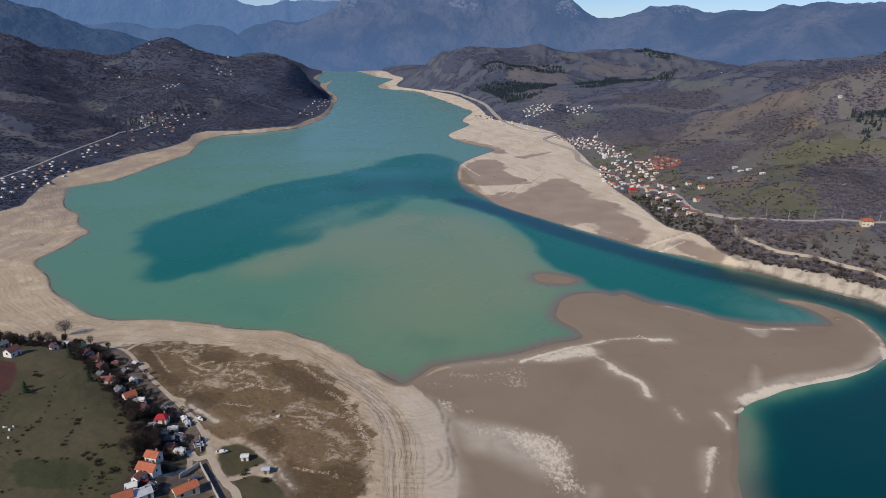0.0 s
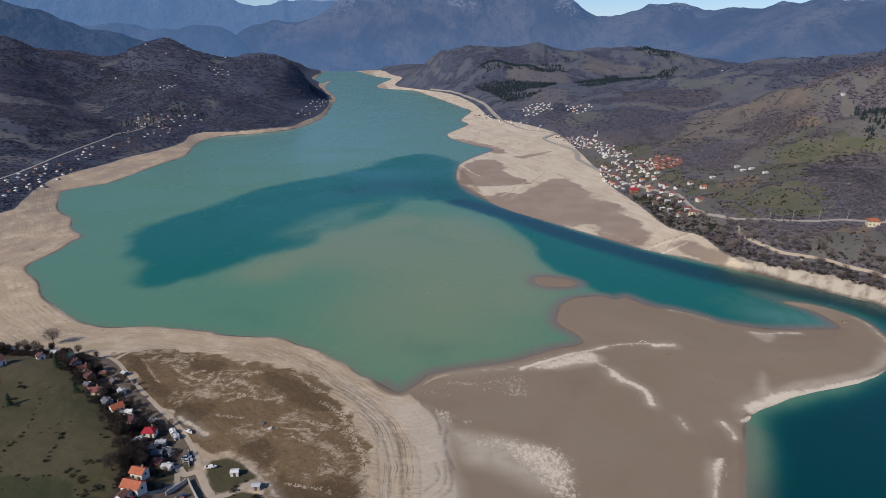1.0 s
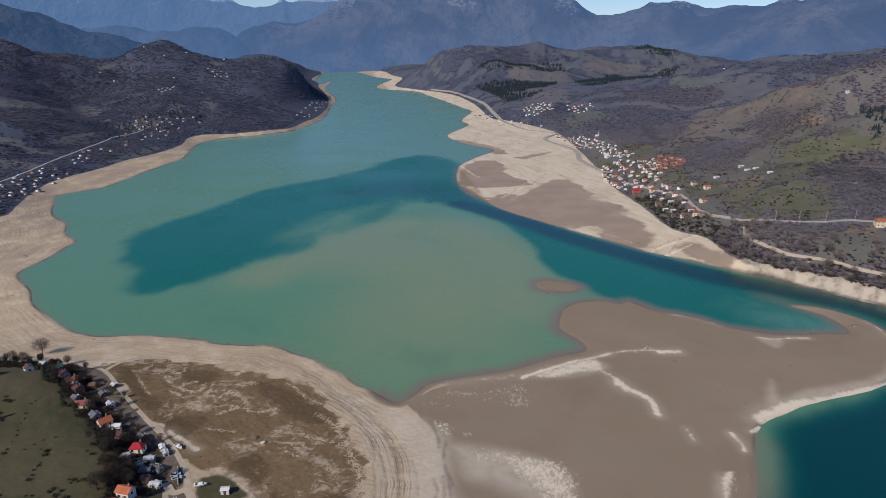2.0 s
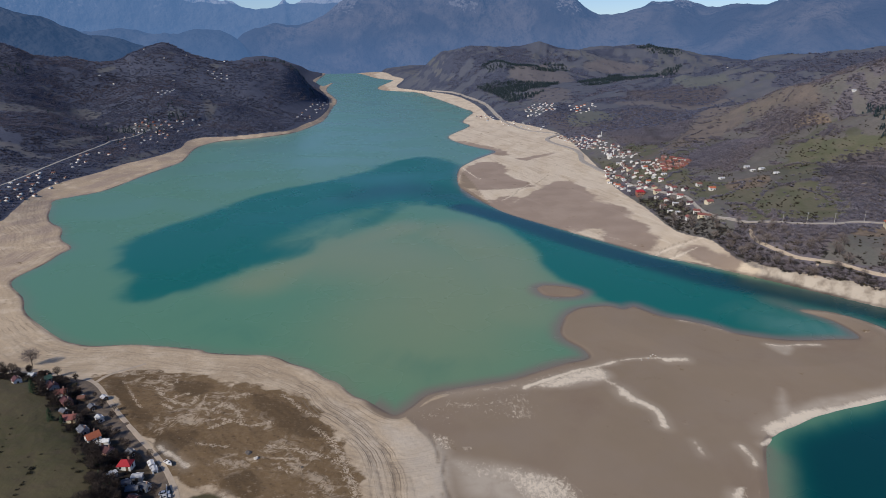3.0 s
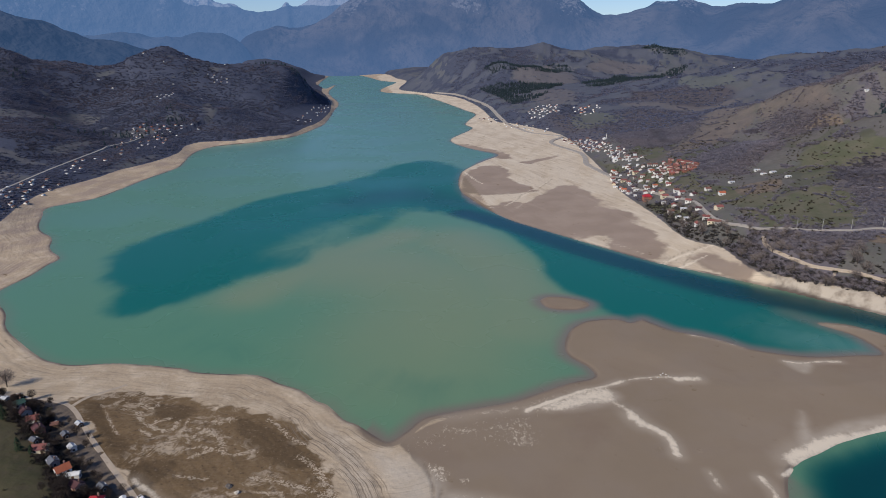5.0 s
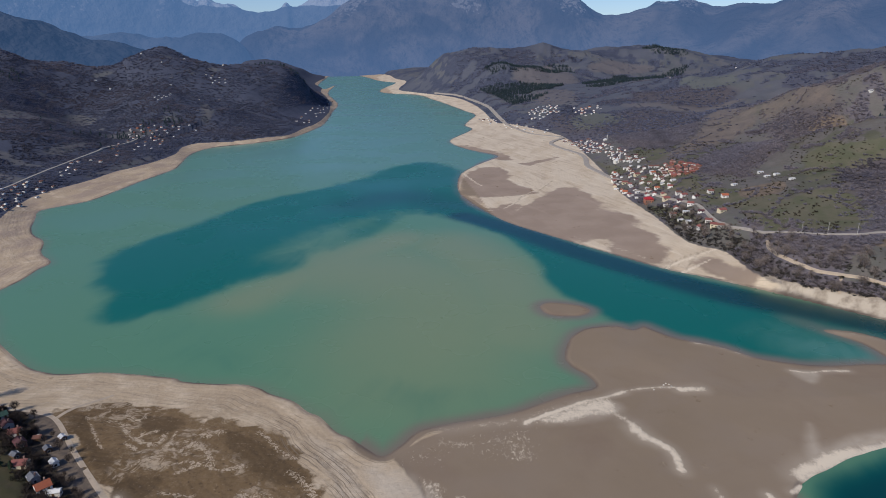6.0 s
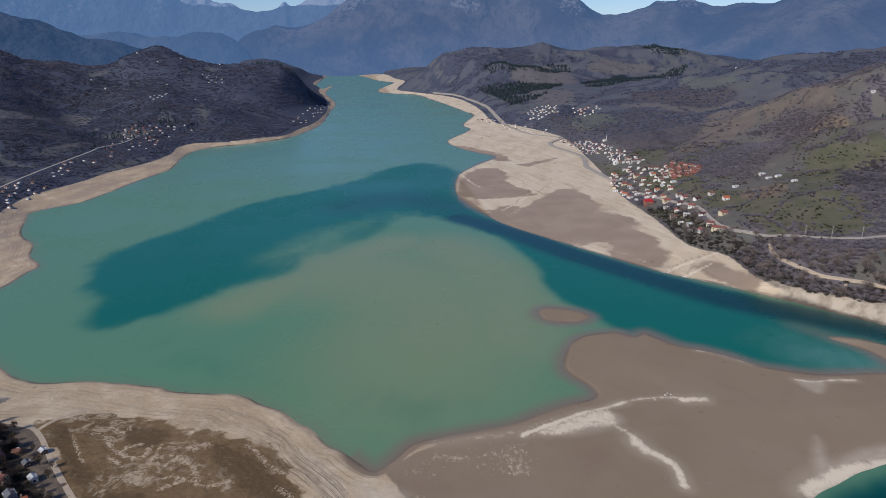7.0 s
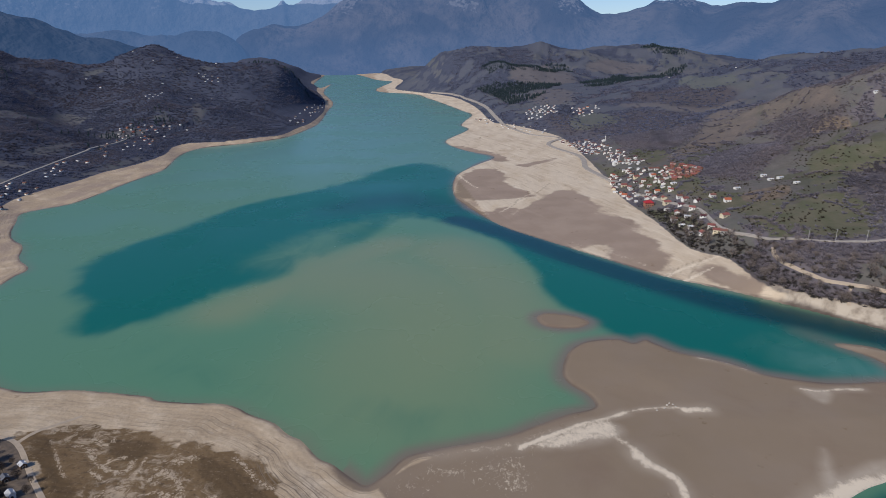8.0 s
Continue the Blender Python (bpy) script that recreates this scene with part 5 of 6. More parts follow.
ribbon("track_hut", [(-116, 199), (-111, 201), (-107, 206), (-105, 211)], 2.2, GRAVEL, "short dirt track to a hut", 0.06)
ribbon("track_lane", [(-137, 211), (-134, 203), (-139, 194), (-146, 188)], 2.4, GRAVEL, "dirt lane between the cottages", 0.06)


# ---------------------------------------------------------------- houses
def gable_walls(w, d, h, rise):
    bm = bmesh.new()
    x, y = w / 2, d / 2
    ring0 = [bm.verts.new(p) for p in ((-x, -y, -2.5), (x, -y, -2.5), (x, y, -2.5), (-x, y, -2.5))]
    ring1 = [bm.verts.new(p) for p in ((-x, -y, h), (x, -y, h), (x, y, h), (-x, y, h))]
    a, b = bm.verts.new((-x, 0, h + rise)), bm.verts.new((x, 0, h + rise))
    bm.faces.new(ring0[::-1])
    bm.faces.new((ring0[0], ring0[1], ring1[1], ring1[0]))
    bm.faces.new((ring0[2], ring0[3], ring1[3], ring1[2]))
    bm.faces.new((ring0[1], ring0[2], ring1[2], b, ring1[1]))
    bm.faces.new((ring0[3], ring0[0], ring1[0], a, ring1[3]))
    bm.faces.new((ring1[0], ring1[1], b, a))
    bm.faces.new((ring1[2], ring1[3], a, b))
    return bm


def gable_roof(w, d, h, rise, hip=0.0, over=0.5, thick=0.16):
    """Two slopes with eaves and thickness; hip: how far the ridge ends are drawn in."""
    bm = bmesh.new()
    x, y = w / 2 + over, d / 2 + over
    drop = rise * over / (d / 2)
    def shell(dz):
        e = [bm.verts.new(p) for p in ((-x, -y, h - drop + dz), (x, -y, h - drop + dz), (x, y, h - drop + dz), (-x, y, h - drop + dz))]
        r = [bm.verts.new((-x + hip, 0, h + rise + dz)), bm.verts.new((x - hip, 0, h + rise + dz))]
        return e, r
    (e0, r0), (e1, r1) = shell(0.03), shell(thick + 0.03)
    for e, r, flip in ((e0, r0, True), (e1, r1, False)):
        for q in ((e[0], e[1], r[1], r[0]), (e[2], e[3], r[0], r[1])):
            bm.faces.new(q[::-1] if flip else q)
        if hip:
            for q in ((e[1], e[2], r[1]), (e[3], e[0], r[0])):
                bm.faces.new(q[::-1] if flip else q)
    for k in range(4):
        m = (k + 1) % 4
        if hip or k in (0, 2):
            bm.faces.new((e0[k], e0[m], e1[m], e1[k]))
    if not hip:
        for i, j, k in ((1, 2, 1), (3, 0, 0)):
            bm.faces.new((e0[i], r0[k], r1[k], e1[i]))
            bm.faces.new((r0[k], e0[j], e1[j], r1[k]))
    return bm


def house(label, w, d, h, rise, roof, wall, hip=0.0, windows=2, chimney=True, fine=True, group="", name="house", category="house"):
    ob = thing(name, label, category, group)
    part("wall", gable_walls(w, d, h, rise if not hip else 0.05), WALLS[wall], ob)
    part("roof", gable_roof(w, d, h, rise, hip, 0.45 if h > 3 else 0.25), ROOFS[roof], ob)
    if chimney:
        part("chimney", box((w * 0.18, d * 0.10, h + rise * 0.3), (w * 0.18 + 0.6, d * 0.10 + 0.6, h + rise + 0.9), 0.03), CHIMNEY, ob)
    floors = 2 if h > 4.4 else 1
    for side in (-1, 1):
        for f in range(floors):
            for k in range(windows):
                cx = (k + 0.5) / windows * w - w / 2
                cz = 1.0 + f * 2.8
                if fine and f == 0 and side == -1 and k == windows - 1:
                    part("door", box((cx - 0.5, side * (d / 2 + 0.05), -0.1), (cx + 0.5, side * (d / 2 - 0.05), 2.05), 0.01), DOOR, ob)
                    continue
                if fine:
                    fr = part("window", box((cx - 0.62, side * (d / 2 + 0.04), cz - 0.08), (cx + 0.62, side * (d / 2 - 0.1), cz + 1.28), 0.01), FRAME, ob)
                    part("pane", box((cx - 0.5, side * (d / 2 + 0.055), cz + 0.03), (cx + 0.5, side * (d / 2 - 0.05), cz + 1.17)), GLASS, fr)
                else:
                    part("window", box((cx - 0.55, side * (d / 2 + 0.04), cz), (cx + 0.55, side * (d / 2 - 0.1), cz + 1.25)), GLASS, ob)
    for end in (-1, 1) if fine else ():
        fr = part("window", box((end * (w / 2 + 0.04), -0.62, h - 1.75), (end * (w / 2 - 0.1), 0.62, h - 0.45), 0.01), FRAME, ob)
        part("pane", box((end * (w / 2 + 0.055), -0.5, h - 1.64), (end * (w / 2 - 0.05), 0.5, h - 0.56)), GLASS, fr)
    return ob


# cottages of the near village: place, turn, length, depth, wall height, roof rise, roof, wall, hip
COTTAGES_AT_SHORE = [
    (-272.7, 276.2, 82, 9, 7.5, 4.8, 2.6, 'brown', 'white', 0),
    (-292.2, 290.9, 70, 8, 7, 3.0, 1.8, 'slate', 'grey', 0),
    (-260.2, 291.9, -35, 6, 5.5, 2.8, 1.9, 'maroon', 'white', 0),
    (-246.7, 296.1, 55, 7, 5.5, 3.2, 2.0, 'green', 'white', 0),
    (-237.1, 288.5, -35, 8, 6.5, 3.2, 2.2, 'maroon', 'grey', 0),
    (-229.1, 284.0, 30, 7.5, 6, 3.0, 2.0, 'red', 'white', 0),
    (-221.1, 277.0, -35, 8, 6, 3.0, 2.0, 'maroon', 'brick', 0),
    (-207.8, 261.8, 15, 8.5, 6.5, 3.2, 2.1, 'red', 'cream', 0),
    (-196.6, 254.7, -35, 7, 5.5, 2.7, 1.6, 'slate', 'grey', 0),
    (-188.3, 249.8, 55, 8, 6.5, 3.4, 2.6, 'orange', 'white', 0),
]
COTTAGES_AT_LANE = [
    (-182.6, 248.5, 20, 7, 4, 2.6, 0.9, 'white', 'white', 0),
    (-175.8, 241.3, -20, 7, 6, 3.0, 2.0, 'maroon', 'pink', 0),
    (-161.9, 233.1, 10, 8, 6.5, 3.2, 2.3, 'crimson', 'white', 2.2),
    (-153.4, 237.6, -50, 5, 3, 2.2, 0.6, 'white', 'white', 0),
    (-150.0, 234.3, -50, 5, 3, 2.2, 0.6, 'metal', 'white', 0),
    (-153.6, 227.8, 15, 6, 4, 2.5, 0.8, 'metal', 'grey', 0),
    (-147.8, 222.9, -15, 7, 4.5, 2.6, 1.0, 'slate', 'white', 0),
    (-150.6, 219.5, 15, 6.5, 4.5, 2.6, 1.2, 'slate', 'wood', 0),
    (-142.3, 212.7, 0, 6, 4, 2.4, 0.8, 'metal', 'white', 0),
    (-146.8, 214.1, -10, 6, 5, 2.6, 1.4, 'maroon', 'wood', 0),
]
COTTAGES_AT_YARD = [
    (-162.8, 225.2, 60, 5, 3, 2.2, 0.7, 'metal', 'grey', 0),
    (-148.0, 202.5, -8, 8, 6, 4.6, 1.9, 'orange', 'white', 0),
    (-144.4, 192.7, -8, 11, 7, 4.8, 2.3, 'orange', 'white', 0),
    (-145.2, 186.5, 82, 5.5, 4.5, 3.4, 1.5, 'brown', 'white', 0),
    (-143.8, 174.1, 40, 10, 7, 4.0, 2.2, 'orange', 'white', 0),
    (-138.3, 178.4, 45, 9, 7.5, 3.2, 1.0, 'metal', 'white', 0),
    (-125.9, 186.9, 48, 13, 7, 3.6, 2.0, 'orange', 'cream', 0),
    (-218.0, 283.8, 20, 5, 4, 2.4, 1.2, 'brown', 'wood', 0),
    (-259.9, 301.8, -10, 5, 4, 2.4, 1.0, 'metal', 'grey', 0),
    (-207.5, 276.6, -35, 5, 4, 2.4, 1.2, 'slate', 'wood', 0),
]
COTTAGES_BETWEEN = [
    (-197.3, 267.5, -35, 5.5, 4, 2.4, 1.2, 'metal', 'white', 0),
    (-166.2, 243.4, -30, 5.5, 4, 2.5, 1.2, 'slate', 'wood', 0),
    (-256.3, 305.1, 10, 5, 4, 2.4, 1.0, 'brown', 'wood', 0),
    (-207.6, 286.4, -30, 4.5, 3.5, 2.3, 1.0, 'metal', 'wood', 0),
    (-215.4, 267.5, -20, 5, 4, 2.4, 1.1, 'slate', 'wood', 0),
    (-154.9, 222.4, 20, 5, 4, 2.4, 1.0, 'slate', 'grey', 0),
    (-145.2, 181.9, 30, 6, 4.5, 2.6, 1.2, 'white', 'white', 0),
    (-137.7, 184.2, -30, 5, 4, 2.4, 1.0, 'slate', 'wood', 0),
]
COTTAGES = COTTAGES_AT_SHORE + COTTAGES_AT_LANE + COTTAGES_AT_YARD + COTTAGES_BETWEEN
ROOF_WORDS = {"orange": "bright orange tiled", "red": "red tiled", "crimson": "crimson", "maroon": "dark maroon", "brown": "brown tiled", "slate": "dark grey",
              "metal": "grey sheet-metal", "white": "white sheet-metal", "green": "dark green"}
WALL_WORDS = {"white": "white plastered", "cream": "cream plastered", "grey": "grey block", "brick": "red brick", "pink": "faded pink", "wood": "dark boarded"}
for x, y, yaw, w, d, h, rise, roof, wall, hip in COTTAGES:
    w, d, h, rise = w * 0.70, d * 0.72, h * 0.72, rise * 0.74
    small = w * d < 15.5
    ob = house(f"{WALL_WORDS[wall]} {'shed' if small else 'cottage'} with a {ROOF_WORDS[roof]} roof by a track", w, d, h, rise, roof, wall, hip,
               1 if small else 2, not small, True, "cottages by the meadow", "shed" if small else "cottage", "shed" if small else "house")
    ob.matrix_world = pose(x, y, height(x, y), 0, 0, yaw)

# villages round the lake: a few kinds, copied
KINDS = [("white", "red", 6.8, 5.6, 4.2, 1.6), ("white", "brown", 6.3, 5.4, 4.2, 1.5), ("cream", "red", 7.6, 6.3, 4.2, 1.7), ("white", "orange", 6.8, 5.8, 4.2, 1.7),
         ("white", "metal", 6.3, 4.9, 2.6, 1.1), ("grey", "brown", 6.3, 5.4, 4.1, 1.5), ("white", "maroon", 6.8, 5.4, 2.8, 1.7), ("white", "white", 5.8, 4.5, 2.6, 0.7),
         ("brick", "red", 6.3, 5.6, 4.0, 1.6), ("pink", "brown", 6.7, 6.3, 4.2, 1.7)]
house_kinds = []
for wall, roof, w, d, h, rise in KINDS:
    label = f"{WALL_WORDS[wall]} village house with a {ROOF_WORDS[roof]} roof"
    house_kinds.append([label, (w * 0.86, d * 0.86, h * 0.86, rise * 0.86, roof, wall), None])


def put_house(k, x, y, yaw, group, z=None, scale=1.0):
    label, spec, made = house_kinds[k]
    z = height(x, y) if z is None else z
    m = pose(x, y, z, 0, 0, yaw)
    if made is None:
        ob = house(label, *spec, windows=2, chimney=True, fine=False, group=group)
        ob.matrix_world = m
        house_kinds[k][2] = ob
    else:
        ob = copy_thing(made, m)
        tagged(ob, group=group)
    ob.scale = (scale, scale, scale * 0.82)
    return ob


def inside(poly, x, y):
    _, i, _ = line_distance(np.array([x]), np.array([y]), np.array(poly, float), True)
    return bool(i[0])


def far_houses(name, spots, label):
    """Houses too far off to be told apart one by one, as one mesh: spots hold a kind and a pose."""
    co, tris, slots, mats, n = [], [], [], [], 0
    for k, m in spots:
        if house_kinds[k][2] is None:
            put_house(k, 0, 0, 0, "", -300.0)
        for piece in house_kinds[k][2].children:
            me = piece.data
            me.calc_loop_triangles()
            v, t = np.empty(len(me.vertices) * 3), np.empty(len(me.loop_triangles) * 3, np.int32)
            me.vertices.foreach_get("co", v)
            me.loop_triangles.foreach_get("vertices", t)
            mat = me.materials[0]
            if mat not in mats:
                mats.append(mat)
            co.append(v.reshape(-1, 3) @ np.array(m.to_3x3()).T + np.array(m.translation))
            tris.append(t.reshape(-1, 3) + n)
            slots.append(np.full(len(t) // 3, mats.index(mat), np.int32))
            n += len(v) // 3
    me = raw_mesh(name, np.concatenate(co), np.concatenate(tris), mats[0])
    for mat in mats[1:]:
        me.materials.append(mat)
    me.polygons.foreach_set("material_index", np.concatenate(slots))
    return tagged(new(name, me), label, "houses", kind="stuff")


taken = []


def scatter(poly, count, gap, rng, tries=6000):
    xs, ys = [p[0] for p in poly], [p[1] for p in poly]
    X, Y = np.array([rng.uniform(min(xs), max(xs)) for _ in range(tries)]), np.array([rng.uniform(min(ys), max(ys)) for _ in range(tries)])
    _, ok, _ = line_distance(X, Y, np.array(poly, float), True)
    out = []
    for x, y in zip(X[ok], Y[ok]):
        if all((x - a) ** 2 + (y - b) ** 2 > gap * gap for a, b in taken):
            taken.append((x, y))
            out.append((x, y))
            if len(out) == count:
                break
    return out


EAST_VILLAGE = [
    ([(120, 924), (149, 917), (176, 855), (167, 763), (132, 769), (117, 821)], 52, 8.5, (0, 1, 2, 3, 4, 6, 7), 'houses of the east village', 0.9),
    ([(167, 861), (194, 891), (216, 834), (200, 809), (173, 806)], 44, 7.5, (0, 8, 9, 5, 1, 2, 8), 'houses of the red-roofed quarter', 0.9),
    ([(70, 1250), (120, 1180), (149, 1037), (168, 927), (148, 911), (142, 953), (126, 1045), (104, 1108)], 90, 6.6, (1, 4, 7, 6, 0, 5), 'houses of the upper east village', 0.78),
    ([(12, 1502), (39, 1575), (83, 1567), (84, 1476), (42, 1434), (15, 1465)], 40, 6.5, (4, 7, 1, 4, 0), 'houses of the far hamlet', 0.85),
]
EAST_HAMLETS = [
    ([(105, 1511), (167, 1494), (167, 1439), (131, 1400), (109, 1456)], 16, 10, (4, 7, 1, 3), 'houses of the upper hamlet', 0.85),
    ([(-110, 1647), (-19, 1488), (18, 1428), (81, 1329), (88, 1292), (34, 1330), (-24, 1415), (-99, 1533)], 30, 9, (4, 7, 1, 5), 'houses along the far shore', 0.8),
    ([(155, 763), (167, 716), (171, 662), (169, 632), (158, 649), (152, 714)], 12, 11, (0, 1, 2, 6, 4), 'houses of the east village', 1.0),
    ([(250, 900), (700, 1000), (700, 1700), (250, 1800)], 7, 60, (4, 1, 7), 'farmhouses on the east hills', 0.85),
]
WEST_VILLAGES = [
    ([(-625.8, 688.1), (-643.3, 768.1), (-640.7, 820.5), (-599.7, 798.2), (-574.5, 707.5), (-554.9, 602.9)], 34, 11, (4,7,5,4,1), 'houses of the west village', 0.75),
    ([(-687.4, 1013.6), (-717.0, 1189.9), (-641.0, 1275.5), (-624.6, 1215.0), (-624.7, 1083.7), (-633.2, 958.7)], 22, 13, (4,7,1,0,5), 'houses under the west hill', 0.75),
    ([(-505.7, 1452.4), (-610.6, 2012.8), (-622.0, 2150.1), (-521.4, 1738.1), (-471.3, 1450.1)], 30, 13, (4,7,4,1,5), 'houses on the west point', 0.75),
    ([(-667.3, 883.1), (-661.0, 971.9), (-624.4, 944.6), (-615.7, 833.7)], 10, 12, (4,7,1), 'houses of the west village', 0.75),
    ([(-1100, 1350), (-700, 1250), (-640, 1500), (-760, 1750), (-1000, 1700)], 9, 40, (4, 7, 1), 'farmhouses on the west hill', 0.75),
    ([(-748, 1206), (-722, 1236), (-691, 1233), (-653, 1274), (-646, 1263), (-677, 1205), (-664, 1149), (-723, 1156)], 26, 10, (4, 7, 1, 0, 8), 'houses under the west hill', 0.75),
    ([(-801, 1383), (-774, 1419), (-752, 1389), (-784, 1364)], 7, 10, (4, 7, 1), 'farmhouses on the west hill', 0.75),
    ([(-782, 1601), (-733, 1597), (-707, 1575), (-740, 1547)], 9, 12, (4, 7, 1), 'farmhouses on the west hill', 0.75),
]
VILLAGES = EAST_VILLAGE + EAST_HAMLETS + WEST_VILLAGES
rng = random.Random(11)
for x, y, yaw, k in [(171.8, 728.8, 20, 0), (180.4, 714.6, 30, 6), (196.0, 721.4, 10, 1), (203.7, 699.6, 5, 3), (188.7, 654.6, 20, 2), (176.7, 630.9, -25, 2), (175.3, 643.6, -25, 0), (175.7, 671.9, -30, 6), (172.5, 699.6, -30, 0), (166.6, 720.1, -20, 6), (154.2, 724.9, 10, 7), (157.6, 673.5, 20, 7), (224.5, 739.8, 20, 4), (169.3, 740.9, 5, 1), (173.4, 788.3, 15, 4), (260.4, 772.5, 0, 4), (262.0, 756.9, 10, 7), (271.1, 756.2, 20, 4), (274.3, 723.9, 10, 7), (180.6, 625.4, -20, 5)]:
    taken.append((x, y))
    put_house(k, x, y, yaw, "houses of the east village", height(x, y) - 0.5)
far_spots = []
for poly, count, gap, kinds, group, size in VILLAGES:
    spots = scatter(poly, count, gap, rng)
    zs = land(np.array([p[0] for p in spots]), np.array([p[1] for p in spots]))[0] if spots else []
    for (x, y), z in zip(spots, zs):
        if z < 3:
            continue
        k, yaw, scale = rng.choice(kinds), rng.choice((0, 90)) + rng.uniform(-25, 25), size * rng.uniform(0.85, 1.15)
        if y > 1290 or x < -300 and house_kinds[k][2]:
            far_spots.append((k, pose(x, y, float(z) - 0.5, 0, 0, yaw) @ Matrix.Diagonal((scale, scale, scale * 0.82, 1))))
        else:
            put_house(k, x, y, yaw, group, float(z) - 0.5, scale)
far_houses("far_houses", far_spots, "small white and red-roofed houses far up the lake")

# large red house by the shore, and the house beside the upper road
RED_HOUSE, ROAD_HOUSE = (141.3, 751.9), (303.6, 556.0)
lone = house("cream two-storey house with an orange roof by the road", 9, 7, 4.8, 1.8, "orange", "cream", 2.0, 3, True, True, "houses of the east village")
lone.matrix_world = pose(*ROAD_HOUSE, height(*ROAD_HOUSE), 0, 0, -8)
taken.append(ROAD_HOUSE)
big = house("large crimson three-storey house by the shore", 9, 7, 4.6, 2.0, "crimson", "brick", 2.6, 4, True, False, "houses of the east village")
big.matrix_world = pose(*RED_HOUSE, height(*RED_HOUSE), 0, 0, 8)


def mosque(x, y, size):
    ob = thing("mosque", "small white mosque with a slender minaret in the village", "mosque", at=(x, y, height(x, y)), yaw=15)
    ob.scale = (size, size, size)
    part("hall", box((-6, -6, -2), (6, 6, 6.5), 0.1), WALLS["white"], ob)
    dome = bmesh.new()
    bmesh.ops.create_uvsphere(dome, u_segments=20, v_segments=12, radius=5.0)
    for v in dome.verts:
        v.co.z = max(v.co.z, -0.5) * 0.8 + 6.6
    part("dome", dome, ROOFS["metal"], ob)
    shaft = add_tube(bmesh.new(), (7.2, 0, -2), (7.2, 0, 19), 1.25, 1.1, 10)
    mn = part("minaret", shaft, WALLS["white"], ob)
    part("balcony", tube((7.2, 0, 18.4), (7.2, 0, 19.6), 1.7, 1.9, 12), WALLS["white"], mn)
    part("lantern", tube((7.2, 0, 19.6), (7.2, 0, 23), 0.85, 0.8, 10), WALLS["white"], mn)
    part("spire", tube((7.2, 0, 23), (7.2, 0, 27.5), 1.0, 0.03, 10), ROOFS["metal"], mn, "grey metal cone")
    for k in range(3):
        part("window", box((-4.5 + 3.6 * k, -6.06, 1.5), (-3.0 + 3.6 * k, -5.9, 4.5)), GLASS, ob)
    return ob


mosque(136, 966, 0.6)
mosque(138, 1122, 0.42)


def utility_pole(x, y, group="poles along the upper road"):
    ob = thing("utility_pole", "pale concrete utility pole with a crossarm beside the road", "utility pole", group, (x, y, height(x, y) - 0.5), 8)
    part("pole", tube((0, 0, 0), (0, 0, 10.0), 0.24, 0.15, 8), CONCRETE, ob)
    part("crossarm", box((-1.3, -0.1, 9.2), (1.3, 0.1, 9.4), 0.02), STEEL, ob)
    for k in (-1.1, 0.0, 1.1):
        part("insulator", tube((k, 0, 9.4), (k, 0, 9.8), 0.07, 0.05, 6), GLASS, ob)
    return ob


for x, y in [(246.7, 574.2), (266.0, 568.8), (290.4, 570.9), (317.3, 562.9), (230.4, 582.2)]:
    utility_pole(x, y)

# ---------------------------------------------------------------- yard, boats, vehicles
def garden_wall(name, a, b, h, label):
    a, b = Vector((*a, 0)), Vector((*b, 0))
    n = max(2, int((b - a).length / 2.5))
    ob = thing(name, label, "wall", "walls of the yard")
    zs = [height(*(a.lerp(b, k / n))[:2]) for k in range(n + 1)]
    across = (b - a).normalized().cross(Vector((0, 0, 1))) * 0.18
    for k in range(n):
        p, q = a.lerp(b, k / n), a.lerp(b, (k + 0.985) / n)
        z0, z1 = min(zs[k], zs[k + 1]) - 0.4, max(zs[k], zs[k + 1]) + h
        bm = bmesh.new()
        lo = [bm.verts.new((*v[:2], z0)) for v in (p - across, q - across, q + across, p + across)]
        hi = [bm.verts.new((*v[:2], z1)) for v in (p - across, q - across, q + across, p + across)]
        bm.faces.new(lo[::-1])
        bm.faces.new(hi)
        for i in range(4):
            j = (i + 1) % 4
            bm.faces.new((lo[i], lo[j], hi[j], hi[i]))
        part("panel", bm, CONCRETE, ob)
    return ob


garden_wall("garden_wall", (-130, 206.5), (-111, 185), 1.9, "pale concrete wall round a bare yard")
garden_wall("garden_wall", (-130.5, 206), (-133, 195), 1.7, "low concrete wall between yard and lane")
garden_wall("garden_wall", (-140, 226), (-134.5, 216), 1.4, "dark-stained concrete wall beside parked cars")


def boat(x, y, yaw, label):
    ob = thing("boat", label, "boat", "", (x, y, height(x, y) + 0.15), yaw)
    bm = bmesh.new()
    rows = []
    for s in np.linspace(0, 1, 9):
        half = 0.95 * (1 - max(0, s - 0.45) ** 2 * 3.3) if s < 1 else 0.02
        keel = 0.0 if s < 0.7 else (s - 0.7) * 1.2
        px = -2.6 + 5.2 * s
        rows.append([bm.verts.new(p) for p in ((px, -half, 0.95 + 0.2 * s), (px, -half * 0.75, 0.35 + keel * 0.6), (px, 0, keel), (px, half * 0.75, 0.35 + keel * 0.6), (px, half, 0.95 + 0.2 * s))])
    for r, q in zip(rows, rows[1:]):
        for k in range(4):
            bm.faces.new((r[k], q[k], q[k + 1], r[k + 1]))
        bm.faces.new((r[4], q[4], q[0], r[0]))
    bm.faces.new(rows[0])
    part("hull", bm, HULL, ob)
    part("cabin", box((-0.6, -0.6, 0.98), (1.0, 0.6, 1.65), 0.12), HULL, ob)
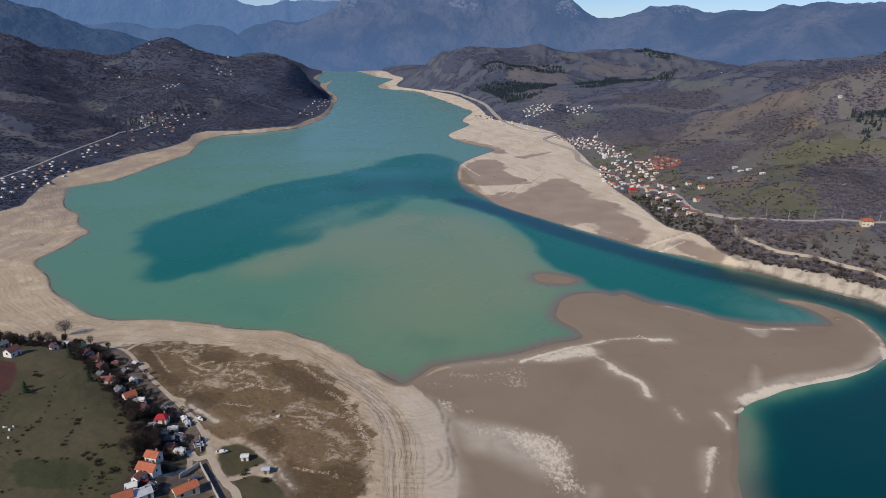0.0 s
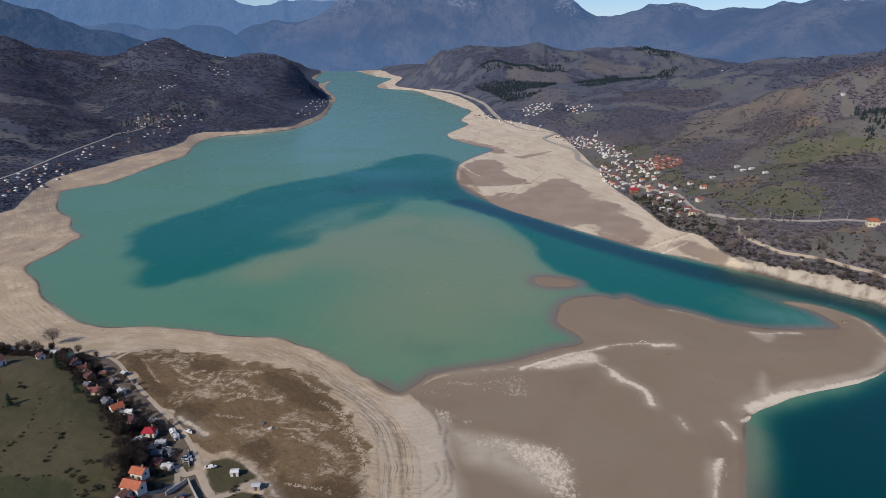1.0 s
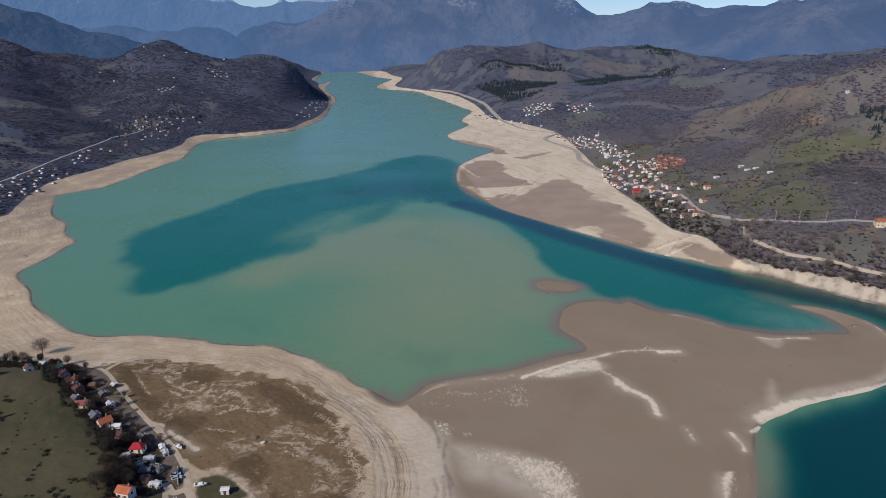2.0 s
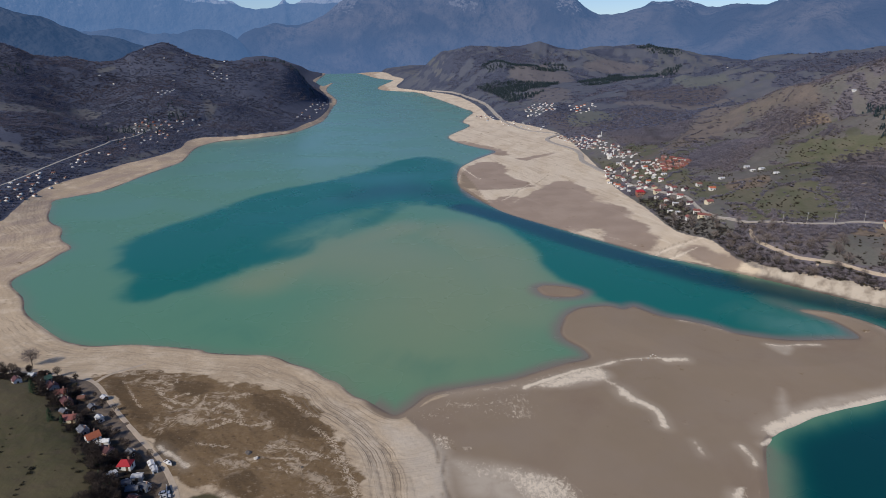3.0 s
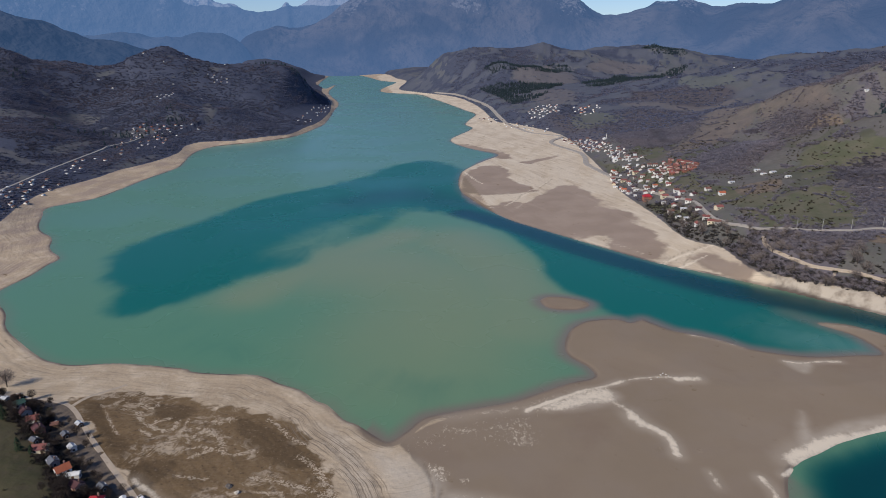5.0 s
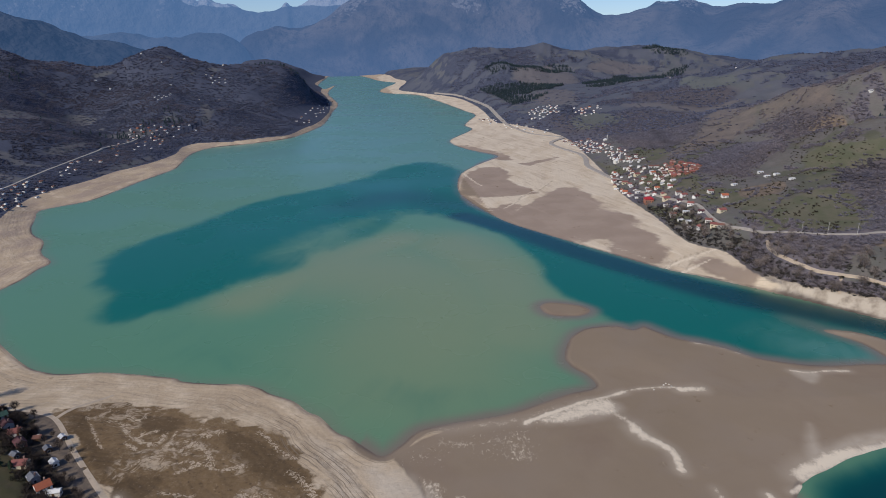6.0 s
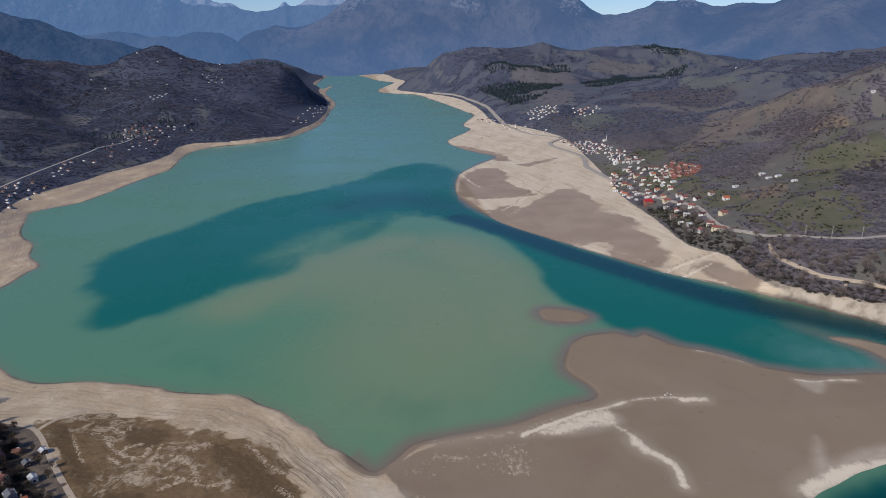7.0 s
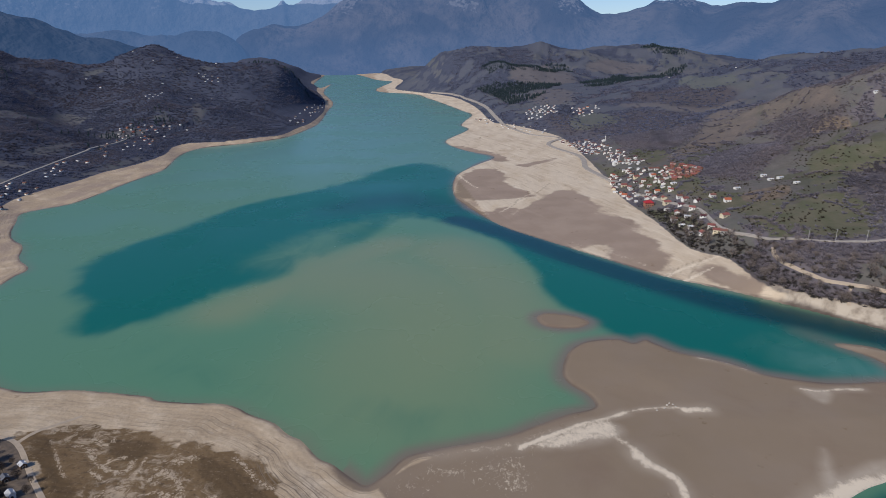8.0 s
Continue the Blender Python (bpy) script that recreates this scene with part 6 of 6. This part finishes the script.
    part("windscreen", box((0.95, -0.5, 1.2), (1.06, 0.5, 1.55)), GLASS, ob)
    part("bench", box((-2.0, -0.7, 1.0), (-1.3, 0.7, 1.2), 0.03), WALLS["wood"], ob)
    return ob


boat(-125, 216.5, 18, "small white motorboat laid up on the dry grass")
boat(-147, 240, -30, "small white rowing boat beside the track")


def car(x, y, yaw, paint, label):
    ob = thing("car", label, "car", "parked cars", (x, y, height(x, y) + 0.1), yaw)
    bm = box((-2.1, -0.85, 0.35), (2.1, 0.85, 0.95), 0.12)
    body = part("body", bm, CAR_PAINT[paint], ob)
    cab = bmesh.new()
    lo = [cab.verts.new(p) for p in ((-1.7, -0.78, 0.93), (1.0, -0.78, 0.93), (1.0, 0.78, 0.93), (-1.7, 0.78, 0.93))]
    hi = [cab.verts.new(p) for p in ((-1.2, -0.62, 1.42), (0.35, -0.62, 1.42), (0.35, 0.62, 1.42), (-1.2, 0.62, 1.42))]
    for i in range(4):
        j = (i + 1) % 4
        cab.faces.new((lo[i], lo[j], hi[j], hi[i]))
    cab.faces.new(hi)
    part("windows", cab, GLASS, ob)
    part("roof_panel", box((-1.22, -0.63, 1.41), (0.37, 0.63, 1.47), 0.02), CAR_PAINT[paint], ob)
    for sx in (-1.3, 1.3):
        for sy in (-0.8, 0.8):
            wh = part("wheel", tube((sx, sy - 0.1, 0.33), (sx, sy + 0.1, 0.33), 0.33, 0.33, 12), RUBBER, ob)
            part("rim", tube((sx, sy - 0.11, 0.33), (sx, sy + 0.11, 0.33), 0.18, 0.18, 8), STEEL, wh)
    for sy in (-0.6, 0.6):
        part("headlight", box((2.06, sy - 0.18, 0.65), (2.12, sy + 0.18, 0.8)), HULL, ob)
    return ob


for spec in ((-138.5, 221.5, 20, "white", "white hatchback parked inside the track's bend"), (-136.8, 219.4, 25, "silver", "silver car parked inside the track's bend"),
             (-127, 196, 60, "blue", "dark blue car parked in the walled yard"), (-143, 186, 40, "red", "red car parked between cottages")):
    car(*spec)


def hut(x, y, yaw, roof, wall, label):
    ob = house(label, 3.2, 2.5, 2.1, 0.4, roof, wall, 0, 1, False, True, "huts on the flat", "hut", "hut")
    ob.matrix_world = pose(x, y, height(x, y), 0, 0, yaw)


hut(-113.5, 214.5, 15, "white", "white", "small white hut on the dry grass flat")
hut(-101, 207, 10, "metal", "grey", "small grey block hut at the end of a dirt track")


def boulder(x, y, r, material, label, seed, group="", name="boulder"):
    g = random.Random(seed)
    bm = bmesh.new()
    bmesh.ops.create_icosphere(bm, subdivisions=2, radius=r)
    off = Vector((g.random() * 50, g.random() * 50, 0))
    for v in bm.verts:
        v.co *= 0.75 + 0.5 * noise.noise(v.co / r * 1.1 + off)
        v.co.z *= 0.65
    me = bpy.data.meshes.new(name)
    bm.to_mesh(me)
    bm.free()
    me.materials.append(material)
    ob = new(name, me)
    ob.matrix_world = pose(x, y, height(x, y) + r * 0.1, 0, 0, g.uniform(0, 360))
    return tagged(ob, label, "boulder", group)


boulder(-117, 254, 1.9, DARKSTONE, "dark boulder on the brown flat", 1, "boulders on the brown flat")
boulder(-112, 251, 1.6, STONE, "pale boulder on the brown flat", 2, "boulders on the brown flat")
boulder(-90, 248, 0.8, DARKSTONE, "dark boulder on the brown flat", 3, "boulders on the brown flat")
for k, (x, y) in enumerate(((76, 367), (80, 369), (82, 372), (83.5, 374), (85, 373), (86, 371))):
    boulder(x, y, 0.75, STONE, "pale stone at the end of a salt streak", 10 + k, "stones on the mud flat")

# gravestones on the meadow
slab = box((-0.35, -0.12, -0.3), (0.35, 0.12, 1.1), 0.04)
slab_mesh = bpy.data.meshes.new("gravestone")
slab.to_mesh(slab_mesh)
slab.free()
slab_mesh.materials.append(WALLS["white"])
rng = random.Random(4)
for k in range(34):
    x, y = -214 - rng.uniform(0, 22) , 198 + rng.uniform(-8, 14)
    ob = new("gravestone", slab_mesh)
    ob.matrix_world = pose(x, y, height(x, y), 0, 0, rng.uniform(-15, 15)) @ Matrix.Diagonal((1.3, 2.0, rng.uniform(0.4, 0.8), 1))
    tagged(ob, "white gravestone on a meadow", "gravestone", "gravestones")

# ---------------------------------------------------------------- trees
def bare_tree(seed, h, spread, group, label, twig_count=760, twig_material=TWIG):
    g = random.Random(seed)
    ob = thing("tree", label, "tree", group)
    trunk = bmesh.new()
    fork = h * g.uniform(0.25, 0.36)
    add_tube(trunk, (0, 0, -0.6), (0.1, 0, fork), 0.028 * h, 0.020 * h, 7)
    twigs, tris = [], []

    def twig(p, d, length, wide):
        side = d.cross(Vector((g.uniform(-1, 1), g.uniform(-1, 1), g.uniform(-1, 1)))).normalized() * wide
        n = len(twigs)
        twigs.extend((p - side, p + side, p + d * length))
        tris.append((n, n + 1, n + 2))

    for k in range(9):
        a = k * 2.4 + g.uniform(-0.4, 0.4)
        lean = g.uniform(0.3, 0.95)
        tip = Vector((math.cos(a) * spread * lean, math.sin(a) * spread * lean, h * (0.93 - 0.42 * lean * lean) * g.uniform(0.85, 1.0)))
        root = Vector((0.1, 0, fork * g.uniform(0.7, 1.0)))
        bend = root.lerp(tip, 0.5) + Vector((0, 0, h * 0.05))
        add_tube(trunk, root, bend, 0.014 * h, 0.009 * h, 5)
        add_tube(trunk, bend, tip, 0.009 * h, 0.002 * h, 4)
    for _ in range(twig_count):
        d = Vector((g.gauss(0, 1), g.gauss(0, 1), g.gauss(0, 1))).normalized()
        r = g.random() ** 0.45 * g.uniform(0.78, 1.0)
        p = Vector((d.x * spread * r, d.y * spread * r, h * 0.60 + d.z * h * 0.36 * r))
        way = (d + Vector((g.uniform(-1, 1), g.uniform(-1, 1), g.uniform(-0.3, 0.9))) * 0.8).normalized()
        twig(p, way, h * g.uniform(0.07, 0.17), h * g.uniform(0.006, 0.012))
    part("trunk", trunk, BARK, ob)
    part("crown", raw_mesh("crown", np.array(twigs), np.array(tris), twig_material), twig_material, ob)
    return ob


def conifer(seed, h, group, label):
    g = random.Random(seed)
    ob = thing("conifer", label, "tree", group)
    part("trunk", tube((0, 0, -0.6), (0, 0, h * 0.9), 0.03 * h, 0.008 * h, 6), BARK, ob)
    co, tris = [], []
    for k in range(240):
        s = g.random() ** 0.8
        z = h * (0.12 + 0.86 * s)
        r = (1 - s) ** 0.7 * h * 0.34 + 0.15
        a = g.uniform(0, math.tau)
        out = Vector((math.cos(a), math.sin(a), g.uniform(-0.55, 0.1)))
        p = Vector((0, 0, z)) + out * r * g.uniform(0.15, 0.6)
        side = out.cross(Vector((0, 0, 1))).normalized() * h * g.uniform(0.02, 0.045)
        n = len(co)
        co.extend((p - side, p + side, p + out * r * 0.6 + Vector((0, 0, -0.02 * h))))
        tris.append((n, n + 1, n + 2))
    part("crown", raw_mesh("crown", np.array(co), np.array(tris), NEEDLE), NEEDLE, ob)
    return ob


def shrub(seed, r, group, label):
    g = random.Random(seed)
    ob = thing("shrub", label, "shrub", group)
    co, tris = [], []
    for k in range(130):
        d = Vector((g.uniform(-1, 1), g.uniform(-1, 1), g.uniform(0.0, 1))).normalized()
        p = d * r * g.uniform(0.25, 0.95)
        p.z *= 0.8
        q = Vector((g.uniform(-1, 1), g.uniform(-1, 1), g.uniform(-0.3, 1))).normalized() * r * g.uniform(0.12, 0.3)
        s = q.cross(Vector((g.uniform(-1, 1), g.uniform(-1, 1), g.uniform(-1, 1)))).normalized() * r * g.uniform(0.05, 0.12)
        n = len(co)
        co.extend((p - s, p + s, p + q))
        tris.append((n, n + 1, n + 2))
    stem = bmesh.new()
    for k in range(5):
        a = k * 1.257
        add_tube(stem, (0, 0, -0.3), (math.cos(a) * r * 0.5, math.sin(a) * r * 0.5, r * 0.6), 0.05 * r, 0.02 * r, 4)
    part("stem", stem, BARK, ob)
    part("foliage", raw_mesh("foliage", np.array(co), np.array(tris), SHRUB), SHRUB, ob)
    return ob


G1 = "trees by the cottages"
tree_kinds = [bare_tree(21 + k, h, sp, G1, "bare winter tree with grey-brown twigs beside the cottages") for k, (h, sp) in enumerate(((6.5, 2.4), (8.0, 3.0), (5.0, 2.2), (7.0, 2.0)))]
shrub_kinds = [shrub(41 + k, r, "shrubs of the meadow", "dark leafless shrub on the meadow") for k, r in enumerate((1.3, 1.9, 2.4))]
conifer_kinds = [conifer(51 + k, h, "conifers", "dark green conifer") for k, h in enumerate((8.0, 6.0))]
first = set()


def plant(kinds, k, x, y, group="", label="", size=1.0, z=None):
    """Puts a tree in its place: the first of its kind is the original, all others are copies."""
    ob, yaw = kinds[k], (x * 37.1 + y * 17.7) % 360
    z = height(x, y) if z is None else z
    if ob.name in first:
        ob = copy_thing(ob, pose(x, y, z, 0, 0, yaw))
    else:
        first.add(ob.name)
        ob.matrix_world = pose(x, y, z, 0, 0, yaw)
    ob.scale = (size, size, size)
    return tagged(ob, label, group=group)


rng = random.Random(8)
big_tree = bare_tree(77, 10.5, 5.2, G1, "large spreading bare tree at the edge of the shore", 1000, TWIG_PALE)
big_tree.matrix_world = pose(-274, 319, height(-274, 319), 0, 0, 40)


def along(line, count, spread):
    pts = smooth_line(line, 12)
    for _ in range(count):
        p = pts[rng.randrange(len(pts))]
        yield p[0] + rng.gauss(0, spread), p[1] + rng.gauss(0, spread)


def clear_of_houses(x, y, gap=4.6):
    return all((x - c[0]) ** 2 + (y - c[1]) ** 2 > gap * gap for c in COTTAGES)


for x, y in along([(-250, 300), (-228, 278), (-202, 258), (-172, 233), (-160, 219), (-155, 208)], 80, 3.0):
    if clear_of_houses(x, y):
        plant(tree_kinds, rng.randrange(4), x, y, G1, size=rng.uniform(0.6, 1.1))
for x, y in along([(-335, 306), (-315, 304), (-300, 303), (-285, 303), (-262, 303), (-250, 300)], 60, 2.0):
    if clear_of_houses(x, y):
        plant(tree_kinds, rng.randrange(4), x, y, G1, size=rng.uniform(0.5, 0.95))
for x, y in along([(-262, 303), (-240, 298), (-218, 285), (-200, 272), (-180, 254), (-164, 242), (-150, 229), (-144, 216), (-143, 205)], 70, 3.0):
    if clear_of_houses(x, y):
        plant(tree_kinds, rng.randrange(4), x, y, G1, size=rng.uniform(0.5, 0.9))
for x, y in along([(-250, 292), (-228, 272), (-200, 252), (-170, 228), (-161, 218), (-159, 205), (-158, 190)], 9, 3.5):
    plant(conifer_kinds, rng.randrange(2), x, y, "conifers", "dark green conifer behind the cottages", rng.uniform(0.6, 0.95))
for line, count, spread in (([(-196, 223), (-193, 215), (-190, 205), (-188, 199)], 18, 0.4), ([(-233, 266), (-223, 242), (-214, 223), (-211, 206), (-208, 191)], 26, 0.5),
                            ([(-205, 196), (-189, 191), (-183, 194), (-175, 197), (-165, 190)], 20, 0.6), ([(-315, 303), (-300, 302), (-285, 302), (-262, 302), (-245, 300)], 80, 1.8),
                            ([(-250, 262), (-240, 250), (-232, 240)], 7, 1.5), ([(-175, 205), (-165, 196), (-160, 186)], 14, 2.5), ([(-110, 212), (-100, 200), (-92, 196)], 8, 3),
                            ([(-245, 296), (-225, 280), (-205, 262), (-180, 240), (-162, 222), (-157, 207)], 150, 4.2)):
    for x, y in along(line, count, spread):
        if clear_of_houses(x, y, 3.8):
            plant(shrub_kinds, rng.randrange(3), x, y, "shrubs of the meadow", size=rng.uniform(0.4, 1.0) * (0.6 if spread < 0.7 else 1.0))
plant(conifer_kinds, 0, -236, 240, "conifers", "lone dark conifer on the meadow", 0.85)

# trees on the bank of the east shore
G2 = "trees on the east bank"
bank_kinds = [bare_tree(81 + k, h, sp, G2, "bare grey-brown tree on the bank above the shore", 500, TWIG_PALE) for k, (h, sp) in enumerate(((7.5, 3.2), (9.0, 3.4), (6.0, 3.0)))]
green_kinds = [shrub(91 + k, r, G2, "dark evergreen bush on the bank above the shore") for k, r in enumerate((2.4, 3.2))]
xs, ys = np.array([rng.uniform(125, 330) for _ in range(2600)]), np.array([rng.uniform(430, 735) for _ in range(2600)])
zs, _, up = land(xs, ys)
count = 0
for x, y, z, u in zip(xs, ys, zs, up):
    lim = 30 if y > 600 else 46
    if 1 < u < lim and count < 175 and all((x - a) ** 2 + (y - b) ** 2 > 60 for a, b in taken[:16]):
        count += 1
        if rng.random() < 0.30:
            plant(green_kinds, rng.randrange(2), x, y, G2, size=rng.uniform(0.6, 1.1), z=float(z))
        else:
            plant(bank_kinds, rng.randrange(3), x, y, G2, size=rng.uniform(0.75, 1.3), z=float(z))

# ---------------------------------------------------------------- woods on the hills
ROADS = [[(188.4, 622.3), (201.8, 609.8), (212.9, 596.4), (230.4, 582.2), (246.1, 572.6), (266.0, 568.8), (285.8, 571.1), (302.5, 566.7), (322.4, 562.0), (360, 575)], [(206.2, 585.0), (203.8, 571.9), (204.8, 553.6), (211.4, 537.9), (220.8, 525.1), (234.0, 518.5), (248.5, 510.6), (263.8, 496.1), (282.0, 475.7), (300, 430)], [(-619.9, 655.4), (-625.8, 688.1), (-640.8, 764.9), (-653.6, 826.6), (-670.7, 928.4), (-683.7, 1023.7), (-702.8, 1164.2)], [(-304.6, 2325.6), (-220.0, 2198.1), (-145.0, 1969.5), (-82.1, 1738.3), (-37.0, 1488.2), (20.9, 1402.8), (80.7, 1271.5), (100.4, 1105.4), (109.7, 959.6), (125.6, 858.4)], [(136.1, 805.5), (158.5, 742.4), (176.3, 695.8), (178.6, 655.7), (181.3, 632.9), (188.4, 622.3)]]


def woods(name, x, y, z, size, tris_each, material, label, seed, cone=False, squat=1.0):
    """Many small plants as one mesh: each a tuft of thin pointed blades, or a tapering cone of them."""
    r = np.random.RandomState(seed)
    n, k = len(x), tris_each
    a = r.rand(n, k) * 2 * np.pi
    up = r.rand(n, k)
    s = size[:, None]
    if cone:
        h0 = up * 0.75
        rad = (1 - h0) * 0.30
        base = np.stack([np.cos(a) * rad * 0.25, np.sin(a) * rad * 0.25, h0 + 0.28], -1)
        tip = np.stack([np.cos(a) * rad, np.sin(a) * rad, h0 - 0.02], -1)
        wide = 0.10
    else:
        lean = r.rand(n, k) * 0.5
        base = np.stack([np.cos(a) * lean * 0.5, np.sin(a) * lean * 0.5, (0.05 + 0.45 * up) * squat], -1)
        spread = 0.18 + 0.42 * r.rand(n, k)
        tip = base + np.stack([np.cos(a) * spread, np.sin(a) * spread, (0.20 + 0.35 * r.rand(n, k)) * squat], -1)
        wide = 1.4 / k
    d = tip - base
    side = np.cross(d, r.randn(n, k, 3))
    side /= np.linalg.norm(side, axis=-1, keepdims=True) + 1e-9
    side *= wide * (0.6 + 0.8 * r.rand(n, k, 1))
    tri = np.stack([base - side, base + side, tip], 2) * s[..., None, None]
    tri += np.stack([x, y, z], -1)[:, None, None, :]
    co = tri.reshape(-1, 3)
    tone = np.repeat(np.clip(0.5 + 0.22 * r.randn(n), 0, 1), k * 3)
    me = raw_mesh(name, co, np.arange(len(co)).reshape(-1, 3), material, tone)
    return tagged(new(name, me), label, "woods", kind="stuff")


def wooded_spots(count, lo_x, hi_x, lo_y, hi_y, seed, keep_open):
    r = np.random.RandomState(seed)
    x, y = r.uniform(lo_x, hi_x, count), r.uniform(lo_y, hi_y, count)
    az = np.degrees(np.arctan2(x, y + 30))
    ok = (az > -50) & (az < 36)
    x, y = x[ok], y[ok]
    z, _, du = land(x, y)
    grass, wood = cover(x, y, du)
    p = 0.72 * canopy(x, y, grass) + 0.006 * keep_open + 0.8 * hedge_lines(x, y) * (grass > 0.3)
    ok = (r.rand(len(x)) < p) & (du > 3)
    for line in ROADS:
        d, _, _ = line_distance(x, y, smooth_line(line, 3))
        ok &= d > 5.5
    for poly in EARTH_FIELDS:
        ok &= zone(x, y, poly, 2) < 0.5
    ok &= (zone(x, y, MEADOW_NEAR, 5) < 0.5)
    x, y, z = x[ok], y[ok], z[ok]
    if taken:
        t = np.array(taken)
        close = np.zeros(len(x), bool)
        for a, b in t:
            close |= (x - a) ** 2 + (y - b) ** 2 < 26
        x, y, z = x[~close], y[~close], z[~close]
    return x, y, z


wr_ = np.random.RandomState(3)
wx_, wy_, wz_ = wooded_spots(105000, 130, 620, 440, 1150, 1, 0.35)
woods("bare_woodland_east", wx_, wy_, wz_ - 0.3, wr_.uniform(2.2, 5.6, len(wx_)), 24, WOODS, "bare grey-brown winter woods on the near east slope", 1, squat=0.62)
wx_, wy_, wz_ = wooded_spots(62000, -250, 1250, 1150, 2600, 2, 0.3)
woods("bare_woodland_valley", wx_, wy_, wz_ - 0.3, wr_.uniform(4.5, 8.0, len(wx_)), 12, HAZED_WOODS, "bare winter woods on the hills up the valley", 2, squat=0.42)
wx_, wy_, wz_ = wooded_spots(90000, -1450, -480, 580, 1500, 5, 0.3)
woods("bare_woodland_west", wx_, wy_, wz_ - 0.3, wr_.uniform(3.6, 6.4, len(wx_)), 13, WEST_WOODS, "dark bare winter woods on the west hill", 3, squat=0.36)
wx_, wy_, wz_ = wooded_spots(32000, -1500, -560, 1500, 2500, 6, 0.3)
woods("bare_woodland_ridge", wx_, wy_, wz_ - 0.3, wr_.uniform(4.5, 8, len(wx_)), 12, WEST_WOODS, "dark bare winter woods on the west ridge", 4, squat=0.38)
# dark pines
pr = np.random.RandomState(9)
px_, py_ = pr.uniform(-160, 900, 64000), pr.uniform(700, 2800, 64000)
stand = rough_noise(px_, py_, 170, 3, 91)
pw = 40 * (rough_noise(px_, py_, 60, 3, 95) - 0.5)
for poly in PINE_STANDS:
    stand = stand + 0.45 * zone(px_ + pw, py_ + pw, poly, 14)
pz_, _, pdu = land(px_, py_)
ok = (stand > np.where(py_ < 1350, 0.84, 0.80)) & (pdu > 60)
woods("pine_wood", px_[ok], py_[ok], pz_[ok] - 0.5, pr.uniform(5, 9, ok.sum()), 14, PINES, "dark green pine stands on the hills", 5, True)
px_, py_ = pr.uniform(-1400, -560, 5000), pr.uniform(750, 2100, 5000)
stand = rough_noise(px_, py_, 120, 3, 92)
pz_, _, pdu = land(px_, py_)
ok = (stand > 0.70) & (pdu > 30)
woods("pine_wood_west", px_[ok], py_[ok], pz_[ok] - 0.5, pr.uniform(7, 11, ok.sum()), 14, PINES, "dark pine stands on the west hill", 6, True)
# dark thicket of bare fruit trees and hedges between the cottages
tr = np.random.RandomState(12)
line = smooth_line([(-322, 305), (-285, 303), (-250, 299), (-228, 280), (-202, 260), (-174, 236), (-158, 222), (-150, 208), (-147, 196)], 20)
at = line[tr.randint(0, len(line), 1500)] + tr.randn(1500, 2) * np.array([3.6, 3.4])
cot = np.array([c[:2] for c in COTTAGES])
ok = (np.hypot(at[:, None, 0] - cot[None, :, 0], at[:, None, 1] - cot[None, :, 1]).min(1) > 4.4) & (at[:, 1] < 304)
at = at[ok]
woods("village_thicket", at[:, 0], at[:, 1], land(at[:, 0], at[:, 1])[0] - 0.2, tr.uniform(1.5, 3.4, len(at)), 30, THICKET, "dark thicket of bare fruit trees between the cottages", 14, squat=0.8)
# dark belt of bare trees and evergreens on the bank above the east shore
bx, by = tr.uniform(125, 340, 9000), tr.uniform(430, 735, 9000)
bz, _, bu = land(bx, by)
ok = (bu > 0.5) & (bu < np.where(by > 600, 22, 34) * (0.5 + rough_noise(bx, by, 30, 3, 96))) & (tr.rand(9000) < 0.75)
for road in ROADS[:2]:
    ok &= line_distance(bx, by, smooth_line(road, 3))[0] > 3.5
woods("bank_thicket", bx[ok], by[ok], bz[ok] - 0.2, tr.uniform(2.2, 4.8, ok.sum()), 26, BANK_THICKET, "dark thicket of bare trees and evergreens on the bank", 15, squat=0.75)
# low scrub and weeds
sx_, sy_ = pr.uniform(120, 520, 9000), pr.uniform(430, 1000, 9000)
sz_, _, sdu = land(sx_, sy_)
ok = (sdu > 2) & (rough_noise(sx_, sy_, 18, 3, 93) > 0.5)
woods("scrub_east", sx_[ok], sy_[ok], sz_[ok] - 0.1, pr.uniform(1.2, 2.8, ok.sum()), 10, SCRUB, "low brown scrub on the meadow slopes", 7, squat=0.8)
sx_, sy_ = pr.uniform(-320, -85, 2600), pr.uniform(150, 312, 2600)
sz_, _, sdu = land(sx_, sy_)
ok = (sdu > 2) & (rough_noise(sx_, sy_, 16, 3, 94) > 0.68)
woods("scrub_meadow", sx_[ok], sy_[ok], sz_[ok] - 0.1, pr.uniform(0.6, 1.5, ok.sum()), 10, SCRUB, "tufts of dry weeds on the meadow", 8, squat=0.8)
